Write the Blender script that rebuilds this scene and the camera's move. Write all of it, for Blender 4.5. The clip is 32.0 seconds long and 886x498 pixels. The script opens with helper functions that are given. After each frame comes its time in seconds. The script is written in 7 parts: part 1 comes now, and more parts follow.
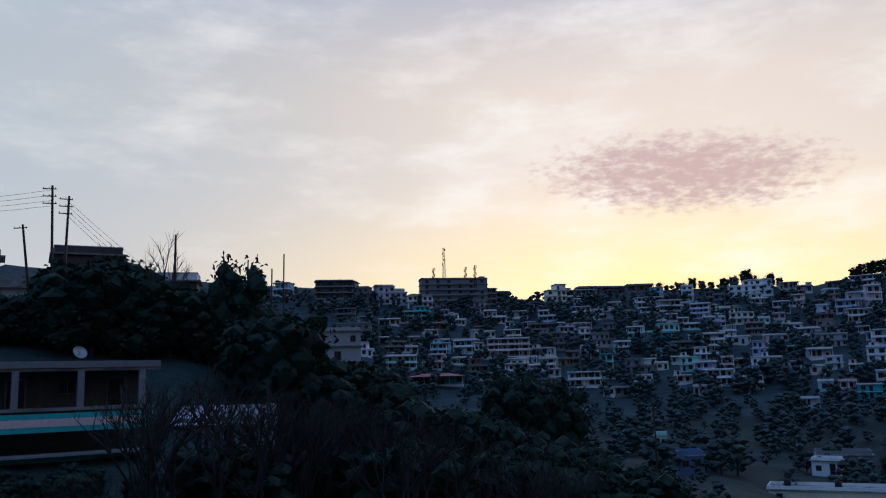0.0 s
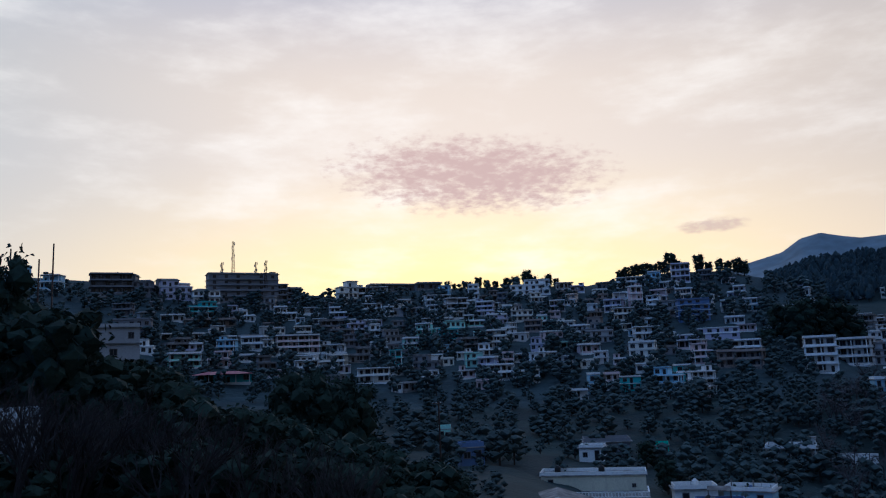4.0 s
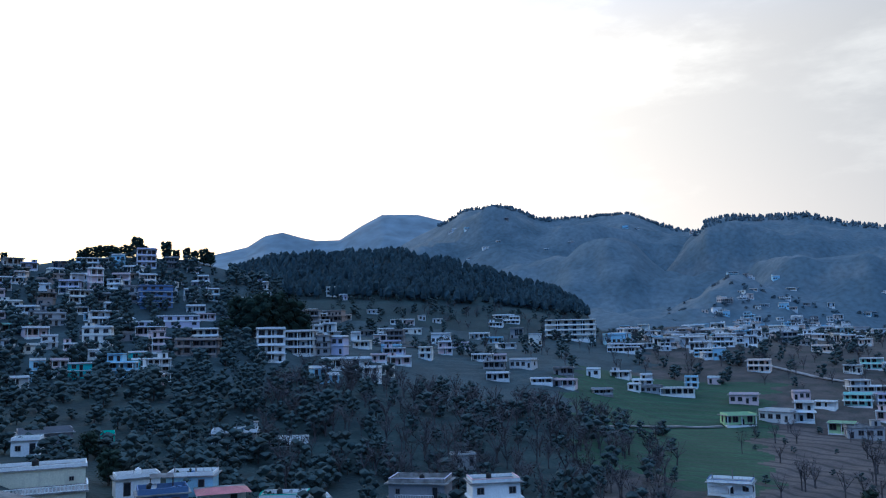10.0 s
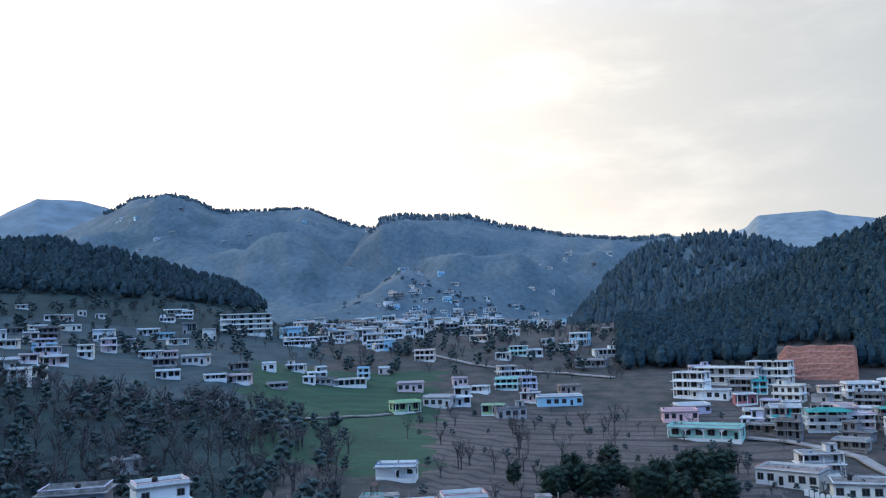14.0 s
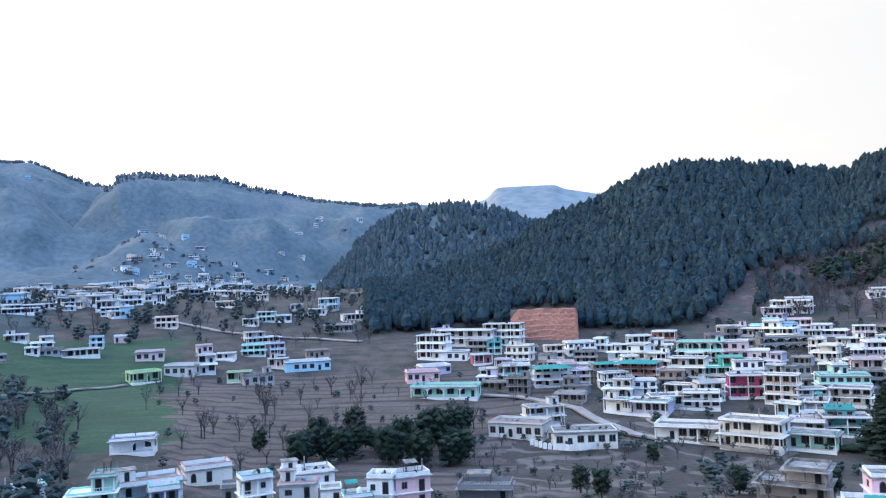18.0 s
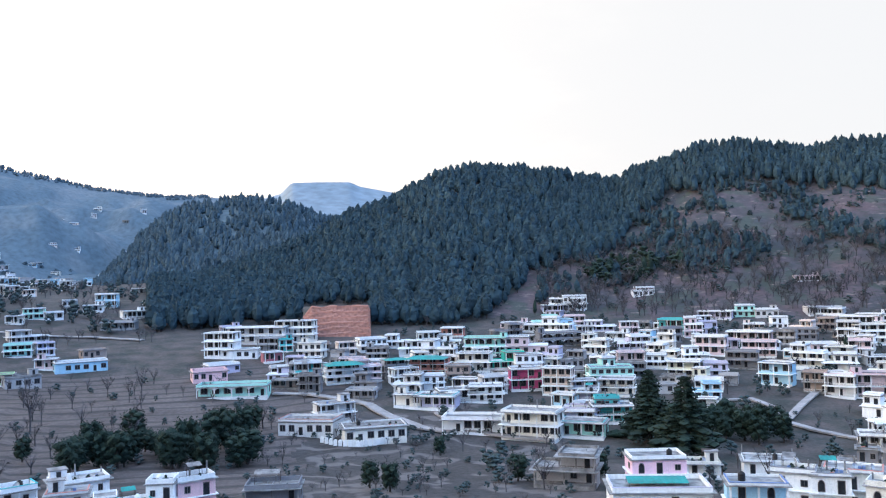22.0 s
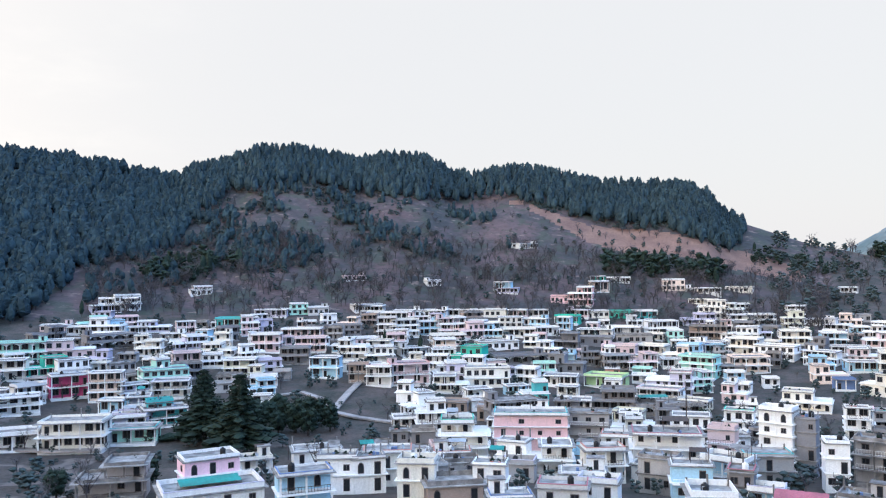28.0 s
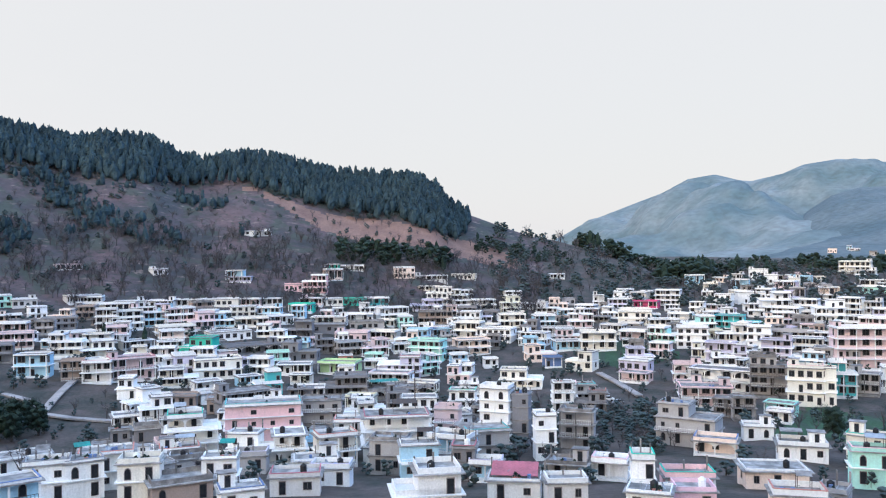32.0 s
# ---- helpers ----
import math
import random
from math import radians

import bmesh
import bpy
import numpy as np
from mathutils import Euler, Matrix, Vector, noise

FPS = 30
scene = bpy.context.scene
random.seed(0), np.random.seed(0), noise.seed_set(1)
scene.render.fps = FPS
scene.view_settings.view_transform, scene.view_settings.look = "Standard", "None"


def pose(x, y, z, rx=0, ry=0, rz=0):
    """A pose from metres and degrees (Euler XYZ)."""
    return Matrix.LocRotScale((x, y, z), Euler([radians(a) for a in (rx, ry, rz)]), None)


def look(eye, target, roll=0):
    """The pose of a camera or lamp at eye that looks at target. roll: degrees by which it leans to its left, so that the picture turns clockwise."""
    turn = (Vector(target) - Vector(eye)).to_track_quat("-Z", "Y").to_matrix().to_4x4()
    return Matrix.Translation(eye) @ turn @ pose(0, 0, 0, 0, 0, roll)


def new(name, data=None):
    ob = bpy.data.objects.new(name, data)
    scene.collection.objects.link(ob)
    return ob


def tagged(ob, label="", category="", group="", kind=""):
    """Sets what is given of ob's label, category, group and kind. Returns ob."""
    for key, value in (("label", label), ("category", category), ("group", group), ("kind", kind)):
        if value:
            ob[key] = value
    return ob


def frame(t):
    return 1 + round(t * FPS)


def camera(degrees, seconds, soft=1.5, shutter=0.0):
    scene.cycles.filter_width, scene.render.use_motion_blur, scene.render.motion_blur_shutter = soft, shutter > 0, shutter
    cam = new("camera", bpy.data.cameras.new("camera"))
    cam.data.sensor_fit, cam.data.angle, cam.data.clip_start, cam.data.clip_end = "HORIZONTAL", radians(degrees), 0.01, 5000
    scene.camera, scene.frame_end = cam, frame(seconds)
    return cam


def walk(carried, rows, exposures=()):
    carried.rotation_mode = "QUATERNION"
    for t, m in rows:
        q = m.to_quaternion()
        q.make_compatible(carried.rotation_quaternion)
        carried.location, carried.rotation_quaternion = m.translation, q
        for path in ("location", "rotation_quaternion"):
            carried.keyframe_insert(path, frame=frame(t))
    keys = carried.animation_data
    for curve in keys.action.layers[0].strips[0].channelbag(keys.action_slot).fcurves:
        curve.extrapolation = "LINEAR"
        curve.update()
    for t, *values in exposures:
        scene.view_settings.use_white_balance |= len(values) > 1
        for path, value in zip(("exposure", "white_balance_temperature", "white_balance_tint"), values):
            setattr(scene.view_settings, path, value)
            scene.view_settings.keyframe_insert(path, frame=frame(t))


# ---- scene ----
EXPOSURES = [(0, -0.57, 4300, 9), (3.5, -0.55, 4300, 9), (5.5, -0.22, 4150, 7), (9, 0.5, 4200, 4), (13, 0.98, 4500, 3), (14.5, 1.28, 4720, 4), (17, 1.84, 4950, 7), (26, 1.78, 4930, 7), (32, 1.66, 4920, 7)]
cam = camera(56.80, 32.0, 1.15)
EYE = 60.0  # height of the eye over the datum of the valley
ARM = 0.25  # the phone is held this far in front of the turning body
ROWS = [
    (0, 5.1, 9.21, 1.66),
    (0.5, 3.12, 9.13, 1.71),
    (1, 0.85, 9.03, 1.69),
    (1.5, -1.01, 8.99, 1.77),
    (2, -2.96, 8.9, 2.11),
    (2.5, -5.29, 8.79, 2.43),
    (3, -7.19, 8.67, 2.51),
    (3.5, -8.51, 8.57, 2.6),
    (5.5, -12.98, 8.04, 0.38),
    (6, -16.72, 7.85, 0.69),
    (6.5, -21.35, 7.61, 1.37),
    (7, -24.43, 7.53, 1.2),
    (7.5, -27.39, 7.44, 1.47),
    (8, -30.69, 7.34, 1.75),
    (8.5, -33.35, 7.21, 1.52),
    (9, -36.46, 6.9, 1.08),
    (9.5, -41.1, 6.66, 1.16),
    (10, -45.73, 6.5, 1.05),
    (10.5, -49.56, 6.42, 0.81),
    (11, -52.07, 6.09, 0.97),
    (11.5, -54.38, 5.93, 1.28),
    (12, -56.71, 5.85, 1.39),
    (12.5, -59.54, 5.77, 1.39),
    (13, -62.45, 5.69, 1.52),
    (13.5, -65.1, 5.58, 1.73),
    (14, -67.94, 5.48, 2.01),
    (14.5, -70.63, 5.28, 2.12),
    (16.5, -79.32, 3.2, 2.1),
    (17, -81.59, 3.01, 1.62),
    (17.5, -83.86, 2.56, 1.82),
    (18, -85.28, 2.45, 2.09),
    (18.5, -86.38, 2.39, 2.02),
    (19, -88.7, 2.31, 1.36),
    (19.5, -90.8, 2.24, 1.33),
    (20, -92.78, 2.13, 1.59),
    (20.5, -94.86, 2, 1.93),
    (21, -96.81, 1.91, 1.99),
    (21.5, -98.08, 1.85, 1.66),
    (22, -99.62, 1.79, 1.48),
    (22.5, -100.92, 1.75, 1.29),
    (23, -101.82, 1.69, 1.25),
    (23.5, -103.47, 1.61, 1.35),
    (24, -105.93, 1.54, 1.32),
    (24.5, -108.33, 1.57, 1.22),
    (25, -110.54, 1.6, 1.08),
    (25.5, -115.12, 1.5, 1.26),
    (26, -119.88, 1.36, 1.38),
    (26.5, -122.71, 1.29, 1.17),
    (28.5, -131.61, 1.1, 0.67),
    (29, -133.27, 1.07, 0.64),
    (29.5, -135.57, 1, 0.69),
    (30, -138.28, 0.97, 0.61),
    (30.5, -140.25, 0.93, 0.49),
    (31, -142.09, 0.8, 0.44),
    (31.5, -145.02, 0.14, 0.54),
    (32, -148.12, 0.1, 0.54),
]
walk(
    cam,
    [(t, pose(-ARM * math.sin(radians(yaw)), ARM * math.cos(radians(yaw)), EYE, 90 + tilt, lean, yaw)) for t, yaw, tilt, lean in ROWS],
    EXPOSURES,
)

# ---- light: the sun has gone down behind the town ridge, a bright veiled sky over it ----
SUN_AZ = 10.0
world = bpy.data.worlds.new("evening_sky")
scene.world = world
world.use_nodes = True
wn, wl = world.node_tree.nodes, world.node_tree.links
wn.clear()


def wmath(op, a, b=None, clamp=False):
    nd = wn.new("ShaderNodeMath")
    nd.operation, nd.use_clamp = op, clamp
    for i, v in enumerate((a, b)):
        if v is None:
            continue
        if isinstance(v, (int, float)):
            nd.inputs[i].default_value = v
        else:
            wl.new(v, nd.inputs[i])
    return nd.outputs[0]


def wmix(f, a, b):
    nd = wn.new("ShaderNodeMix")
    nd.data_type = "RGBA"
    for slot, v in ((0, f), (6, a), (7, b)):
        if isinstance(v, (int, float, tuple)):
            nd.inputs[slot].default_value = v
        else:
            wl.new(v, nd.inputs[slot])
    return nd.outputs[2]


def wstep(v, lo, hi):
    nd = wn.new("ShaderNodeMapRange")
    nd.interpolation_type = "SMOOTHSTEP"
    wl.new(v, nd.inputs[0])
    nd.inputs[1].default_value, nd.inputs[2].default_value = lo, hi
    return nd.outputs[0]


coord = wn.new("ShaderNodeTexCoord").outputs["Generated"]
sep = wn.new("ShaderNodeSeparateXYZ")
wl.new(coord, sep.inputs[0])
sx, sy, sz = sep.outputs
ca, sa = math.cos(radians(SUN_AZ)), math.sin(radians(SUN_AZ))
ahead = wmath("ADD", wmath("MULTIPLY", sx, sa), wmath("MULTIPLY", sy, ca))  # towards the set sun
aside = wmath("SUBTRACT", wmath("MULTIPLY", sx, ca), wmath("MULTIPLY", sy, sa))
west = wmath("POWER", wmath("MULTIPLY", wmath("ADD", ahead, 1.0), 0.5, True), 5.0)
high = wstep(sz, 0.32, 0.62)
# veil of thin cloud: bright over the set sun, dimmer and bluer away from it
veil = wmix(west, (0.302, 0.246, 0.187, 1), (1.8, 1.16, 0.62, 1))
# the side away from the sunset is already dusky blue, and so is the height of the sky
dusk = wmath("MULTIPLY", wstep(wmath("MULTIPLY", aside, -1.0), -0.05, 0.55), wstep(wmath("MULTIPLY", ahead, -1.0), -0.45, 0.35))
veil = wmix(dusk, veil, (0.11, 0.25, 0.52, 1))
veil = wmix(high, veil, (0.40, 0.46, 0.56, 1))
veil = wmix(wmath("MULTIPLY", wstep(wmath("MULTIPLY", aside, -1.0), 0.12, 0.8), wmath("MULTIPLY", wstep(ahead, -0.1, 0.5), 0.75)), veil, (1.0, 0.85, 0.60, 1))
low = wmath("SUBTRACT", 1.0, wstep(sz, 0.02, 0.27))
near_sun = wmath("POWER", wmath("MAXIMUM", ahead, 0.0), 11.0)
veil = wmix(wmath("MULTIPLY", low, wmath("MULTIPLY", near_sun, 1.0)), veil, (2.6, 1.55, 0.2, 1))
veil = wmix(wmath("MULTIPLY", wmath("MULTIPLY", low, west), 0.35), veil, (1.95, 1.05, 0.52, 1))
# mottled streaks of higher cloud
stretch = wn.new("ShaderNodeMapping")
stretch.inputs["Scale"].default_value = (1.0, 1.0, 3.2)
wl.new(coord, stretch.inputs["Vector"])
puffs = wn.new("ShaderNodeTexNoise")
puffs.inputs["Scale"].default_value, puffs.inputs["Detail"].default_value, puffs.inputs["Roughness"].default_value = 5.0, 6.0, 0.6
wl.new(stretch.outputs[0], puffs.inputs["Vector"])
veil = wmix(wmath("MULTIPLY", wstep(puffs.outputs[0], 0.44, 0.8), wmath("MULTIPLY", west, 0.75)), veil, (2.05, 1.45, 0.85, 1))
lump = wn.new("ShaderNodeMapping")
lump.inputs["Scale"].default_value = (1.0, 1.0, 2.4)
wl.new(coord, lump.inputs["Vector"])
# the one darker mauve bank and its small neighbour
fine = wn.new("ShaderNodeTexNoise")
fine.inputs["Scale"].default_value, fine.inputs["Detail"].default_value, fine.inputs["Roughness"].default_value = 58.0, 5.0, 0.62
wl.new(lump.outputs[0], fine.inputs["Vector"])


def bank(c_side, c_up, r_side, r_up, depth, fall):
    """A drift of small cloudlets: closed in its lower core, breaking up into flecks towards its upper rim; fall: how far it sinks along its length."""
    u = wmath("DIVIDE", wmath("SUBTRACT", aside, c_side), r_side)
    v = wmath("DIVIDE", wmath("ADD", wmath("SUBTRACT", sz, c_up), wmath("MULTIPLY", u, fall)), r_up)
    d2 = wmath("ADD", wmath("MULTIPLY", u, u), wmath("MULTIPLY", v, v))
    body = wmath("SUBTRACT", 1.0, d2, True)
    core = wmath("SUBTRACT", wmath("MULTIPLY", body, 0.85), wmath("MULTIPLY", wmath("SUBTRACT", v, wmath("MULTIPLY", u, 0.5)), 0.16))
    ragged = wmath("MULTIPLY", wstep(wmath("ADD", core, wmath("MULTIPLY", fine.outputs[0], 1.3)), 0.95, 1.55), wstep(body, 0.0, 0.35))
    return wmath("MULTIPLY", wmath("MULTIPLY", ragged, wmath("MAXIMUM", ahead, 0.0)), depth)


veil = wmix(bank(0.025, 0.240, 0.225, 0.064, 1.0, 0.014), veil, (1.16, 0.63, 0.37, 1))
veil = wmix(bank(0.307, 0.155, 0.055, 0.012, 0.7, 0.0), veil, (1.05, 0.58, 0.35, 1))
sky = wn.new("ShaderNodeTexSky")
sky.sky_type, sky.sun_disc = "NISHITA", False
sky.sun_elevation, sky.sun_rotation = radians(2.0), radians(SUN_AZ)
clear = wn.new("ShaderNodeBackground")
clear.inputs["Strength"].default_value = 0.006
wl.new(sky.outputs[0], clear.inputs["Color"])
cloudy = wn.new("ShaderNodeBackground")
cloudy.inputs["Strength"].default_value = 1.0
wl.new(veil, cloudy.inputs["Color"])
both = wn.new("ShaderNodeAddShader")
wl.new(clear.outputs[0], both.inputs[0])
wl.new(cloudy.outputs[0], both.inputs[1])
wl.new(both.outputs[0], wn.new("ShaderNodeOutputWorld").inputs["Surface"])

sun = new("sun", bpy.data.lights.new("sun", "SUN"))
sun.data.energy, sun.data.angle, sun.data.color = 0.3, radians(12), (1.0, 0.82, 0.64)
sun.matrix_world = look((0, 0, 0), (-sa, -ca, -0.16))


# ---- materials ----
def material(name, colour, second=None, size=1.0, rough=0.85, bump=0.2, metal=0.0, fine=8.0, vary=0.0, mix_at=(0.35, 0.65), soft=1.0):
    """Two-scale procedural surface; size: metres of the large patches; vary: brightness spread from object to object."""
    m = bpy.data.materials.new(name)
    m.use_nodes = True
    nt = m.node_tree
    b = nt.nodes["Principled BSDF"]
    b.inputs["Roughness"].default_value, b.inputs["Metallic"].default_value = rough, metal
    b.inputs["Specular IOR Level"].default_value = 0.25
    co = nt.nodes.new("ShaderNodeNewGeometry").outputs["Position"]
    big = nt.nodes.new("ShaderNodeTexNoise")
    big.inputs["Scale"].default_value, big.inputs["Detail"].default_value = 1.0 / size, 6.0
    small = nt.nodes.new("ShaderNodeTexNoise")
    small.inputs["Scale"].default_value, small.inputs["Detail"].default_value = fine / size, 4.0
    for nd in (big, small):
        nt.links.new(co, nd.inputs["Vector"])
    ramp = nt.nodes.new("ShaderNodeMapRange")
    ramp.inputs[1].default_value, ramp.inputs[2].default_value = mix_at
    nt.links.new(big.outputs[0], ramp.inputs[0])
    mix = nt.nodes.new("ShaderNodeMix")
    mix.data_type = "RGBA"
    second = second or tuple(c * 0.72 for c in colour)
    mix.inputs[6].default_value, mix.inputs[7].default_value = (*colour, 1), (*second, 1)
    nt.links.new(ramp.outputs[0], mix.inputs[0])
    grain = nt.nodes.new("ShaderNodeMix")
    grain.data_type, grain.blend_type = "RGBA", "MULTIPLY"
    grain.inputs[0].default_value = 1.0
    lift = nt.nodes.new("ShaderNodeMapRange")
    lift.inputs[1].default_value, lift.inputs[2].default_value, lift.inputs[3].default_value, lift.inputs[4].default_value = 0.25, 0.75, 1 - 0.28 * soft, 1 + 0.22 * soft
    nt.links.new(small.outputs[0], lift.inputs[0])
    nt.links.new(mix.outputs[2], grain.inputs[6])
    nt.links.new(lift.outputs[0], grain.inputs[7])
    out = grain.outputs[2]
    if vary > 0:
        info = nt.nodes.new("ShaderNodeObjectInfo")
        hsv = nt.nodes.new("ShaderNodeHueSaturation")
        span = nt.nodes.new("ShaderNodeMapRange")
        span.inputs[3].default_value, span.inputs[4].default_value = 1 - vary, 1 + vary
        nt.links.new(info.outputs["Random"], span.inputs[0])
        nt.links.new(span.outputs[0], hsv.inputs["Value"])
        nt.links.new(out, hsv.inputs["Color"])
        out = hsv.outputs[0]
    nt.links.new(out, b.inputs["Base Color"])
    if bump:
        bp = nt.nodes.new("ShaderNodeBump")
        bp.inputs["Strength"].default_value, bp.inputs["Distance"].default_value = bump, 0.05 * size
        nt.links.new(small.outputs[0], bp.inputs["Height"])
        nt.links.new(bp.outputs[0], b.inputs["Normal"])
    return m


def foliage(name, dark, light, size=3.0):
    """Leaf mass: colour drifts from clump to clump."""
    m = material(name, dark, light, size, 0.9, 0.0, vary=-1, mix_at=(0.3, 0.7))
    nt = m.node_tree
    geo = nt.nodes.new("ShaderNodeNewGeometry")
    hsv = nt.nodes.new("ShaderNodeHueSaturation")
    span = nt.nodes.new("ShaderNodeMapRange")
    span.inputs[3].default_value, span.inputs[4].default_value = 0.78, 1.28
    nt.links.new(geo.outputs["Random Per Island"], span.inputs[0])
    nt.links.new(span.outputs[0], hsv.inputs["Value"])
    b = nt.nodes["Principled BSDF"]
    nt.links.new(b.inputs["Base Color"].links[0].from_socket, hsv.inputs["Color"])
    nt.links.new(hsv.outputs[0], b.inputs["Base Color"])
    return m



def plaster(name, colour, dirt=0.45):
    """Painted plaster with rain streaks and patches of damp."""
    m = material(name, colour, tuple(c * 0.92 for c in colour), 2.5, 0.8, 0.04, fine=10, vary=0.1, soft=0.5)
    nt = m.node_tree
    b = nt.nodes["Principled BSDF"]
    pos = nt.nodes.new("ShaderNodeNewGeometry").outputs["Position"]
    squash = nt.nodes.new("ShaderNodeMapping")
    squash.inputs["Scale"].default_value = (1.6, 1.6, 0.22)
    nt.links.new(pos, squash.inputs["Vector"])
    run = nt.nodes.new("ShaderNodeTexNoise")
    run.inputs["Scale"].default_value, run.inputs["Detail"].default_value, run.inputs["Roughness"].default_value = 0.9, 5.0, 0.6
    nt.links.new(squash.outputs[0], run.inputs["Vector"])
    ramp = nt.nodes.new("ShaderNodeMapRange")
    ramp.inputs[1].default_value, ramp.inputs[2].default_value, ramp.inputs[4].default_value = 0.54, 0.8, dirt
    nt.links.new(run.outputs[0], ramp.inputs[0])
    mix = nt.nodes.new("ShaderNodeMix")
    mix.data_type = "RGBA"
    mix.inputs[7].default_value = (0.20, 0.185, 0.17, 1)
    nt.links.new(ramp.outputs[0], mix.inputs[0])
    nt.links.new(b.inputs["Base Color"].links[0].from_socket, mix.inputs[6])
    nt.links.new(mix.outputs[2], b.inputs["Base Color"])
    return m


def banded(name, soil, edge, step, turn, warp=5.0, contour=False):
    """Field terraces: narrow dry-stone and grass edges between strips of soil."""
    m = material(name, soil, tuple(c * 0.7 for c in soil), 18, 0.95, 0.3, fine=14)
    nt = m.node_tree
    b = nt.nodes["Principled BSDF"]
    pos = nt.nodes.new("ShaderNodeNewGeometry").outputs["Position"]
    rot = nt.nodes.new("ShaderNodeMapping")
    rot.inputs["Rotation"].default_value = (0, radians(90), 0) if contour else (0, 0, radians(turn - 90))
    nt.links.new(pos, rot.inputs["Vector"])
    wave = nt.nodes.new("ShaderNodeTexWave")
    wave.inputs["Scale"].default_value, wave.inputs["Distortion"].default_value = 0.314 / step, warp
    wave.inputs["Detail"].default_value, wave.inputs["Detail Scale"].default_value = 3.0, 0.35 / step * 4
    nt.links.new(rot.outputs[0], wave.inputs["Vector"])
    ramp = nt.nodes.new("ShaderNodeMapRange")
    ramp.inputs[1].default_value, ramp.inputs[2].default_value, ramp.inputs[4].default_value = 0.62, 0.95, 0.85
    nt.links.new(wave.outputs["Fac"], ramp.inputs[0])
    mix = nt.nodes.new("ShaderNodeMix")
    mix.data_type = "RGBA"
    mix.inputs[7].default_value = (*edge, 1)
    nt.links.new(ramp.outputs[0], mix.inputs[0])
    nt.links.new(b.inputs["Base Color"].links[0].from_socket, mix.inputs[6])
    nt.links.new(mix.outputs[2], b.inputs["Base Color"])
    return m


def patchy(name):
    """Steep winter scrub: russet and straw grass between dark bushes and scree, at three sizes."""
    m = material(name, (0.105, 0.076, 0.078), (0.052, 0.053, 0.056), 34, 0.95, 0.3, fine=7, mix_at=(0.4, 0.6))
    nt = m.node_tree
    b = nt.nodes["Principled BSDF"]
    pos = nt.nodes.new("ShaderNodeNewGeometry").outputs["Position"]
    for scale, stretch, colour, lo, hi in ((0.06, 1.0, (0.06, 0.07, 0.055), 0.52, 0.6), (0.11, 4.0, (0.22, 0.17, 0.15), 0.6, 0.7), (0.3, 1.5, (0.05, 0.052, 0.045), 0.55, 0.64)):
        squash = nt.nodes.new("ShaderNodeMapping")
        squash.inputs["Scale"].default_value = (1, 1, stretch)
        tex = nt.nodes.new("ShaderNodeTexNoise")
        tex.inputs["Scale"].default_value, tex.inputs["Detail"].default_value = scale, 5.0
        ramp = nt.nodes.new("ShaderNodeMapRange")
        ramp.inputs[1].default_value, ramp.inputs[2].default_value, ramp.inputs[4].default_value = lo, hi, 0.8
        mix = nt.nodes.new("ShaderNodeMix")
        mix.data_type = "RGBA"
        mix.inputs[7].default_value = (*colour, 1)
        nt.links.new(pos, squash.inputs["Vector"])
        nt.links.new(squash.outputs[0], tex.inputs["Vector"])
        nt.links.new(tex.outputs[0], ramp.inputs[0])
        nt.links.new(ramp.outputs[0], mix.inputs[0])
        nt.links.new(b.inputs["Base Color"].links[0].from_socket, mix.inputs[6])
        nt.links.new(mix.outputs[2], b.inputs["Base Color"])
    return m


M_SOIL = material("dry_hill_soil", (0.095, 0.077, 0.07), (0.042, 0.044, 0.038), 9, 0.95, 0.4, fine=9)
# Valley grass is coloured dark for shade, ridge scrub paled blue for haze.
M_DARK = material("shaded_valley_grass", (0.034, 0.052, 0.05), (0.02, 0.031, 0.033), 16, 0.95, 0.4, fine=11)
M_RIDGE = material("haze_tinted_ridge_scrub", (0.052, 0.074, 0.08), (0.034, 0.048, 0.053), 14, 0.95, 0.4, fine=9)
M_GRASS = banded("green_wheat_field", (0.045, 0.088, 0.045), (0.04, 0.058, 0.04), 7, 66, 9.0)
M_TERR = banded("ploughed_terraces", (0.125, 0.102, 0.093), (0.045, 0.04, 0.037), 8, 78, 9.0)
M_SCRUB = patchy("scrubby_brown_slope")
M_BANK = banded("trodden_bank", (0.07, 0.062, 0.058), (0.15, 0.13, 0.12), 3.2, 0, 18.0, True)
M_BALD = material("bare_red_grass_slope", (0.24, 0.15, 0.115), (0.17, 0.105, 0.085), 12, 0.95, 0.3, fine=9)
# Distance haze is mixed into these hill colours, paler and bluer with distance.
M_FAR = material("haze_tinted_hill_scrub", (0.132, 0.16, 0.182), (0.078, 0.106, 0.128), 70, 0.95, 0.0, fine=9)
M_EAST = material("haze_tinted_bare_hill", (0.195, 0.22, 0.222), (0.1, 0.138, 0.145), 110, 0.95, 0.0, fine=8)
M_RANGE = material("haze_tinted_range_scrub", (0.098, 0.128, 0.152), (0.142, 0.162, 0.178), 60, 0.95, 0.0, fine=9, mix_at=(0.48, 0.66))
M_SPUR = material("haze_tinted_spur", (0.075, 0.105, 0.12), (0.12, 0.145, 0.155), 90, 0.95, 0.0, fine=9)
M_FARTHER = material("haze_paled_far_range", (0.21, 0.245, 0.275), (0.175, 0.21, 0.24), 300, 0.95, 0.0, fine=6)
M_PINE = foliage("pine_needles", (0.023, 0.041, 0.053), (0.034, 0.056, 0.066), 25)
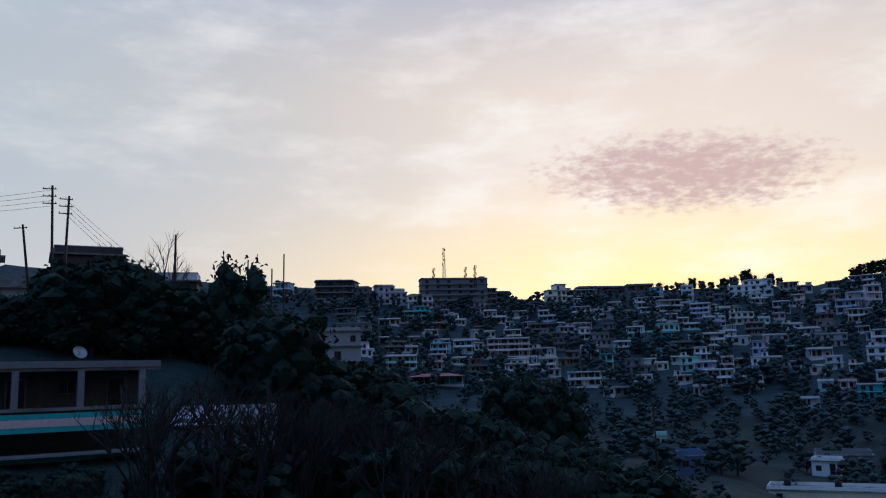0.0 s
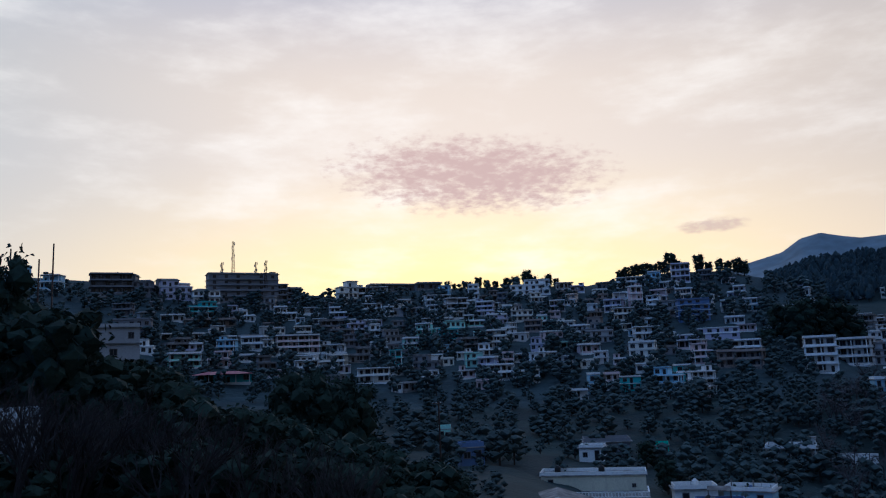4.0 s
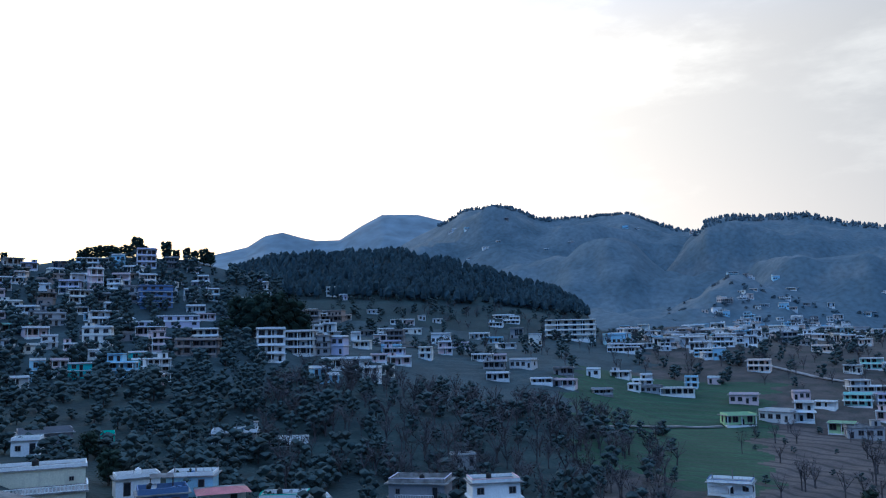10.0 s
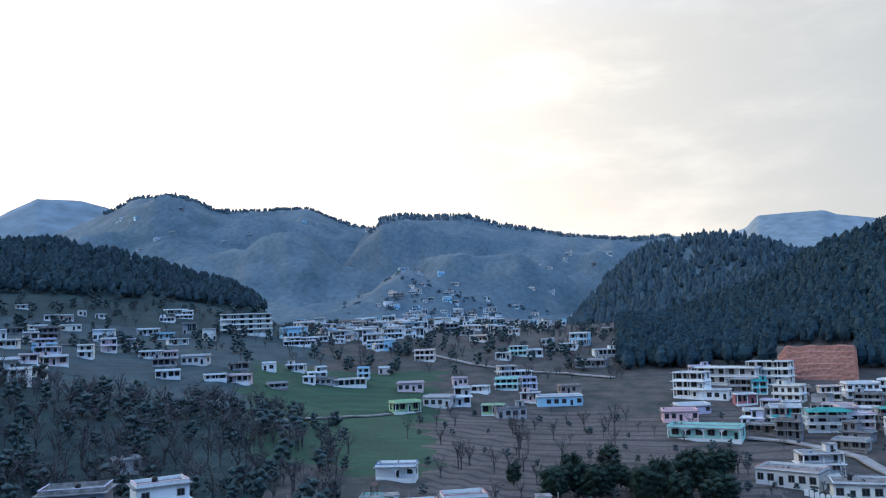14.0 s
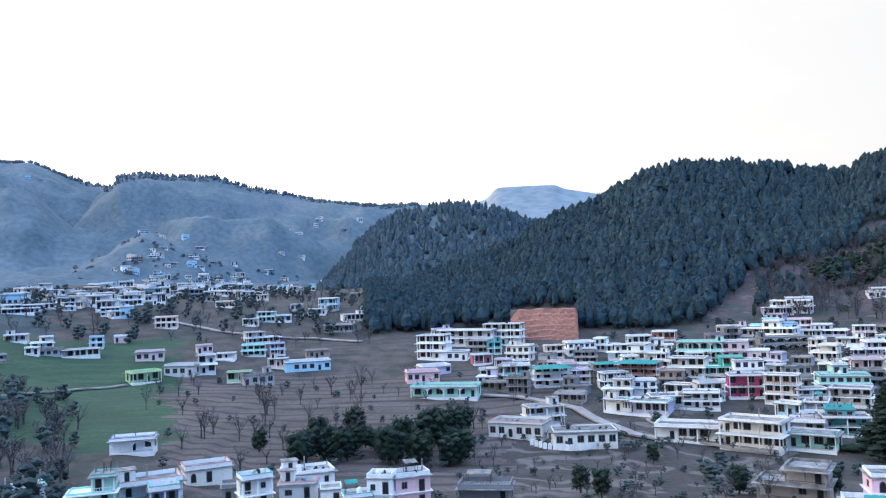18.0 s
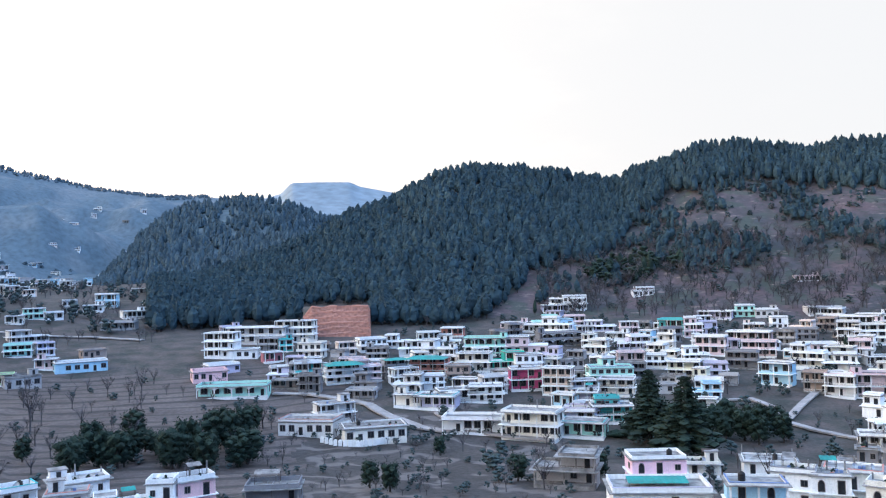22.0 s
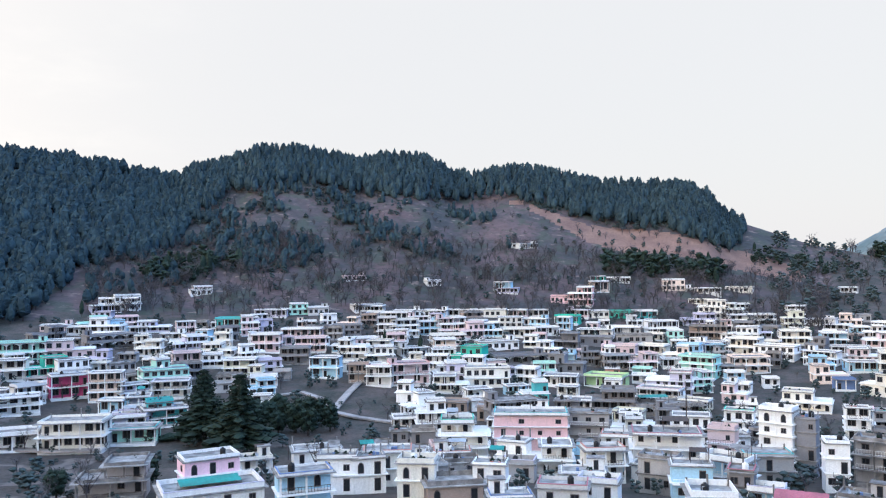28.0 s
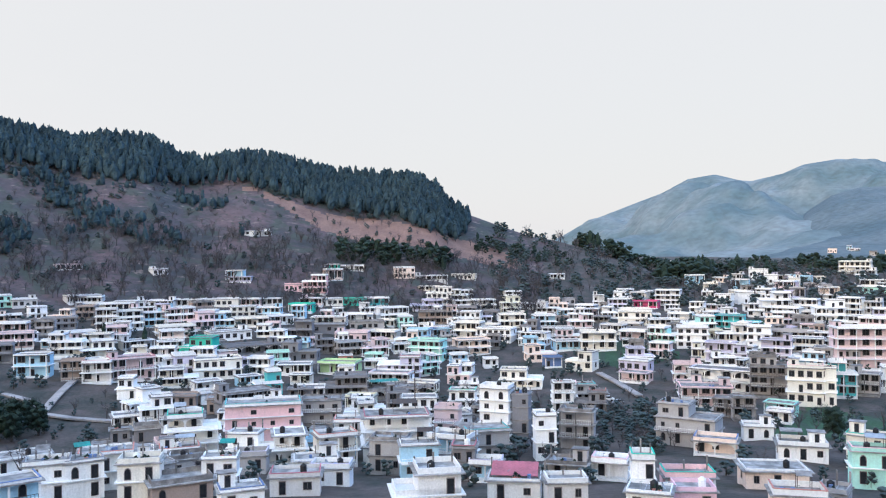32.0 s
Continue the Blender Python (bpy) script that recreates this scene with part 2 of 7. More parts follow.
# Pine needles again, lightened and blued as haze over the farther woods.
M_COPSE = foliage("haze_tinted_pine_needles", (0.032, 0.05, 0.06), (0.042, 0.062, 0.07), 40)
M_DOME = foliage("haze_paled_pine_needles", (0.054, 0.08, 0.098), (0.066, 0.094, 0.112), 40)
# Bush leaves are lifted and blued in colour for the valley haze.
M_BUSH = foliage("haze_blued_bush_leaves", (0.042, 0.061, 0.062), (0.056, 0.075, 0.074), 5)
M_LEAF = foliage("dark_evergreen_leaves", (0.012, 0.024, 0.018), (0.024, 0.038, 0.026), 3)
M_TWIG = foliage("bare_grey_twigs", (0.062, 0.058, 0.062), (0.085, 0.077, 0.08), 6)
# The bare twigs once more, darkened in colour for the shaded near bank.
M_STICK = foliage("bank_shade_twigs", (0.022, 0.02, 0.02), (0.035, 0.03, 0.03), 2)
M_BARK = material("rough_bark", (0.06, 0.05, 0.045), None, 0.6, 0.95, 0.5)
M_RED = banded("red_earth_cutting", (0.40, 0.205, 0.15), (0.33, 0.15, 0.105), 2.6, 0, 1.0, True)
M_ROAD = material("dusty_concrete_road", (0.36, 0.33, 0.31), (0.24, 0.22, 0.21), 4, 0.9, 0.1)
M_ROOF = material("weathered_roof_cement", (0.30, 0.285, 0.275), (0.13, 0.122, 0.118), 1.6, 0.9, 0.1, vary=0.25)
M_DECK = material("pale_screeded_roof", (0.36, 0.35, 0.34), (0.15, 0.145, 0.14), 1.8, 0.9, 0.1, vary=0.2)
M_TRIM = plaster("whitewashed_trim", (0.80, 0.80, 0.79), 0.22)
M_CAR = material("car_enamel", (0.70, 0.70, 0.70), (0.62, 0.62, 0.63), 1.0, 0.3, 0.0)
M_TYRE = material("tyre_rubber", (0.02, 0.02, 0.02), None, 0.3, 0.9, 0.0)
M_PANE = material("dark_window_glass", (0.018, 0.02, 0.026), (0.03, 0.032, 0.036), 1.0, 0.18, 0.0)
M_SASH = material("painted_window_frame", (0.20, 0.18, 0.17), (0.12, 0.10, 0.095), 1.0, 0.6, 0.0, vary=0.4)
M_IRON = material("rusty_iron", (0.055, 0.048, 0.046), (0.09, 0.055, 0.04), 0.4, 0.6, 0.1, metal=0.5)
M_TANK = material("black_plastic_tank", (0.014, 0.014, 0.016), (0.022, 0.022, 0.024), 0.6, 0.4, 0.0)
M_STEEL = material("galvanised_sheet", (0.42, 0.44, 0.46), (0.30, 0.31, 0.33), 1.5, 0.45, 0.05, metal=0.6)
M_TIN_RED = material("red_tin_roof", (0.40, 0.12, 0.15), (0.28, 0.09, 0.11), 2.0, 0.5, 0.1)
M_TIN_GREEN = material("green_tin_roof", (0.03, 0.25, 0.22), (0.025, 0.17, 0.15), 2.0, 0.5, 0.1)
PAINTS = {
    "white": (0.86, 0.86, 0.85), "pale": (0.62, 0.61, 0.60), "cream": (0.80, 0.77, 0.69), "pink": (0.80, 0.54, 0.55), "blush": (0.82, 0.58, 0.68), "rose": (0.70, 0.56, 0.57),
    "teal": (0.13, 0.46, 0.47), "mint": (0.47, 0.75, 0.66), "sky": (0.42, 0.62, 0.76), "blue": (0.14, 0.20, 0.37), "green": (0.10, 0.52, 0.38),
    "lime": (0.50, 0.68, 0.36), "lilac": (0.56, 0.53, 0.66), "grey": (0.42, 0.41, 0.41), "slate": (0.23, 0.23, 0.25), "brown": (0.36, 0.29, 0.25),
    # The first paint here is nearly black: the near bank's shade as colour.
    "shade_dark": (0.085, 0.078, 0.075), "brick": (0.48, 0.22, 0.18), "peach": (0.82, 0.68, 0.58), "sand": (0.70, 0.68, 0.53), "magenta": (0.50, 0.08, 0.20), "maroon": (0.42, 0.17, 0.20),
}
M_PAINT = {k: plaster(k + "_plaster", v, 0.45 if k in ("grey", "slate") else 0.3) for k, v in PAINTS.items()}


# ---- the lie of the land ----
# headings in degrees clockwise from the first view; heights in metres under (-) or over the eye
HEADINGS = (-46, -24, -4.79, 11.18, 24.99, 37.79, 50.62, 63.43, 76.24, 89.07, 104.02, 120.09, 133.96, 147.88, 161.9, 180)
RINGS = []


def ring(radius, *heights):
    RINGS.append((radius, heights))


ring(6, *[-9] * 16)
ring(20, -8, -8, -9, -10, -11, -12, -12, -13, -13, -14, -14, -14, -13, -13, -12, -12)
ring(58, -5, -6, -10, -12, -16, -22, -24, -26, -27, -27, -26, -25, -25, -25, -24, -22)
ring(100, 9, 7, -10, -15, -22, -28, -31, -33, -35, -36, -35, -34, -34, -34, -33, -32)
ring(145, 14, 10, -11, -17, -24, -32, -35, -38, -40, -41, -40, -39, -40, -41, -40, -40)
ring(200, 12, 8, -13, -18, -23, -30, -34, -36, -42, -44, -45, -46, -46, -46, -45, -44)
ring(260, 12, 6, -13, -16, -15, -15, -26, -35, -40, -42, -43, -45, -47, -49, -47, -46)
ring(330, 16, 8, -6, -9, -7, -7, -19, -33, -36, -36, -38, -38, -42, -45, -44, -43)
ring(420, 26, 22, 17, 17, 14, 2, -8, -20, -26, -26, -28, -29, -32, -39, -38, -36)
ring(520, 44, 46, 40, 40, 34, 8, 0, -5, -12, -14, -16, -16, -22, -30, -30, -28)
ring(650, 40, 40, 36, 34, 32, 14, 4, 2, -4, -6, -6, -4, -10, -20, -22, -20)
ring(900, 20, 20, 20, 20, 20, 16, 10, 10, 0, 0, 0, 0, -5, -14, -16, -14)
ring(1500, 10, 10, 10, 10, 10, 20, 20, 24, 10, 0, 0, 0, 0, -10, -14, -14)
ring(4900, -60, -60, -60, -60, -60, -60, -60, -60, -60, -60, -60, -60, -60, -60, -60, -60)

LOG_R = np.log([r for r, _ in RINGS])
TABLE = np.array([h for _, h in RINGS], float)
WRAP_H = np.array((*HEADINGS, 240, 280, 314), float)
BACK = np.interp(np.exp(LOG_R), (6, 20, 100, 300, 900, 4900), (-9, -6, 14, 40, 30, -60))
TABLE = np.concatenate([TABLE, np.stack([BACK, BACK, 0.5 * (BACK + TABLE[:, 0])], 1)], 1)


def lay(az, r):
    """Height of the smooth land, without the ridges, relative to the eye."""
    az = (np.asarray(az, float) + 46) % 360 - 46
    lr = np.clip(np.log(np.maximum(r, 6.001)), LOG_R[0], LOG_R[-1] - 1e-6)
    j = np.clip(np.searchsorted(LOG_R, lr) - 1, 0, len(LOG_R) - 2)
    f = (lr - LOG_R[j]) / (LOG_R[j + 1] - LOG_R[j])
    head = np.append(WRAP_H, 314.0)
    tab = np.concatenate([TABLE, TABLE[:, -1:]], 1)
    i = np.clip(np.searchsorted(head, az, side="right") - 1, 0, len(WRAP_H) - 1)
    g = np.clip((az - head[i]) / np.maximum(head[np.minimum(i + 1, len(WRAP_H))] - head[i], 1e-9), 0, 1)
    g = g * g * (3 - 2 * g)
    k = np.minimum(i + 1, len(WRAP_H) - 1)
    return (tab[j, i] * (1 - g) + tab[j, k] * g) * (1 - f) + (tab[j + 1, i] * (1 - g) + tab[j + 1, k] * g) * f


class Ridge:
    """A crest line, by heading and slope angle as seen from the eye, at a distance, with a foot nearer by."""

    def __init__(self, crest, r_crest, r_foot, power=1.0, lower=0.0, back=0.3):
        self.h, self.e = np.array(crest, float).T
        self.rc, self.rf, self.p, self.low, self.back = r_crest, r_foot, power, lower, back

    def crest(self, az):
        az = (np.asarray(az, float) + 46) % 360 - 46
        e = np.interp(az, self.h, self.e)
        e = e - 2.0 * np.maximum(0, self.h[0] - az) - 2.0 * np.maximum(0, az - self.h[-1])
        return np.maximum(self.rc * np.tan(np.radians(np.maximum(e, -25))) - self.low, -90)

    def height(self, az, r, base):
        zc, zf = self.crest(az), base(az, np.full_like(np.asarray(r, float), self.rf))
        s = np.clip((r - self.rf) / (self.rc - self.rf), 0, 1)
        z = zf + (zc - zf) * s**self.p
        z = np.where(r > self.rc, zc - (r - self.rc) * self.back, z)
        return np.where((r < self.rf) | (zc < zf), -200, z)


TOWN = Ridge([(-33.5, 8), (-19.3, 7), (-12.4, 6.6), (-7.3, 6), (-0.6, 5.7), (2.2, 5.35), (3.9, 5.65), (11, 5.7), (16.8, 5.55), (19.5, 5.4), (22.5, 5.8), (25.3, 5.95), (28.5, 5.8), (30.5, 5.3), (34.5, 4.2)], 500, 300, 1.15)
COPSE = Ridge([(30.5, 4.5), (33.9, 5.7), (38.6, 5.9), (42.2, 6.15), (44.2, 5.6), (46.3, 5.3), (48.6, 4.7), (51, 3.9), (53.2, 3.3), (54.8, 2.6), (55.85, 1.6), (56.2, 1), (57.4, -0.1)], 820, 500, 1.1)
FOREST = Ridge([(79.9, -4.35), (80.5, -3.25), (81, -2.05), (81.8, -0.85), (82.9, -0.25), (84.6, 0.3), (86.2, 0.85), (88.3, 1.55), (91, 2.65), (92.6, 3.75), (94.4, 4.3), (96.4, 5.05), (98.2, 6.05), (100.1, 6.8), (102, 7), (105.2, 6.75), (108.5, 6.25), (110, 5.75), (112, 5.65), (112.9, 6.2), (115, 6.65), (116.8, 7.5), (118.9, 7.65), (120.7, 7.45), (122.3, 7.1), (124.1, 6.75), (126, 7.2), (128.4, 7), (130.6, 5.85), (132.5, 5.75), (134.3, 6.15), (136.2, 6), (138.8, 5.4), (141.3, 4.95), (143, 4.8), (146.1, 4.65), (147.8, 4), (148.5, 2.95), (149.6, 2.2), (150.1, 2.25), (152.5, 1.52), (154.4, 0.92), (155.9, 0.7), (158.1, 0.1), (162, -1.2)], 700, 440, 1.25)


def height(az, r):
    az, r = np.broadcast_arrays(np.asarray(az, float), np.asarray(r, float))
    z = lay(az, r)
    for rd in (TOWN, COPSE, FOREST):
        z = np.maximum(z, rd.height(az, r, lay))
    return z


def spot(az, r):
    """The place on the ground at a heading and a distance."""
    a = radians(az)
    return Vector((r * math.sin(a), r * math.cos(a), EYE + float(height(az, r))))


def at(x, y):
    """Height of the ground at a place of the plan."""
    return EYE + float(height(math.degrees(math.atan2(x, y)), math.hypot(x, y)))
# ---- end of the land's shape ----


def sheet(name, az, r, z, mats, index=None):
    """A sheet over a polar grid."""
    na, nr = len(az), len(r)
    A, Rr = np.meshgrid(np.radians(az), r, indexing="ij")
    co = np.stack([Rr * np.sin(A), Rr * np.cos(A), EYE + z], -1).reshape(-1, 3)
    i, j = np.meshgrid(np.arange(na - 1), np.arange(nr - 1), indexing="ij")
    a = (i * nr + j).ravel()
    quads = np.stack([a, a + 1, a + nr + 1, a + nr], 1)
    me = bpy.data.meshes.new(name)
    me.vertices.add(len(co))
    me.vertices.foreach_set("co", co.ravel())
    me.loops.add(quads.size)
    me.loops.foreach_set("vertex_index", quads.ravel())
    me.polygons.add(len(quads))
    me.polygons.foreach_set("loop_start", np.arange(len(quads)) * 4)
    me.polygons.foreach_set("loop_total", np.full(len(quads), 4))
    for m in mats:
        me.materials.append(m)
    if index is not None:
        me.polygons.foreach_set("material_index", index.ravel().astype(np.int32))
    me.update()
    me.validate()
    me.polygons.foreach_set("use_smooth", np.ones(len(quads), bool))
    return new(name, me)


def wobble(x, y, size, seed=0.0):
    return noise.fractal(Vector((x / size + seed, y / size, seed)), 1.0, 2.0, 4)


AZ = np.concatenate([np.arange(-42, 183.2, 0.35), np.arange(183, 318.1, 3.0)])
RR = np.concatenate([(0.001, 3.0), np.arange(6, 120, 4), np.arange(120, 440, 2.0), np.arange(440, 760, 4.0), np.geomspace(760, 4900, 24)])
gA, gR = np.meshgrid(AZ, RR, indexing="ij")
gx, gy = gR * np.sin(np.radians(gA)), gR * np.cos(np.radians(gA))
swell = 1.4 * np.sin(gx / 23 + 2 * np.sin(gy / 41)) + 0.9 * np.sin(gy / 17 + 1.7 * np.sin(gx / 29))


def steps(z, rise):
    """Flat treads and short risers cut into a slope."""
    q = z / rise
    f = q - np.floor(q)
    return rise * (np.floor(q) + np.clip((f - 0.62) / 0.38, 0, 1))


Z = height(gA, gR)
cut = np.clip((gR - 120) / 40, 0, 1) * np.clip((620 - gR) / 80, 0, 1)
Z = Z + cut * (np.clip(1.1 - gR / 500, 0.3, 0.7) * (steps(Z + swell, 1.6) - Z - swell) - 0.2) + np.clip((gR - 560) / 60, 0, 1) * np.clip((1500 - gR) / 500, 0, 1) * swell
# which soil lies where
jit = 2.2 * np.sin(gx / 9.0) * np.sin(gy / 11.0) + 1.6 * np.sin(gx / 4.1 + gy / 5.3)
ja, jr = gA + jit * 0.35, gR + jit * 3.5
soil = np.zeros(gA.shape, int)
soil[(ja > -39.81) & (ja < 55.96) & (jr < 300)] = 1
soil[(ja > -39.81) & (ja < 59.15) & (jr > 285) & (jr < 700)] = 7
soil[(ja > 54.39) & (ja < 67.16) & (jr > 215) & (jr < 415)] = 2
soil[(ja > 170.4) & (jr > 205) & (jr < 262)] = 2
soil[(ja > 168.2) & (ja < 172.9) & (jr > 395) & (jr < 440)] = 2
soil[(ja > 156.9) & (ja < 162.9) & (jr > 325) & (jr < 372)] = 2
soil[(ja > 66.63) & (ja < 93.35) & (jr > 170) & (jr < 335)] = 3
soil[(ja > 89.07) & (ja < 108.29) & (jr > 130) & (jr < 262)] = 6
soil[(ja > 59.15) & (ja < 80.51) & (jr > 410) & (jr < 700)] = 0
soil[(ja > 102.95) & (ja < 154.9) & (jr > 448)] = 4
bald_top = np.interp(gA, (134.9, 139.6, 144.7, 147.9, 152.9), (4.4, 2.6, 2.0, 1.2, -0.4))
slope_angle = np.degrees(np.arctan2(Z, gR))
soil[(ja > 134.9) & (ja < 153) & (jr > 500) & (slope_angle < bald_top) & (slope_angle > bald_top - np.interp(gA, (135, 139, 142, 147, 150, 153), (0.3, 1.0, 1.7, 1.4, 1.3, 1.0)))] = 5
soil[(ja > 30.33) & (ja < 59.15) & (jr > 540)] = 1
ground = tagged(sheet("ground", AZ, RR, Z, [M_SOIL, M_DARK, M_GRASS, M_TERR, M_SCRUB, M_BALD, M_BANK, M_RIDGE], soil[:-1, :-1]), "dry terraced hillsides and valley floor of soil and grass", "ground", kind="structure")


HILLS = {}


def range_of_hills(name, crest, r_crest, r_foot, z_foot, mat, label, rough=0.0, power=1.2):
    rd = Ridge(crest, r_crest, r_foot, power)
    az = np.arange(rd.h[0] - 3, rd.h[-1] + 3, 0.2)
    r = np.linspace(r_foot, r_crest * 1.15, 36)
    A, Rr = np.meshgrid(az, r, indexing="ij")
    zc = np.maximum(rd.crest(A), z_foot - 40)
    s = np.clip((Rr - r_foot) / (r_crest - r_foot), 0, 1)
    z = z_foot + (zc - z_foot) * s**power - np.maximum(Rr - r_crest, 0) * 0.4
    if rough:
        w = np.array([[wobble(q * math.sin(radians(p)), q * math.cos(radians(p)), r_crest * 0.12, 3.0) for q in r] for p in az])
        z = z + w * rough * np.sin(np.pi * np.clip(s, 0, 1)) 
    HILLS[name] = (az, r, z)
    return tagged(sheet(name, az, r, z, [mat]), label, "hill", kind="structure")


def on_hill(name, a, q):
    """Height over the datum of a hill's own sheet at a heading and a distance."""
    az, r, z = HILLS[name]
    return EYE + float(np.interp(q, r, z[int(np.clip(round((a - az[0]) / 0.2), 0, len(az) - 1))]))



# Each range wears a haze-tinted colour picked for its distance.
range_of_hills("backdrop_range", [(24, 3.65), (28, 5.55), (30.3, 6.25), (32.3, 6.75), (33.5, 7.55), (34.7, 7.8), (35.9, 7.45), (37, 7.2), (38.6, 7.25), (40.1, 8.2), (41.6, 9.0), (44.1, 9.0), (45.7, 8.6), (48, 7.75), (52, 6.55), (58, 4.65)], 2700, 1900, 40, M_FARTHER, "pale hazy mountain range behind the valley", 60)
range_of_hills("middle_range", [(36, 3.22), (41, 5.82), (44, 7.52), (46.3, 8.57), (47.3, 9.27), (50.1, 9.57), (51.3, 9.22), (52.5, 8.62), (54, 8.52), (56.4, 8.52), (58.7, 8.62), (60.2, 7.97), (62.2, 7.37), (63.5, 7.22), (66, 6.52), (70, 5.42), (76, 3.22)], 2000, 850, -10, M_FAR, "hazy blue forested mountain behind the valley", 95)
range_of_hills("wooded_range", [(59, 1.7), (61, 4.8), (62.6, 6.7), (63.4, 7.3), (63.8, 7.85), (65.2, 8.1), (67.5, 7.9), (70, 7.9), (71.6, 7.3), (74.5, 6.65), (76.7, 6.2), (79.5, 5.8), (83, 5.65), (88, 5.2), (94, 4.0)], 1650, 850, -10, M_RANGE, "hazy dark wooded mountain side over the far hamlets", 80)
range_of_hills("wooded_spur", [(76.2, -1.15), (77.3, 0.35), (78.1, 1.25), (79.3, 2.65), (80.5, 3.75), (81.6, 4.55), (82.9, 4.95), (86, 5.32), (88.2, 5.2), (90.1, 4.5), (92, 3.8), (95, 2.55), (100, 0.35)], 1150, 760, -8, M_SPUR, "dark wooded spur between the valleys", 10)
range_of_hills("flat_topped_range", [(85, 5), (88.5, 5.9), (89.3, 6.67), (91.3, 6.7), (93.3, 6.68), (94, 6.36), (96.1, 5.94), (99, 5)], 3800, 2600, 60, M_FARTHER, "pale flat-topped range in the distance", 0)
# Eastern range and spur: their blue-grey base colour holds the haze.
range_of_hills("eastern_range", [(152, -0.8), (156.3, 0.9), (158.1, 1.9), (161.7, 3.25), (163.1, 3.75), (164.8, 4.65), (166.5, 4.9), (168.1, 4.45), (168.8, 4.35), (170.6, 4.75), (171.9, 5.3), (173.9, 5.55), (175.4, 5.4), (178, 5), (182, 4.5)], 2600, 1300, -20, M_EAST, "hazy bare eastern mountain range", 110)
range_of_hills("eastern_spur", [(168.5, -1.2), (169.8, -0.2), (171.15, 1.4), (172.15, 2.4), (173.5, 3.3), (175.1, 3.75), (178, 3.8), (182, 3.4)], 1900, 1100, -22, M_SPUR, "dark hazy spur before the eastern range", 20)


# ---- building blocks ----
def mesh_of(name, verts, faces, mats, index=None, smooth=False):
    me = bpy.data.meshes.new(name)
    me.from_pydata(verts, [], faces)
    for m in mats:
        me.materials.append(m)
    if index is not None:
        me.polygons.foreach_set("material_index", index)
    if smooth:
        me.polygons.foreach_set("use_smooth", [True] * len(faces))
    return me


def box(cx, cy, z0, sx, sy, sz):
    """Eight corners and six faces of a box that stands on z0."""
    v = [(cx + a * sx / 2, cy + b * sy / 2, z0 + c * sz) for a, b, c in ((-1, -1, 0), (1, -1, 0), (1, 1, 0), (-1, 1, 0), (-1, -1, 1), (1, -1, 1), (1, 1, 1), (-1, 1, 1))]
    return v, [(0, 3, 2, 1), (4, 5, 6, 7), (0, 1, 5, 4), (1, 2, 6, 5), (2, 3, 7, 6), (3, 0, 4, 7)]


def merged(pieces):
    verts, faces = [], []
    for v, f in pieces:
        k = len(verts)
        verts += v
        faces += [tuple(i + k for i in q) for q in f]
    return verts, faces


class Ghost:
    """Stands in for a house that goes into the mass of far ones."""

    def __init__(self, m, store):
        self.matrix_basis, self.store = m, store


def child(name, me, parent, m=None, label=""):
    if isinstance(parent, Ghost):
        mm = parent.matrix_basis @ m if m is not None else parent.matrix_basis
        gather(me, mm, parent.store)
        return Ghost(mm, parent.store)
    ob = new(name, me)
    ob.parent = parent
    if m is not None:
        ob.matrix_basis = m
    return tagged(ob, label) if label else ob


def boxes(name, parent, mat, *dims, label="", m=None):
    v, f = merged([box(*d) for d in dims])
    return child(name, mesh_of(name, v, f, [mat]), parent, m, label)


UNIT = {}


def slab(name, parent, mat, cx, cy, z0, sx, sy, sz, label=""):
    """A plain block as a part; alike blocks share one mesh."""
    if mat.name not in UNIT:
        v, f = box(0, 0, 0, 1, 1, 1)
        UNIT[mat.name] = mesh_of("block_of_" + mat.name, v, f, [mat])
    return child(name, UNIT[mat.name], parent, Matrix.LocRotScale((cx, cy, z0), None, (sx, sy, sz)), label)


def framed(name, holes, mats, deep=0.07):
    """One moulded piece a metre square, front towards -y: a frame whose openings step back to the panes."""
    xs = sorted({0.0, 1.0, *[h[0] for h in holes], *[h[1] for h in holes]})
    zs = sorted({0.0, 1.0, *[h[2] for h in holes], *[h[3] for h in holes]})
    bm = bmesh.new()
    grid = {(x, z): bm.verts.new((x - 0.5, -0.08, z)) for x in xs for z in zs}
    cells = {}
    for x0, x1 in zip(xs, xs[1:]):
        for z0, z1 in zip(zs, zs[1:]):
            cells[x0, z0] = bm.faces.new([grid[x0, z0], grid[x1, z0], grid[x1, z1], grid[x0, z1]])
    edges = [e for e in bm.edges if e.is_boundary]
    back = bmesh.ops.extrude_edge_only(bm, edges=edges)["geom"]
    for g in back:
        if isinstance(g, bmesh.types.BMVert):
            g.co.y = 0.03
    for h in holes:
        f = cells[h[0], h[2]]
        f2 = bmesh.ops.extrude_discrete_faces(bm, faces=[f])["faces"][0]
        for v in f2.verts:
            v.co.y += deep
        f2.material_index = 1
        ring_ = [grid[h[0], h[2]], grid[h[1], h[2]], grid[h[1], h[3]], grid[h[0], h[3]]]
        inner = sorted(f2.verts, key=lambda v: (v.co.z, v.co.x))
        inner = [inner[0], inner[1], inner[3], inner[2]]
        for i in range(4):
            j = (i + 1) % 4
            try:
                bm.faces.new([ring_[i], ring_[j], inner[j], inner[i]])
            except ValueError:
                pass
    me = bpy.data.meshes.new(name)
    bm.normal_update()
    bm.to_mesh(me)
    bm.free()
    for m in mats:
        me.materials.append(m)
    return me


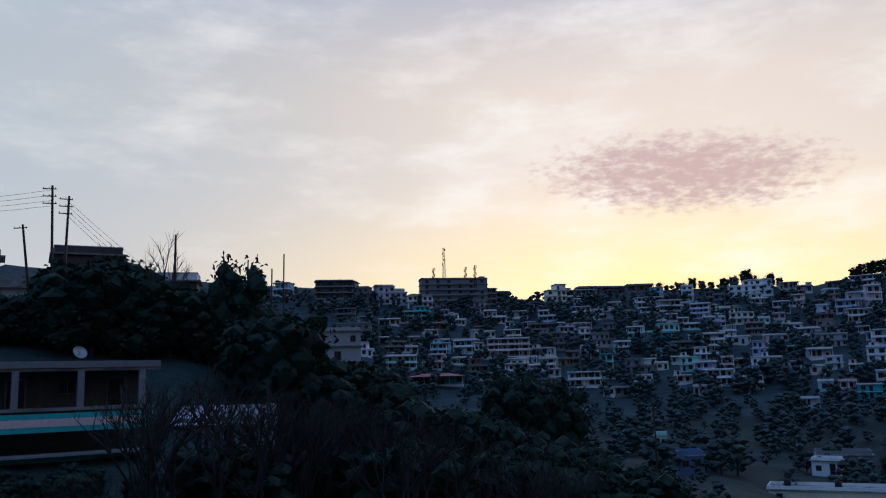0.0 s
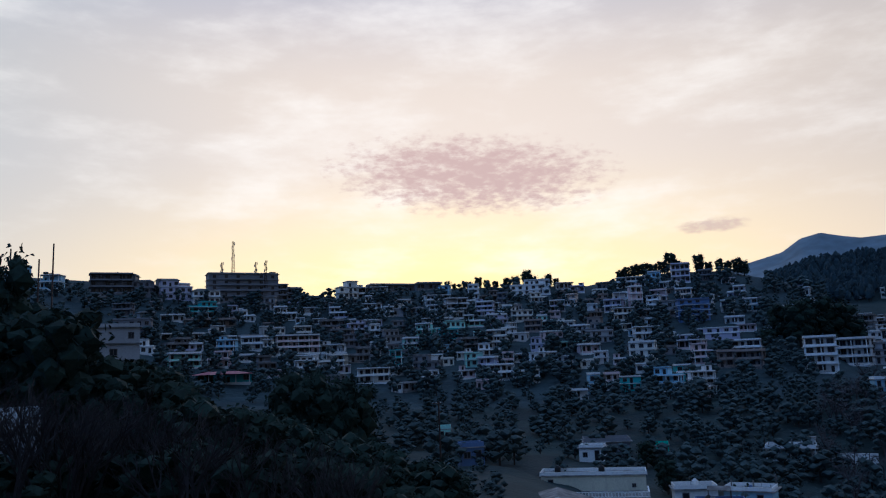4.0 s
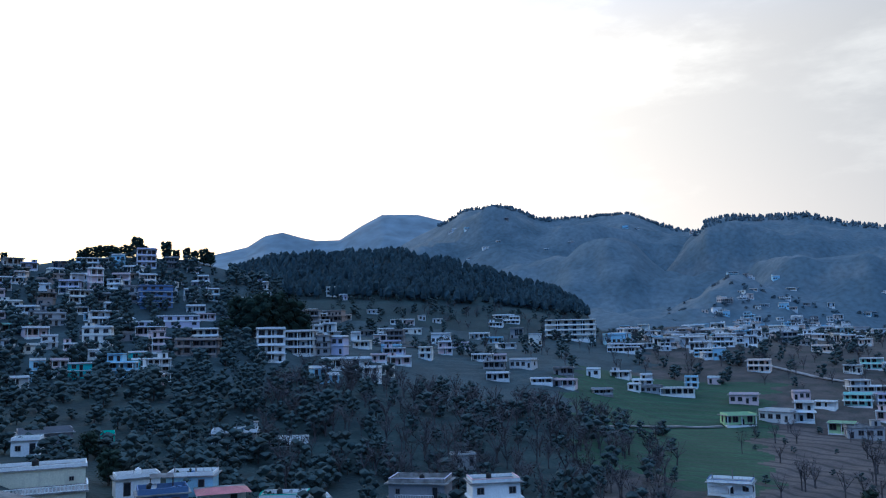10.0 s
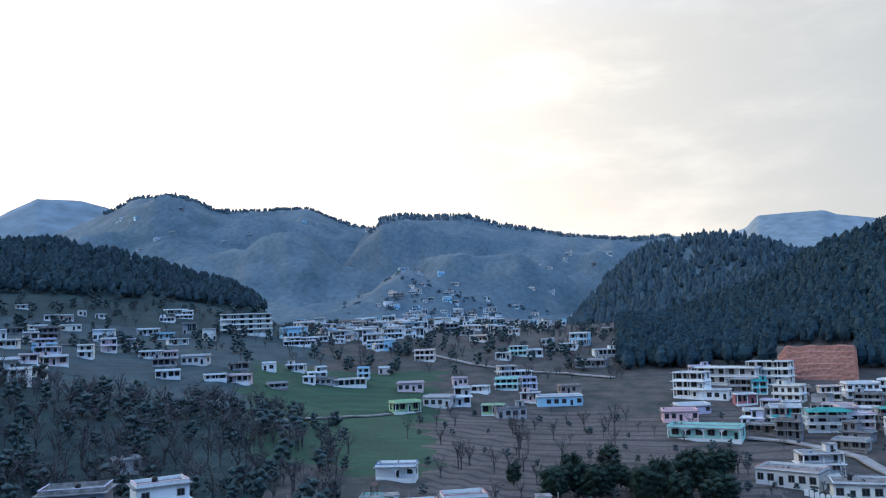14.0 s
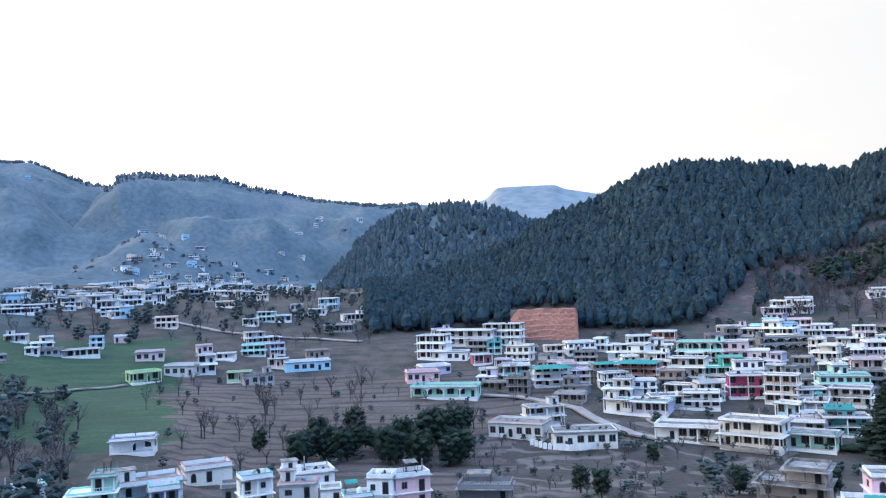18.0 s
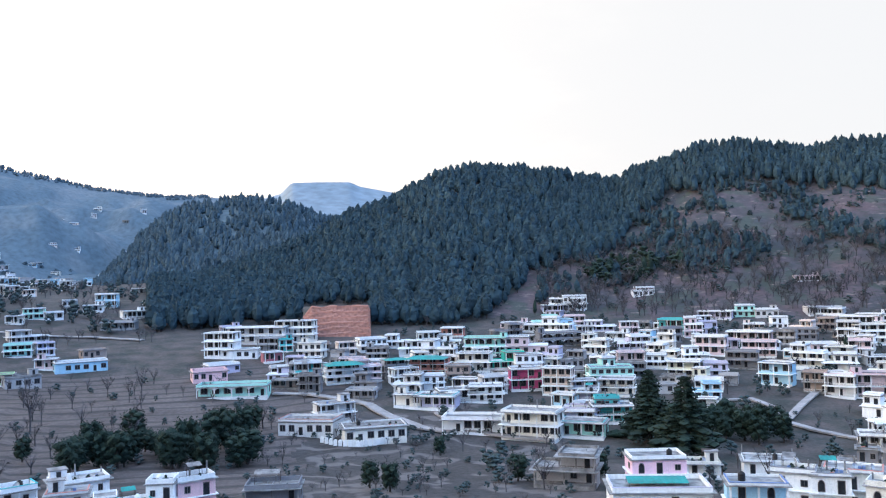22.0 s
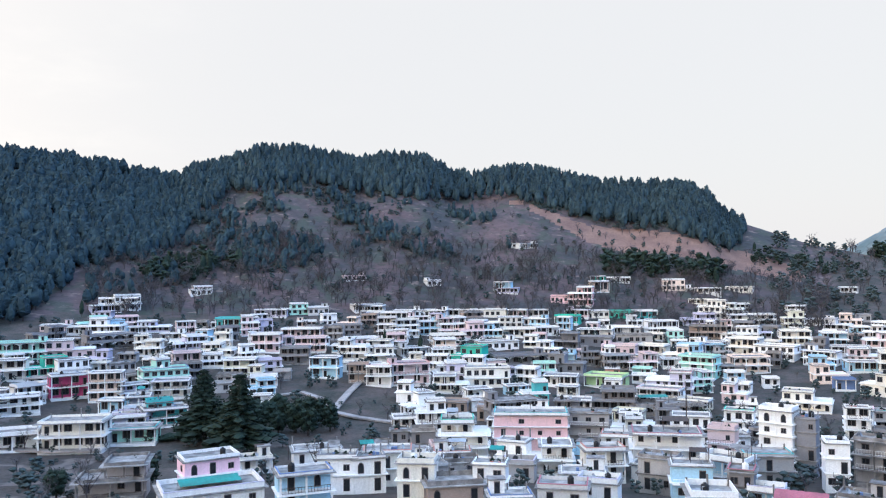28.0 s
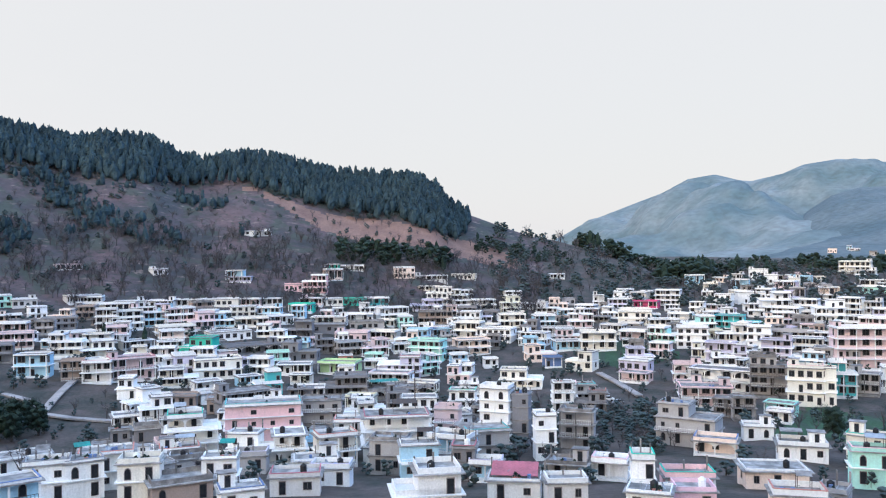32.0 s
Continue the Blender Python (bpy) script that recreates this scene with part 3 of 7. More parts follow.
def window_mesh():
    return framed("casement", [(0.09, 0.48, 0.08, 0.92), (0.52, 0.91, 0.08, 0.92)], [M_SASH, M_PANE])


def door_mesh():
    return framed("plank_door", [(0.09, 0.91, 0.02, 0.94)], [M_SASH, M_PANE], 0.05)


def arch_mesh():
    """The wall over a rounded opening, one metre wide, hanging down from z = 0."""
    k = 10
    pts = [(-0.5 * math.cos(math.pi * i / k), -1 + 0.86 * math.sin(math.pi * i / k)) for i in range(k + 1)]
    v, f = [], []
    for y in (-0.5, 0.5):
        v += [(x, y, 0.0) for x, _ in pts] + [(x, y, z) for x, z in pts]
    n1 = 2 * (k + 1)
    for i in range(k):
        f += [(i, k + 1 + i, k + 2 + i, i + 1), (n1 + i, n1 + i + 1, n1 + k + 2 + i, n1 + k + 1 + i), (k + 1 + i, n1 + k + 1 + i, n1 + k + 2 + i, k + 2 + i)]
    return mesh_of("arch", v, f, [M_TRIM])


def arched_window_mesh():
    """A tall round-headed window, one metre square, with a frame standing proud of the pane."""
    k = 8

    def outline(w, h0, h1):
        return [(-w, h0), (w, h0)] + [(w * math.cos(math.pi * i / k), h1 - w * 0.8 + w * 0.8 * math.sin(math.pi * i / k)) for i in range(k + 1)]

    outer, inner = outline(0.5, 0.0, 1.0), outline(0.41, 0.05, 0.93)
    n = len(outer)
    v = [(x, 0.03, z) for x, z in outer] + [(x, -0.08, z) for x, z in outer] + [(x, -0.08, z) for x, z in inner] + [(x, -0.01, z) for x, z in inner]
    f = [(a * n + i, a * n + (i + 1) % n, a * n + n + (i + 1) % n, a * n + n + i) for a in range(3) for i in range(n)] + [tuple(range(3 * n, 4 * n))]
    return mesh_of("arched_window", v, f, [M_SASH, M_PANE], [0] * (3 * n) + [1])


WINDOW, DOOR, ARCH, ARCHED = window_mesh(), door_mesh(), arch_mesh(), arched_window_mesh()
WORDS = {1: "single-storey", 2: "two-storey", 3: "three-storey", 4: "four-storey", 5: "five-storey", 6: "six-storey"}
TONE = {"pale": "weathered off-white", "slate": "unpainted dark cement", "shade_dark": "shade-darkened", "grey": "unpainted grey cement", "brick": "red brick-coloured", "blush": "pale pink", "sky": "light blue", "mint": "mint green", "sand": "pale yellow"}
TOWERS = []
FAR = {"v": [], "f": [], "m": [], "mats": [], "n": 0}  # the houses too far to pick apart, gathered into one mass



def gather(me, m, store):
    """Adds a mesh at a pose to a store of pieces."""
    co = np.empty(len(me.vertices) * 3)
    me.vertices.foreach_get("co", co)
    co = co.reshape(-1, 3)
    mm = np.array(m)
    store["v"].append(co @ mm[:3, :3].T + mm[:3, 3])
    slots = []
    for mt in me.materials:
        if mt not in store["mats"]:
            store["mats"].append(mt)
        slots.append(store["mats"].index(mt))
    for p in me.polygons:
        store["f"].append(tuple([i + store["n"] for i in p.vertices]))
        store["m"].append(slots[p.material_index])
    store["n"] += len(co)


def tiled_hip(parent, mat, w, d, z0, rise):
    v = [(-w / 2, -d / 2, z0), (w / 2, -d / 2, z0), (w / 2, d / 2, z0), (-w / 2, d / 2, z0), (-w / 4, 0, z0 + rise), (w / 4, 0, z0 + rise)]
    child("pitched_roof", mesh_of("pitched_roof", v, [(0, 1, 5, 4), (1, 2, 5), (2, 3, 4, 5), (3, 0, 4), (3, 2, 1, 0)], [mat]), parent, None, "tin-sheeted pitched roof")


ACCENTS = ("maroon", "pink", "brick", "blue", "green", "slate", "slate", "white", "lilac", "teal")
PLACED = []
FAR_BELOW = 0.0008  # picture share under which a house joins the mass


def house(heading, away, w, h, n, paint, skew=None, roof="", style="", drop=0.0, mass=False):
    """A flat-roofed hill house: storeys of plaster between projecting slabs, verandah or windows towards the valley."""
    rnd = random.Random(int(heading * 131 + away * 17 + w * 7))
    p = spot(heading, away)
    skew = rnd.uniform(-24, 24) if skew is None else skew
    far = mass or w * h / away**2 < FAR_BELOW
    near = away < 300
    d = min(max(0.62 * w, 4.5), 9.0)
    eave = min(rnd.choice((0.45, 0.6, 0.8)), 0.06 * w)
    w = max(3.0, w - 1.5 * eave)  # the given width and height are those over all
    tall_roof = 0.13 * d if roof in ("red", "green") else 0.7
    st = max(2.15, (h - tall_roof) / n)
    where = pose(p.x, p.y, p.z - drop, 0, 0, -heading + skew)
    PLACED.append((p.x, p.y, w))
    base = Ghost(where, FAR) if far else new("house")
    if not far:
        base.matrix_basis = where
    tone = TONE.get(paint, paint + "-painted")
    words = f"{tone} {WORDS[n]} flat-roofed concrete house on the hillside"
    if not far:
        tagged(base, words, "house", group="houses of the hill town")
    wall, trim = M_PAINT[paint], (M_ROOF if paint in ("slate", "grey", "brown") else M_TRIM)
    accent = M_PAINT[rnd.choice(ACCENTS)]
    close = away < 215
    deck = M_DECK if close else M_ROOF
    if not style and close:
        style = rnd.choice(("windows", "windows", "windows", "balcony", "verandah"))
    if not style:
        style = rnd.choice(("windows", "arcade", "verandah", "verandah", "verandah", "verandah", "balcony", "verandah", "verandah") if n > 1 else ("windows", "verandah", "verandah", "arcade"))
    plain = style == "plain"
    if w < 5 or plain:
        style = "windows"
    arcade = style == "arcade"
    style = "verandah" if arcade else style
    inset = min(2.9, 0.38 * d) if style == "verandah" else 0.0
    cy = d / 2  # the front face stands on the base point, the body behind it
    foot = 3.0 + 0.12 * d
    setback = n > 1 and roof == "" and w > 7 and not plain and rnd.random() < 0.5
    full = n - 1 if setback else n
    w2 = w * rnd.uniform(0.45, 0.7) if setback else w
    x2 = rnd.choice((-1, 1)) * (w - w2) / 2
    y2 = rnd.choice((0.0, 0.0, 0.22)) * d if setback else 0.0
    boxes("wall", base, wall, (0, cy + inset / 2, -foot, w, d - inset, foot + full * st))
    if setback:
        boxes("upper_wall", base, wall, (x2, cy + y2 / 2 + (0 if y2 else inset / 2), full * st + 0.085, w2, d - y2 - (0 if y2 else inset), st - 0.17))
    if inset:
        boxes("plinth", base, trim, (0, inset / 2, -foot, w, inset, foot + 0.12))
    for k in range(1, full + 1):
        slab("floor_slab" if k < n else "roof_slab", base, trim if k < n else deck, 0, cy, k * st - 0.09, w + 2 * eave, d + 2 * eave, 0.18)
    if setback:
        slab("roof_slab", base, deck, x2, cy + y2 / 2, n * st - 0.09, w2 + 2 * eave, d - y2 + 2 * eave, 0.18)
    # low walls round the roofs
    ph, pt = rnd.choice((0.35, 0.6, 0.8)), 0.14
    zt = n * st + 0.085
    edge = wall if rnd.random() < 0.5 else trim
    if roof in ("", "shed_red", "shed_green"):
        decks = [(0.0, 0.0, w, d, full * st + 0.085)] + ([(x2, y2, w2, d - y2, zt)] if setback else [])
        for ox, oy, dw, dd, oz in decks:
            boxes("parapet", base, edge, (ox, oy + 0.07, oz, dw, pt, ph), (ox, oy + dd - 0.07, oz, dw, pt, ph), (ox - dw / 2 + 0.07, oy + dd / 2, oz, pt, dd - 2 * pt, ph), (ox + dw / 2 - 0.07, oy + dd / 2, oz, pt, dd - 2 * pt, ph))
    else:
        tiled_hip(base, M_TIN_RED if roof == "red" else M_TIN_GREEN, w + 1.2, d + 1.2, zt, 0.13 * d)
    if near and not far and not plain and roof in ("", "shed_red", "shed_green"):
        roof_clutter(base, w2, d - y2, x2, y2, zt, ph, accent, rnd, roof)
    for k in range(n):
        z = k * st
        top = setback and k == n - 1
        ww_, xx, front = (w2, x2, y2) if top else (w, 0.0, 0.0)
        deep = inset if not front else 0.0
        count = max(2, min(6, round(ww_ / (2.7 if near or far else 3.3))))
        ow, oh = min(1.9, 0.64 * ww_ / count), min(1.85, 0.58 * st)
        if deep and not close:
            ow, oh = min(2.4, 0.76 * ww_ / count), 0.64 * st
        if close:
            count = max(2, min(4, round(ww_ / 3.3)))
            ow, oh = rnd.choice((0.9, 1.1, 1.4)), rnd.choice((1.1, 1.3))
        slots = [(xx - ww_ / 2 + (i + 0.5) * ww_ / count) for i in range(count)]
        door_at = rnd.randrange(count)
        for i, x in enumerate(slots):
            if i == door_at and (k < 2 or top):
                child("door", DOOR, base, Matrix.LocRotScale((x, front + deep - 0.02, z + 0.1), None, (1.15, 1.0, min(2.2, st - 0.4))))
            elif close and rnd.random() < 0.12:
                child("arched_window", ARCHED, base, Matrix.LocRotScale((x, front + deep - 0.02, z + 0.12 * st), None, (1.1, 1.0, 0.68 * st)))
            elif rnd.random() < (0.66 if close else 0.9):
                child("window", WINDOW, base, Matrix.LocRotScale((x, front + deep - 0.02, z + 0.27 * st), None, (ow, 1.0, oh)))
        if style == "verandah" and deep:
            cols = max(3, min(5, round(ww_ / 3.8)))
            bay = (ww_ - 0.36) / (cols - 1)
            for i in range(cols):
                slab("column", base, trim, xx - ww_ / 2 + 0.18 + i * bay, 0.16, z + 0.1, 0.28, 0.28, st - 0.19)
            if arcade and not far:
                for i in range(cols - 1):
                    child("arch", ARCH, base, Matrix.LocRotScale((xx - ww_ / 2 + 0.18 + (i + 0.5) * bay, 0.16, z + st - 0.09), None, (bay - 0.26, 0.22, min(1.3, 0.45 * st))))
            if k > 0 or rnd.random() < 0.4:
                if near:
                    rail(base, ww_ - 0.7, 0.16, z + 0.1, rnd, xx)
                else:
                    slab("balustrade", base, wall, xx, 0.16, z + 0.1, ww_ - 0.4, 0.1, 0.75)
        elif style == "balcony" and k > 0 and not front:
            bw = ww_ * rnd.choice((0.5, 0.7, 1.0))
            slab("balcony_slab", base, trim, xx, -1.2, z - 0.09, bw, 1.0, 0.17)
            if near:
                rail(base, bw - 0.2, -1.62, z + 0.08, rnd, xx)
            else:
                slab("balustrade", base, wall, xx, -1.64, z + 0.08, bw, 0.1, 0.8)
        if away < 430 and d > 6 and not top:
            for side in (-1, 1):
                if rnd.random() < 0.75:
                    child("window", WINDOW, base, Matrix.LocRotScale((side * (w / 2 + 0.02), cy + rnd.uniform(-0.2, 0.2) * d, z + 0.27 * st), Euler((0, 0, radians(90 * side))), (min(1.4, ow), 1.0, oh)))
    if roof == "" and not setback and not plain and w > 6 and rnd.random() < (0.25 if near else 0.2):
        tw, td = min(3.0, 0.36 * w), min(3.2, 0.42 * d)
        tx, ty = rnd.choice((-1, 1)) * (w / 2 - tw / 2 - 0.2), d - td / 2 - 0.2
        tower = boxes("stair_tower", base, wall, (tx, ty, zt, tw, td, 2.0))
        boxes("tower_roof", tower, M_ROOF, (tx, ty, zt + 2.0, tw + 0.5, td + 0.5, 0.14))
        child("tower_door", DOOR, tower, Matrix.LocRotScale((tx, ty - td / 2 - 0.02, zt), None, (0.9, 1.0, 1.8)))
    if roof == "" and not far and rnd.random() < (0.5 if near else 0.15):
        TOWERS.append((base.matrix_basis @ Vector((x2 + rnd.uniform(-0.25, 0.25) * w2, y2 + (d - y2) * rnd.uniform(0.3, 0.55), zt)), rnd.random()))
    if roof == "" and near and not far and not setback and rnd.random() < 0.35:
        # starter bars left standing for a storey to come
        spikes = [box(sx * (w / 2 - 0.2) + ox, yy + oy, zt, 0.03, 0.03, rnd.uniform(0.8, 1.6)) for sx in (-1, 1) for yy in (0.2, d - 0.2) for ox, oy in ((0.1, 0.1), (-0.1, 0.1), (0.0, -0.1))]
        v, f = merged(spikes)
        child("starter_bars", mesh_of("starter_bars", v, f, [M_IRON]), base)
    return base


def roof_clutter(base, w, d, ox, oy, z, ph, accent, rnd, roof):
    """What stands about on the flat roofs near by: painted coping, posts for a floor to come, tin lean-tos, pipes, pots."""
    if rnd.random() < 0.45:
        boxes("coping", base, accent, (ox, oy + 0.07, z + ph, w + 0.06, 0.24, 0.1), (ox - w / 2 + 0.07, oy + d / 2, z + ph, 0.24, d - 0.3, 0.1), (ox + w / 2 - 0.07, oy + d / 2, z + ph, 0.24, d - 0.3, 0.1))
    if rnd.random() < 0.4:
        k = 3
        for i in range(k):
            slab("corner_post", base, M_ROOF, ox - w / 2 + 0.2 + i * (w - 0.4) / (k - 1), oy + d - 0.2, z, 0.24, 0.24, rnd.choice((1.0, 1.5, 2.2)))
    if rnd.random() < 0.22 or roof:
        sheet_mat = M_TIN_RED if roof == "shed_red" else M_TIN_GREEN if roof == "shed_green" else rnd.choice((M_STEEL, M_ROOF, M_ROOF, M_IRON, M_TIN_GREEN))
        sw, sd = (w * 0.9, d * 0.75) if roof == "shed_red" else (w * 0.62, d * 0.42) if roof else (w * rnd.uniform(0.3, 0.5), d * rnd.uniform(0.3, 0.45))
        sx, sy = (ox, oy + d * 0.55) if roof else (ox + rnd.uniform(-0.2, 0.2) * w, oy + d - sd / 2 - 0.3)
        lo, hi = (0.5, 1.7) if roof == "shed_red" else (0.7, 1.0) if roof else (1.9, 2.3)
        lean_to = new("lean_to")
        lean_to.parent = base
        ribs, v, f = max(6, int(sw / 0.5)), [], []
        for i in range(ribs + 1):
            x = sx - sw / 2 + sw * i / ribs
            up = 0.05 * (i % 2)
            v += [(x, sy - sd / 2, z + lo + up), (x, sy + sd / 2, z + hi + up), (x, sy + sd / 2, z + hi + up - 0.03), (x, sy - sd / 2, z + lo + up - 0.03)]
        for i in range(ribs):
            f += [(4 * i + j, 4 * i + 4 + j, 4 * i + 4 + (j + 1) % 4, 4 * i + (j + 1) % 4) for j in range(4)]
        child("tin_sheet", mesh_of("tin_sheet", v, f, [sheet_mat]), lean_to)
        for a in (-1, 1):
            slab("post", lean_to, M_IRON, sx + a * (sw / 2 - 0.1), sy - sd / 2 + 0.1, z, 0.08, 0.08, lo + 0.02)
            slab("post", lean_to, M_IRON, sx + a * (sw / 2 - 0.1), sy + sd / 2 - 0.1, z, 0.08, 0.08, hi - 0.03)
    if rnd.random() < 0.6:
        x, y = ox + rnd.uniform(-0.35, 0.35) * w, oy + rnd.uniform(0.15, 0.5) * d
        v, f = merged([tube((x, y, z), (x, y, z + 1.1), 0.05, 0.05, 5), tube((x, y, z + 1.08), (x + 0.3, y, z + 1.1), 0.05, 0.05, 5), tube((x + 0.6, y, z + 0.06), (x + 0.6, oy + d - 0.3, z + 0.06), 0.05, 0.05, 4)])
        child("vent_pipe", mesh_of("vent_pipe", v, f, [M_STEEL]), base)
    if rnd.random() < 0.55:
        for i in range(rnd.choice((2, 3, 4))):
            x = ox - w * 0.35 + rnd.uniform(0, 0.7) * w
            CLUTTER.append((base.matrix_basis @ Vector((x, oy + rnd.uniform(0.35, 0.9), z)), rnd.random()))


CLUTTER = []


def roof_pots():
    """Potted plants, buckets and drums standing on the near roofs."""
    pot_v, pot_f = lathe([(0.14, 0), (0.2, 0.28), (0.22, 0.3), (0.18, 0.3)], 8)
    rnd = random.Random(12)
    leaf_v, leaf_f = merged([clump((rnd.gauss(0, 0.13), rnd.gauss(0, 0.13), 0.42 + rnd.uniform(0, 0.25)), 0.14, rnd, 0.9) for _ in range(7)])
    pot, leaves = mesh_of("pot", pot_v, pot_f, [M_PAINT["brick"]]), mesh_of("leaves", leaf_v, leaf_f, [M_LEAF])
    drum_v, drum_f = lathe([(0.28, 0), (0.29, 0.02), (0.28, 0.3), (0.29, 0.33), (0.28, 0.36), (0.28, 0.6), (0.29, 0.63), (0.28, 0.66), (0.28, 0.88)], 12)
    drum = mesh_of("drum", drum_v, drum_f, [M_PAINT["blue"]])
    bv, bf = lathe([(0.01, 0.0), (0.2, 0.02), (0.38, 0.08), (0.5, 0.16), (0.5, 0.19)], 12)
    bowl, stake = mesh_of("bowl", bv, bf[:-1], [M_STEEL]), mesh_of("post", *tube((0, 0, 0), (0, 0, 0.95), 0.03, 0.03, 5), [M_IRON])
    for at_, q in CLUTTER:
        if q < 0.7:
            ob = new("potted_plant")
            child("pot", pot, ob)
            child("leaves", leaves, ob)
            tagged(ob, "leafy potted plant in a clay pot on a flat roof", "potted plant", group="pots on the roofs")
            ob.matrix_basis = Matrix.LocRotScale(at_, Euler((0, 0, q * 40)), (1 + q, 1 + q, 1 + q))
        elif q > 0.86:
            ob = new("satellite_dish")
            ob.matrix_basis = Matrix.Translation(at_) @ pose(0, 0, 0, 0, 0, q * 300)
            child("bowl", bowl, ob, pose(0, 0, 0.9, 60, 0, 0))
            child("post", stake, ob)
            tagged(ob, "small pale satellite dish on a flat roof", "satellite dish", group="dishes on the roofs")
        else:
            ob = tagged(new("drum", drum), "blue ribbed plastic drum on a flat roof", "drum", group="drums on the roofs")
            ob.matrix_basis = Matrix.Translation(at_)


def rail(parent, width, y, z, rnd, x=0.0):
    """Balcony railing: posts, a top rail and thin bars."""
    pieces = [box(x, y, z + 0.85, width, 0.07, 0.07), box(x, y, z + 0.1, width, 0.05, 0.05)]
    k = max(4, int(width / 0.45))
    pieces += [box(x - width / 2 + i * width / (k - 1), y, z, 0.05, 0.05, 0.88) for i in range(k)]
    v, f = merged(pieces)
    return child("railing", mesh_of("railing", v, f, [M_TRIM if rnd.random() < 0.6 else M_IRON]), parent)


def lathe(profile, k=12):
    v, f = [], []
    for r, z in profile:
        v += [(r * math.cos(2 * math.pi * i / k), r * math.sin(2 * math.pi * i / k), z) for i in range(k)]
    for j in range(len(profile) - 1):
        f += [(j * k + i, j * k + (i + 1) % k, (j + 1) * k + (i + 1) % k, (j + 1) * k + i) for i in range(k)]
    f.append(tuple(range((len(profile) - 1) * k, len(profile) * k)))
    return v, f


def water_tanks():
    v, f = lathe([(0.5, 0), (0.55, 0.1), (0.55, 0.35), (0.52, 0.4), (0.55, 0.45), (0.55, 0.75), (0.52, 0.8), (0.55, 0.85), (0.53, 1.1), (0.2, 1.3), (0.2, 1.38)])
    for name, mat, words in (("water_tank", M_TANK, "black ribbed plastic water tank on a flat roof"), ("water_tank", M_TRIM, "white plastic water tank on a flat roof")):
        me = mesh_of(name, v, f, [mat], None, True)
        for at_, q in TOWERS:
            if (q < 0.7) == (mat is M_TANK):
                ob = new(name, me)
                ob.matrix_basis = Matrix.Translation(at_)
                tagged(ob, words, "water tank", group="roof tanks")


# ---- plants ----
def tube(p, q, r0, r1, k=4):
    """A tapering stick from p to q."""
    p, q = Vector(p), Vector(q)
    ax = (q - p).normalized()
    sx = ax.orthogonal().normalized()
    sy = ax.cross(sx)
    v = [tuple(c + (sx * math.cos(2 * math.pi * i / k) + sy * math.sin(2 * math.pi * i / k)) * r) for c, r in ((p, r0), (q, r1)) for i in range(k)]
    return v, [(i, (i + 1) % k, k + (i + 1) % k, k + i) for i in range(k)]


def clump(c, r, rnd, squash=0.8):
    """A ragged lump of foliage: an octahedron split and pushed about."""
    dirs = [(1, 0, 0), (-1, 0, 0), (0, 1, 0), (0, -1, 0), (0, 0, 1), (0, 0, -1), (0.6, 0.6, 0.5), (-0.6, 0.6, 0.5), (0.6, -0.6, 0.5), (-0.6, -0.6, 0.5)]
    v = [tuple(c[i] + dd[i] * r * rnd.uniform(0.65, 1.2) * (squash if i == 2 else 1) for i in range(3)) for dd in dirs]
    f = [(4, 6, 7), (4, 7, 9), (4, 9, 8), (4, 8, 6), (0, 2, 6), (2, 7, 6), (2, 1, 7), (1, 9, 7), (1, 3, 9), (3, 8, 9), (3, 0, 8), (0, 6, 8), (5, 2, 0), (5, 1, 2), (5, 3, 1), (5, 0, 3)]
    return v, f


def pine(rnd, lumps=7):
    """A hill pine one metre tall: bare lower trunk, open tiers of needle clumps, pointed or rounded head."""
    top = rnd.uniform(0.13, 0.2)
    pieces = [tube((0, 0, -0.08), (0, 0, 0.85), 0.02, 0.008, 4)]
    crown = []
    k, v, f = 6, [], []
    blunt = rnd.uniform(0.0, 0.1)
    for z, q in ((0.14, 0.35), (0.27, 1.0), (0.47, 1.02), (0.66, 0.84 + blunt), (0.83, 0.56 + blunt), (0.97, 0.16)):
        v += [(top * q * rnd.uniform(0.66, 1.28) * math.cos(6.283 * i / k), top * q * rnd.uniform(0.66, 1.28) * math.sin(6.283 * i / k), z + rnd.uniform(-0.07, 0.07)) for i in range(k)]
    for j in range(5):
        f += [(j * k + i, j * k + (i + 1) % k, j * k + k + (i + 1) % k, j * k + k + i) for i in range(k)]
    f.append(tuple(range(5 * k, 6 * k)))
    crown.append((v, f))
    lumps = 1 if lumps > 5 else 0
    for i in range(lumps):
        z = 0.3 + 0.36 * i + rnd.uniform(-0.08, 0.08)
        reach = top * (0.95 - 0.4 * i) * rnd.uniform(0.7, 1.0)
        a = i * 2.4 + rnd.uniform(-0.5, 0.5)
        crown.append(clump((0.55 * reach * math.cos(a), 0.55 * reach * math.sin(a), z), reach * 0.95, rnd, 0.75))
    for z, q in ((0.32, 1.0), (0.52, 0.95), (0.7, 0.75), (0.86, 0.45)):
        crown += sprays(rnd, (0, 0, z), top * q * 1.25, 6, 0.07)
    return merged(pieces), merged(crown)


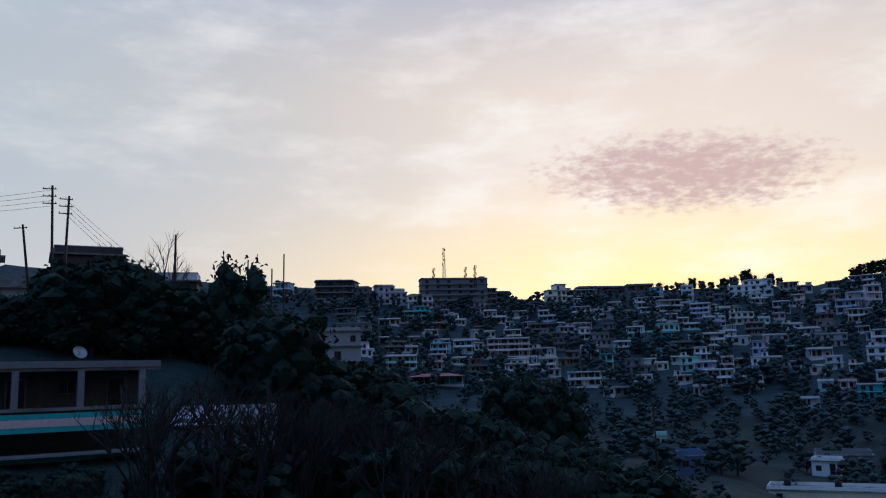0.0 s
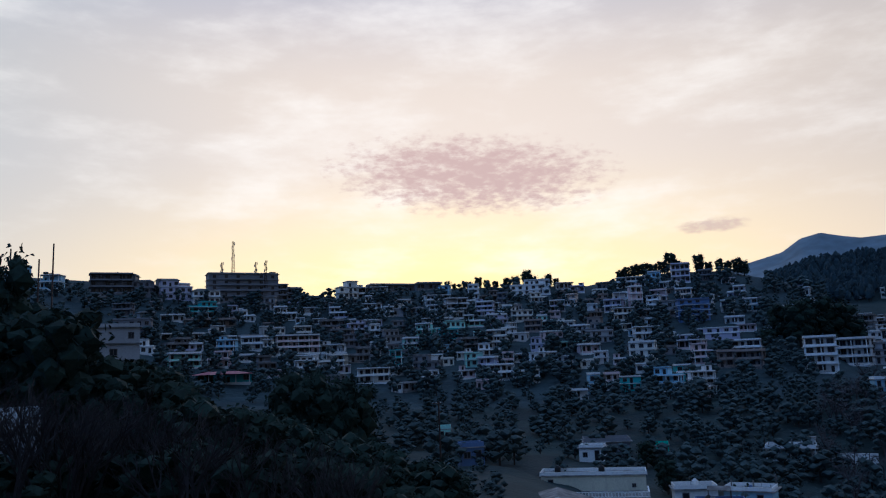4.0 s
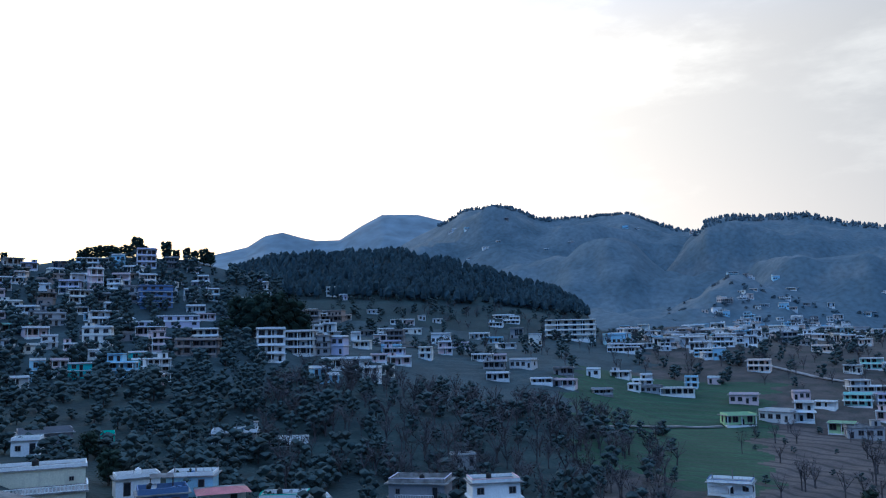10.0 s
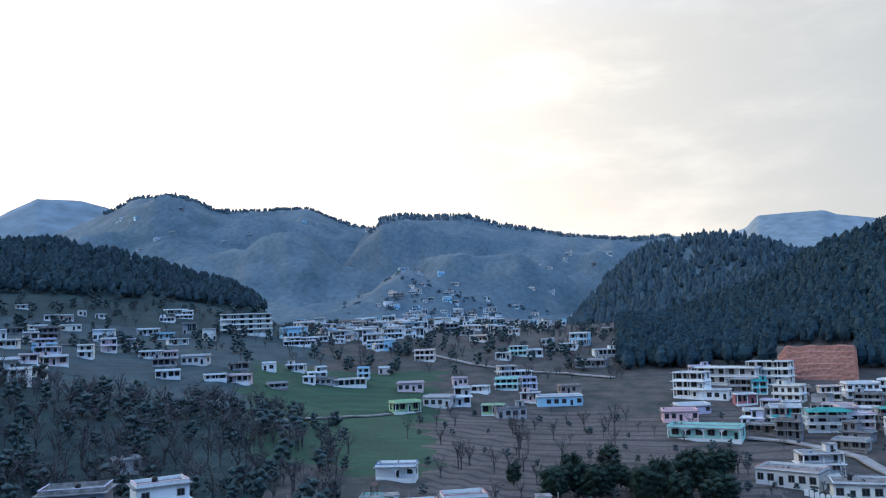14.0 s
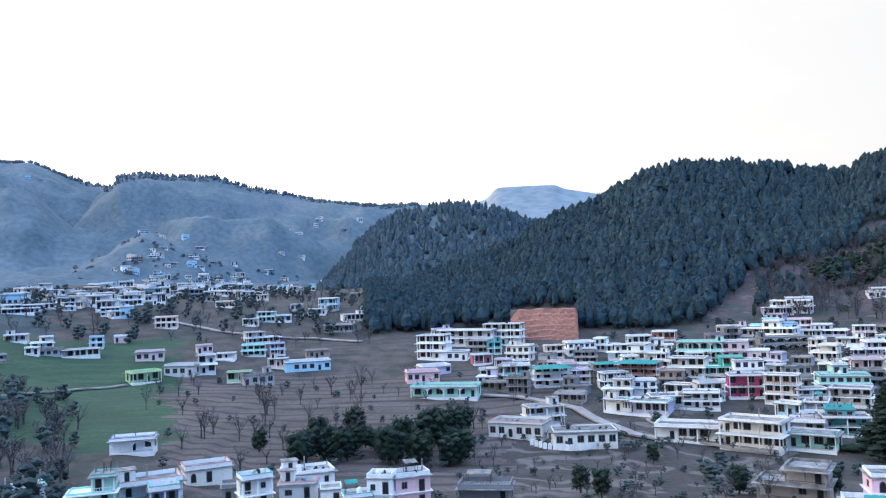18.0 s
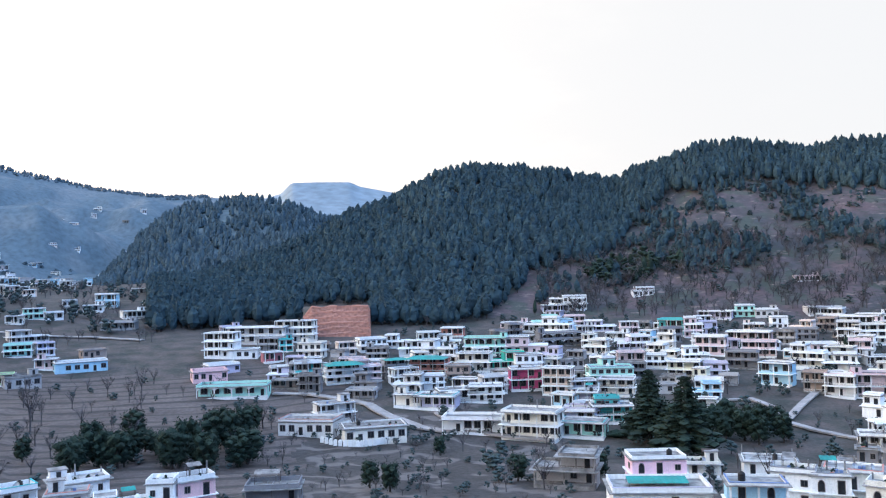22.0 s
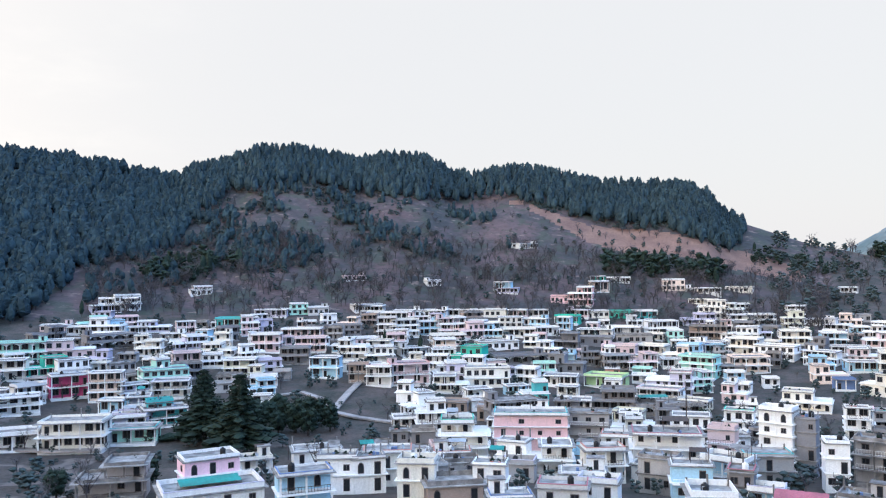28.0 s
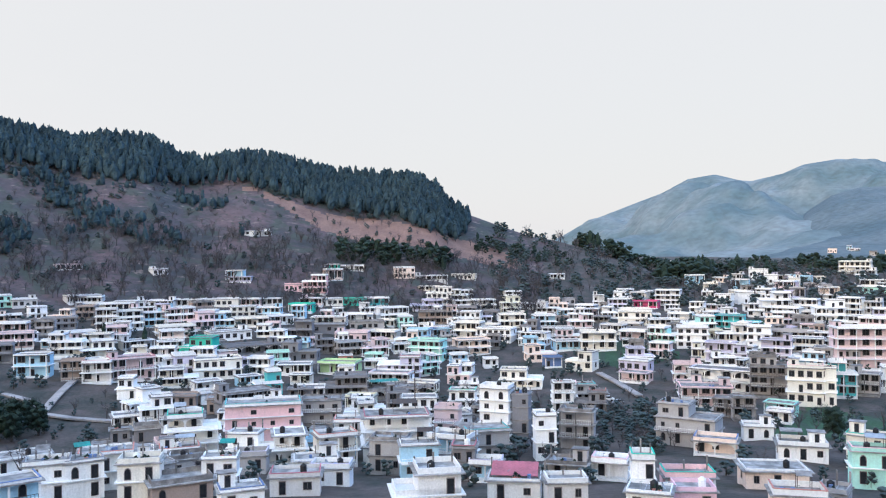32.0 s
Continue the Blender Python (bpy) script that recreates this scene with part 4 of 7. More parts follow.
def sprays(rnd, c, spread, n, size):
    """Leaf sprays, each a small bent leaf shape, scattered round a point."""
    out = []
    for _ in range(n):
        d = Vector((rnd.gauss(0, 1), rnd.gauss(0, 1), rnd.gauss(0, 0.9)))
        p = Vector(c) + d * (spread * rnd.uniform(0.55, 1.0) / max(d.length, 0.3))
        a = Vector((rnd.gauss(0, 1), rnd.gauss(0, 1), rnd.gauss(0, 0.6))).normalized() * size * rnd.uniform(0.7, 1.4)
        b = a.orthogonal().normalized() * size * rnd.uniform(0.35, 0.6)
        up = Vector((0, 0, size * 0.25))
        out.append(([tuple(p - a), tuple(p + b + up), tuple(p + a), tuple(p - b + up)], [(0, 1, 2), (0, 2, 3)]))
    return out


def round_tree(rnd, lumps=8):
    """A bushy evergreen: boughs of leaf from near the ground up round a short stem, ragged at the rim."""
    pieces = [tube((0, 0, -0.08), (0, 0, 0.4), 0.03, 0.018, 4)]
    crown = []
    for i in range(lumps):
        a, z = i * 2.4 + rnd.uniform(-0.4, 0.4), 0.08 + 0.78 * (i + 0.5) / lumps
        reach = 0.24 * math.sqrt(max(0.05, 1 - ((z - 0.36) / 0.6) ** 2)) * rnd.uniform(0.5, 1.2)
        c = (reach * math.cos(a), reach * math.sin(a), z)
        crown.append(clump(c, rnd.uniform(0.13, 0.18), rnd, 1.0))
        crown += sprays(rnd, c, rnd.uniform(0.17, 0.24), 8, 0.055)
    return merged(pieces), merged(crown)


def twiggy(rnd, twigs=64):
    """A leafless winter tree: a few limbs in a haze of fine twigs."""
    pieces, crown = [tube((0, 0, -0.05), (0.02, 0.01, 0.42), 0.026, 0.014, 4)], []
    limbs = []
    for i in range(6):
        a = i * 1.1 + rnd.uniform(-0.4, 0.4)
        tip = Vector((0.3 * math.cos(a) * rnd.uniform(0.5, 1), 0.3 * math.sin(a) * rnd.uniform(0.5, 1), rnd.uniform(0.55, 0.95)))
        limbs.append((Vector((0, 0, rnd.uniform(0.15, 0.4))), tip))
        pieces.append(tube(*limbs[-1], 0.012, 0.004, 3))
    for i in range(twigs):
        p, q = limbs[i % 6]
        c = p.lerp(q, rnd.uniform(0.35, 1.0))
        d = Vector((rnd.gauss(0, 1), rnd.gauss(0, 1), rnd.gauss(0.5, 0.7))).normalized() * rnd.uniform(0.1, 0.24)
        o = d.orthogonal().normalized() * 0.009
        crown.append(([tuple(c - o), tuple(c + o), tuple(c + d)], [(0, 1, 2)]))
    return merged(pieces), merged(crown)


def bare_tree(rnd, fine=3):
    """A leafless tree one metre tall, forking sticks."""
    pieces = []

    def grow(p, way, length, r, depth):
        q = p + way * length
        pieces.append(tube(p, q, r, r * 0.6, 3))
        if depth:
            for _ in range(rnd.choice((2, 3, 3))):
                w = (way + Vector((rnd.uniform(-0.75, 0.75), rnd.uniform(-0.75, 0.75), rnd.uniform(-0.1, 0.5)))).normalized()
                grow(p.lerp(q, rnd.uniform(0.55, 1.0)), w, length * rnd.uniform(0.55, 0.8), r * 0.55, depth - 1)

    for _ in range(2):
        grow(Vector((rnd.uniform(-0.04, 0.04), rnd.uniform(-0.04, 0.04), -0.05)), Vector((rnd.uniform(-0.25, 0.25), rnd.uniform(-0.25, 0.25), 1)).normalized(), 0.36, 0.018, fine)
    return merged(pieces), ([], [])


def strew(name, kinds, spots, mats, label, category="trees"):
    """Many trees as one mass: (x, y, z, height, width) each, kinds in turn."""
    tv, tf, ti = [], [], []
    count = 0
    packed = []
    for wood, crown in kinds:
        v = np.array(wood[0] + crown[0], float)
        k = len(wood[0])
        f = list(wood[1]) + [tuple(i + k for i in q) for q in crown[1]]
        packed.append((v, f, [0] * len(wood[1]) + [1] * len(crown[1])))
    rnd = random.Random(len(spots))
    for x, y, z, h, wd in spots:
        v, f, idx = packed[rnd.randrange(len(packed))]
        a = rnd.uniform(0, 6.283)
        c, s = math.cos(a), math.sin(a)
        q = np.empty_like(v)
        q[:, 0], q[:, 1], q[:, 2] = x + wd * h * (v[:, 0] * c - v[:, 1] * s), y + wd * h * (v[:, 0] * s + v[:, 1] * c), z + h * v[:, 2]
        tv.append(q)
        tf += [tuple(i + count for i in g) for g in f]
        ti += idx
        count += len(v)
    me = mesh_of(name, np.concatenate(tv).tolist(), tf, mats, ti)
    return tagged(new(name, me), label, category, kind="stuff")


def far_houses():
    me = mesh_of("far_houses", np.concatenate(FAR["v"]).tolist(), FAR["f"], FAR["mats"], FAR["m"])
    tagged(new("far_houses", me), "far flat-roofed white and painted houses over the slopes", "houses", kind="stuff")


def hamlet(seed, n, az0, az1, r0, r1, on=None):
    """Small far houses strewn over a slope."""
    rnd = random.Random(seed)
    for _ in range(n):
        a, q = rnd.uniform(az0, az1), rnd.uniform(r0, r1)
        house(a, q, rnd.uniform(7, 14), rnd.choice((3.6, 4.0, 6.6, 7.0)), rnd.choice((1, 1, 2)), rnd.choice(("white", "white", "white", "cream", "grey", "sky", "peach")), None, "", "", EYE + float(height(a, q)) - on_hill(on, a, q) if on else 0.0, True)


def infill(seed, n, az0, az1, r0, r1):
    """Small houses squeezed in wherever the rows of the town leave room."""
    rnd = random.Random(seed)
    for _ in range(40 * n):
        if n == 0:
            return
        a, r, w = rnd.uniform(az0, az1), math.sqrt(rnd.uniform(r0 * r0, r1 * r1)), rnd.uniform(8, 15)
        p = spot(a, r)
        if any((p.x - x) ** 2 + (p.y - y) ** 2 < (0.52 * (w + v) + 1) ** 2 for x, y, v in PLACED):
            continue
        k = rnd.choice((1, 1, 2, 2, 2))
        house(a, r, w, 2.8 * k + 0.7, k, rnd.choice(("white", "white", "white", "cream", "cream", "rose", "lilac", "grey", "slate", "pale", "peach", "mint", "sky", "brown")), None, mass=True)
        n -= 1


TREE_CACHE = {}


def tree(kind, heading, away, tall, wide, label, category="tree", group="", sink=0.0):
    """One tree as a thing: trunk and crown."""
    p = spot(heading, away)
    key = (kind, int(heading * 10) % 3)
    if key not in TREE_CACHE:
        wood, crown = KINDS[kind](random.Random(key[1] + 40))
        leaf = M_TWIG if kind in ("bare", "twiggy") else M_LEAF
        TREE_CACHE[key] = (mesh_of("trunk", *wood, [M_TWIG if kind in ("bare", "twiggy") else M_BARK]), mesh_of("crown", *crown, [leaf]) if crown[0] else None)
    base = new("tree")
    base.matrix_basis = Matrix.LocRotScale((p.x, p.y, p.z - sink), Euler((0, 0, heading)), (wide * tall, wide * tall, tall))
    tagged(base, label, category, group)
    child("trunk", TREE_CACHE[key][0], base)
    if TREE_CACHE[key][1]:
        child("crown", TREE_CACHE[key][1], base)
    return base


def deodar(rnd):
    """A tall cedar: drooping flat tiers of branches round a straight trunk, gaps between them."""
    pieces, crown = [tube((0, 0, -0.05), (0, 0, 0.97), 0.028, 0.004, 6)], []
    for i in range(15):
        z = 0.12 + 0.84 * i / 14
        reach = 0.42 * (1 - 0.85 * i / 14)
        for k in range(7):
            a = i * 0.9 + k * 0.898 + rnd.uniform(-0.25, 0.25)
            rr = reach * rnd.uniform(0.65, 1.15)
            tip = (rr * math.cos(a), rr * math.sin(a), z - 0.12 * rr)
            pieces.append(tube((0, 0, z), tip, 0.006, 0.002, 3))
            for s_ in (0.45, 0.75, 1.0):
                crown.append(clump((tip[0] * s_, tip[1] * s_, z - 0.12 * rr * s_ - rnd.uniform(0, 0.012)), rr * rnd.uniform(0.22, 0.34), rnd, 0.45))
                crown += sprays(rnd, (tip[0] * s_, tip[1] * s_, z - 0.12 * rr * s_), rr * 0.36, 9, 0.022)
    return merged(pieces), merged(crown)


def leafy(rnd, count=60):
    """A dense evergreen near by: boughs under a crown of small leaf sprays."""
    pieces = [tube((0, 0, -0.06), (0.02, 0, 0.45), 0.04, 0.025, 6)]
    crown = []
    for i in range(18):
        a, z = i * 2.4, 0.14 + 0.66 * (i + 0.5) / 18
        reach = rnd.uniform(0.16, 0.27) * math.sqrt(max(0.1, 1 - ((z - 0.5) / 0.5) ** 2))
        tip = Vector((reach * math.cos(a), reach * math.sin(a), z))
        pieces.append(tube((0, 0, 0.15), tip, 0.014, 0.004, 3))
        crown.append(clump(tip, rnd.uniform(0.12, 0.16), rnd, 0.95))
        crown += sprays(rnd, tip, rnd.uniform(0.15, 0.22), count, 0.028 * math.sqrt(70 / count))
    return merged(pieces), merged(crown)


KINDS = {"round": round_tree, "bare": lambda rnd: bare_tree(rnd, 4), "pine": pine, "deodar": deodar, "leafy": leafy, "twiggy": twiggy}


def sown(seed, n, az0, az1, r0, r1, low, high, wide=1.0, keep=None):
    """Tree places sown evenly over a sector of the ground; keep(az, r, slope angle) thins them."""
    rnd = random.Random(seed)
    out = []
    while len(out) < n:
        az, r = rnd.uniform(az0, az1), math.sqrt(rnd.uniform(r0 * r0, r1 * r1))
        z = float(height(az, r))
        n -= 0.0005
        if keep and not keep(az, r, math.degrees(math.atan2(z, r)), rnd):
            n -= 0.02
            continue
        out.append((r * math.sin(radians(az)), r * math.cos(radians(az)), EYE + z - 0.2, rnd.uniform(low, high), wide * rnd.uniform(0.8, 1.25)))
    return out

# ---- the houses of the town: heading, distance, width, height, storeys, paint, skew ----
house(-4.09, 476, 40.2, 16.7, 5, "slate")
house(-1.63, 481, 9.1, 10.2, 3, "slate")
house(-0.69, 485, 9.2, 7.1, 2, "slate")
house(-9.43, 488, 19.6, 7.9, 2, "slate")
house(-11.06, 476, 16.8, 11.4, 3, "slate")
house(-8.44, 475, 17.5, 11.4, 3, "lilac")
house(-6.38, 474, 14.3, 7.9, 2, "white")
house(-6.74, 442, 16.0, 8.7, 3, "teal")
house(-8.72, 430, 12.2, 3.6, 1, "white")
house(-6.25, 423, 25.4, 4.4, 1, "brown")
house(-5.76, 401, 6.9, 6.9, 2, "white")
house(-7.83, 396, 23.5, 3.9, 1, "white")
house(-8.27, 381, 11.6, 5.3, 2, "grey")
house(-9.77, 451, 7.0, 4.2, 1, "grey")
house(-10.49, 416, 11.3, 6.8, 2, "grey")
house(-4.20, 449, 4.7, 3.3, 1, "white")
house(-2.64, 461, 10.8, 7.1, 2, "grey")
house(-1.34, 439, 12.8, 7.4, 2, "white")
house(0.10, 452, 13.1, 4.4, 1, "white")
house(-2.50, 410, 6.3, 4.4, 1, "pale")
house(-2.33, 373, 8.2, 7.9, 2, "cream")
house(-0.47, 378, 20.5, 8.5, 3, "rose")
house(1.65, 380, 11.4, 4.4, 1, "white")
house(-0.58, 359, 15.1, 4.2, 1, "white")
house(1.45, 356, 15.3, 5.6, 2, "cream")
house(-5.54, 333, 22.4, 4.4, 1, "teal", None, "red")
house(1.18, 472, 4.1, 4.1, 1, "grey")
house(2.11, 463, 7.3, 6.0, 2, "grey")
house(3.02, 477, 11.9, 14.0, 4, "cream")
house(4.71, 481, 18.7, 7.9, 2, "white")
house(6.15, 500, 30.0, 4.4, 1, "slate")
house(8.70, 500, 16.5, 4.4, 1, "slate")
house(9.29, 463, 15.2, 6.2, 2, "white")
house(9.18, 442, 9.6, 5.9, 2, "white")
house(10.60, 442, 12.9, 9.2, 3, "pale")
house(11.72, 474, 6.9, 8.6, 3, "white")
house(12.40, 438, 10.3, 7.8, 3, "lilac")
house(14.82, 436, 3.9, 6.0, 2, "grey")
house(15.69, 479, 23.9, 9.3, 3, "white")
house(16.30, 463, 10.6, 5.8, 2, "cream")
house(18.07, 492, 10.9, 4.4, 1, "pale")
house(7.03, 443, 16.8, 4.4, 1, "grey")
house(5.81, 443, 5.6, 5.6, 2, "white")
house(10.62, 433, 6.9, 4.4, 1, "white")
house(10.07, 404, 16.0, 7.6, 2, "mint")
house(9.49, 396, 15.7, 5.3, 2, "teal")
house(6.19, 394, 10.8, 6.4, 2, "grey")
house(7.60, 382, 10.4, 5.6, 2, "mint")
house(6.11, 357, 6.0, 7.0, 2, "teal")
house(8.91, 361, 6.8, 3.5, 1, "white")
house(8.40, 331, 9.2, 5.3, 2, "white")
house(10.95, 364, 8.1, 3.3, 1, "white")
house(9.78, 356, 5.4, 3.2, 1, "cream")
house(13.38, 421, 10.5, 5.3, 2, "lilac")
house(14.08, 404, 8.9, 5.6, 2, "white")
house(13.17, 380, 10.0, 8.4, 3, "cream")
house(14.55, 390, 9.7, 4.0, 1, "pale")
house(15.06, 357, 11.6, 3.5, 1, "white")
house(16.65, 355, 8.3, 4.2, 1, "white")
house(14.68, 324, 6.3, 5.3, 2, "white")
house(15.56, 325, 5.6, 5.3, 2, "white")
house(6.14, 319, 4.7, 3.6, 1, "white")
house(7.11, 320, 6.7, 3.6, 1, "grey")
house(18.44, 294, 8.5, 3.5, 1, "white")
house(19.70, 305, 4.6, 7.0, 2, "sky")
house(19.60, 364, 9.6, 4.3, 1, "rose")
house(20.22, 380, 12.9, 5.8, 2, "grey")
house(19.07, 342, 7.6, 3.5, 1, "cream")
house(20.23, 347, 6.5, 5.3, 2, "pale")
house(20.91, 308, 6.0, 6.0, 2, "rose")
house(22.11, 305, 7.6, 5.3, 2, "teal")
house(21.62, 333, 7.6, 5.3, 2, "rose")
house(22.93, 341, 10.9, 9.0, 3, "cream")
house(23.90, 375, 17.8, 6.5, 2, "white")
house(23.85, 397, 6.6, 4.1, 1, "white")
house(27.29, 372, 26.4, 5.3, 2, "lilac")
house(26.03, 358, 11.5, 4.3, 1, "rose")
house(27.06, 336, 9.9, 8.5, 3, "rose")
house(28.28, 331, 6.3, 6.5, 2, "brown")
house(29.57, 331, 10.8, 6.6, 2, "brown")
house(24.36, 300, 9.8, 8.8, 3, "sky")
house(26.23, 316, 13.3, 5.8, 2, "teal")
house(26.81, 293, 8.6, 7.8, 3, "white")
house(26.00, 283, 10.7, 4.0, 1, "rose")
house(26.56, 402, 15.2, 10.7, 4, "blue")
house(27.36, 433, 6.7, 4.4, 1, "white")
house(28.65, 416, 6.8, 6.2, 2, "white")
house(25.20, 425, 12.5, 4.4, 1, "grey")
house(23.86, 426, 6.8, 7.8, 3, "white")
house(22.90, 435, 7.0, 10.9, 3, "rose")
house(21.75, 439, 6.7, 7.9, 2, "pale")
house(22.56, 478, 17.3, 6.0, 2, "white")
house(24.11, 476, 7.6, 7.9, 2, "sky")
house(25.88, 476, 10.7, 11.1, 3, "lilac")
house(20.22, 453, 13.2, 5.7, 2, "brown")
house(20.68, 483, 9.4, 4.4, 1, "brown")
house(18.92, 483, 9.0, 4.4, 1, "lilac")
house(19.88, 412, 7.4, 4.4, 1, "brown")
house(31.98, 820, 24.1, 7.9, 2, "cream")
house(18.24, 471, 13.4, 4.4, 1, "brown")
house(23.03, 328, 7.3, 3.9, 1, "white")
house(34.00, 323, 11.2, 13.1, 4, "white")
house(35.72, 352, 12.4, 10.6, 3, "pale")
house(36.92, 355, 12.8, 8.6, 3, "grey")
house(38.22, 356, 9.3, 7.9, 2, "lilac")
house(35.41, 416, 8.8, 4.4, 1, "grey")
house(36.48, 536, 12.6, 7.9, 2, "grey")
house(37.92, 539, 15.6, 7.9, 2, "brown")
house(38.47, 637, 19.4, 7.1, 2, "cream")
house(39.12, 311, 19.3, 4.4, 1, "white")
house(37.67, 280, 9.6, 5.3, 2, "sky")
house(40.64, 288, 6.1, 5.3, 2, "white")
house(41.74, 310, 3.8, 4.3, 1, "cream")
house(36.82, 504, 21.5, 4.1, 1, "white")
house(33.64, 402, 13.0, 6.2, 2, "pale")
house(35.11, 435, 14.2, 6.6, 2, "pink")
house(32.58, 381, 8.3, 5.3, 2, "grey")
house(42.22, 376, 10.1, 3.5, 1, "lilac")
house(42.80, 347, 9.8, 3.8, 1, "rose")
house(41.28, 344, 7.0, 3.5, 1, "rose")
house(44.44, 381, 6.5, 5.7, 2, "cream")
house(40.86, 567, 8.7, 3.3, 1, "white")
house(42.49, 537, 8.5, 3.9, 1, "white")
house(43.39, 541, 8.6, 3.9, 1, "rose")
house(44.32, 561, 5.2, 4.0, 1, "pale")
house(45.30, 558, 6.4, 3.2, 1, "pale")
house(41.35, 426, 7.4, 4.4, 1, "rose")
house(37.07, 409, 7.3, 4.0, 1, "brown")
house(39.70, 430, 5.7, 4.4, 1, "white")
house(38.86, 619, 6.9, 4.4, 1, "lilac")
house(35.91, 716, 9.7, 4.4, 1, "lilac")
house(33.35, 473, 5.8, 4.4, 1, "pale")
house(36.88, 645, 10.2, 4.4, 1, "white")
house(50.46, 581, 12.7, 5.8, 2, "white")
house(49.39, 564, 10.4, 3.6, 1, "white")
house(54.52, 527, 32.7, 13.2, 4, "cream")
house(51.05, 382, 11.9, 4.3, 1, "pale")
house(49.19, 377, 10.7, 4.0, 1, "grey")
house(52.48, 344, 9.7, 2.9, 1, "white")
house(53.85, 345, 10.1, 3.4, 1, "rose")
house(55.93, 385, 6.4, 3.8, 1, "white")
house(53.95, 373, 9.7, 3.9, 1, "grey")
house(58.14, 492, 21.1, 3.7, 1, "lilac")
house(57.69, 396, 9.6, 3.3, 1, "pale")
house(59.24, 388, 9.4, 5.3, 2, "white")
house(58.59, 371, 5.7, 3.4, 1, "white")
house(61.43, 376, 15.6, 3.9, 1, "cream")
house(59.76, 375, 10.9, 3.1, 1, "grey")
house(62.32, 396, 6.3, 5.5, 2, "sky")
house(56.61, 348, 8.7, 2.8, 1, "grey")
house(63.76, 408, 6.2, 3.4, 1, "rose")
house(66.55, 442, 11.3, 6.1, 2, "peach")
house(65.54, 367, 12.5, 4.3, 1, "rose")
house(65.37, 331, 12.2, 4.4, 1, "lime")
house(67.32, 340, 13.0, 4.4, 1, "pale")
house(68.66, 342, 13.4, 7.9, 2, "white")
house(71.15, 329, 9.9, 4.4, 1, "lime")
house(72.48, 323, 12.3, 4.4, 1, "grey")
house(72.17, 379, 11.4, 5.3, 2, "mint")
house(73.78, 382, 7.6, 5.7, 2, "lilac")
house(72.90, 413, 17.1, 6.1, 2, "pale")
house(73.67, 354, 8.5, 4.4, 1, "rose")
house(75.80, 347, 19.5, 4.4, 1, "sky")
house(76.58, 373, 10.4, 4.0, 1, "brown")
house(77.86, 437, 16.9, 4.4, 1, "grey")
house(79.09, 468, 13.2, 4.4, 1, "white")
house(77.19, 507, 11.9, 7.9, 2, "sky")
house(76.44, 491, 11.5, 4.4, 1, "white")
house(74.28, 470, 9.6, 4.3, 1, "white")
house(73.04, 471, 10.9, 6.0, 2, "mint")
house(71.98, 457, 9.0, 4.4, 1, "cream")
house(78.01, 830, 19.6, 4.4, 1, "white")
house(78.92, 1094, 14.2, 4.4, 1, "white")
house(79.52, 588, 16.1, 4.4, 1, "pale")
house(80.20, 500, 14.1, 4.4, 1, "white")
house(80.54, 645, 11.2, 4.4, 1, "lilac")
house(75.15, 492, 8.4, 7.0, 2, "pale")
house(69.02, 383, 7.5, 4.0, 1, "rose")
house(70.27, 369, 8.8, 3.4, 1, "white")
house(84.23, 358, 14.2, 11.0, 3, "white")
house(85.17, 413, 10.2, 4.4, 1, "lilac")
house(86.58, 386, 28.4, 7.9, 2, "pale")
house(89.21, 387, 18.9, 10.2, 3, "cream")
house(85.81, 355, 12.9, 4.3, 1, "white")
house(87.45, 367, 10.4, 6.4, 2, "grey")
house(88.71, 365, 6.8, 5.8, 2, "teal")
house(90.27, 350, 11.4, 6.8, 2, "cream")
house(87.91, 346, 8.9, 4.4, 1, "maroon")
house(89.18, 335, 7.4, 4.4, 1, "lilac")
house(84.62, 331, 13.4, 3.5, 1, "lilac")
house(83.69, 316, 13.4, 4.0, 1, "pink")
house(85.03, 285, 24.1, 4.4, 1, "mint", -12)
house(88.11, 308, 8.4, 6.0, 2, "lilac")
house(89.49, 307, 7.5, 7.1, 2, "grey")
house(90.17, 307, 11.1, 7.1, 2, "teal")
house(92.62, 302, 14.1, 7.8, 3, "white", None, "green")
house(94.26, 307, 11.4, 7.8, 3, "rose")
house(94.69, 362, 13.1, 5.8, 2, "white")
house(94.87, 345, 10.1, 5.3, 2, "grey")
house(96.23, 369, 11.1, 6.2, 2, "white")
house(97.10, 352, 9.1, 6.9, 2, "white")
house(96.24, 309, 9.3, 7.8, 3, "grey", None, "green")
house(98.32, 314, 15.7, 7.8, 3, "brick", None, "green")
house(96.92, 284, 10.4, 6.9, 2, "pale")
house(98.81, 290, 8.2, 5.3, 2, "white")
house(93.62, 276, 10.4, 3.5, 1, "grey")
house(92.15, 244, 11.5, 6.1, 2, "pale")
house(89.88, 229, 16.4, 4.4, 1, "pale")
house(94.70, 219, 17.7, 4.4, 1, "cream", 8)
house(98.56, 370, 10.9, 7.3, 2, "white")
house(100.11, 398, 11.8, 4.4, 1, "brick")
house(99.89, 371, 11.0, 6.1, 2, "white")
house(97.98, 353, 12.7, 7.0, 2, "white")
house(99.60, 348, 8.9, 4.4, 1, "white")
house(102.40, 354, 19.5, 7.9, 2, "mint")
house(105.24, 355, 18.5, 7.9, 2, "rose")
house(101.53, 324, 14.3, 7.5, 2, "cream")
house(103.84, 325, 15.7, 7.6, 2, "green")
house(105.47, 321, 11.0, 7.3, 2, "white")
house(105.35, 288, 12.8, 7.8, 2, "magenta")
house(107.28, 280, 10.7, 9.6, 3, "peach")
house(103.81, 300, 8.0, 3.3, 1, "brick")
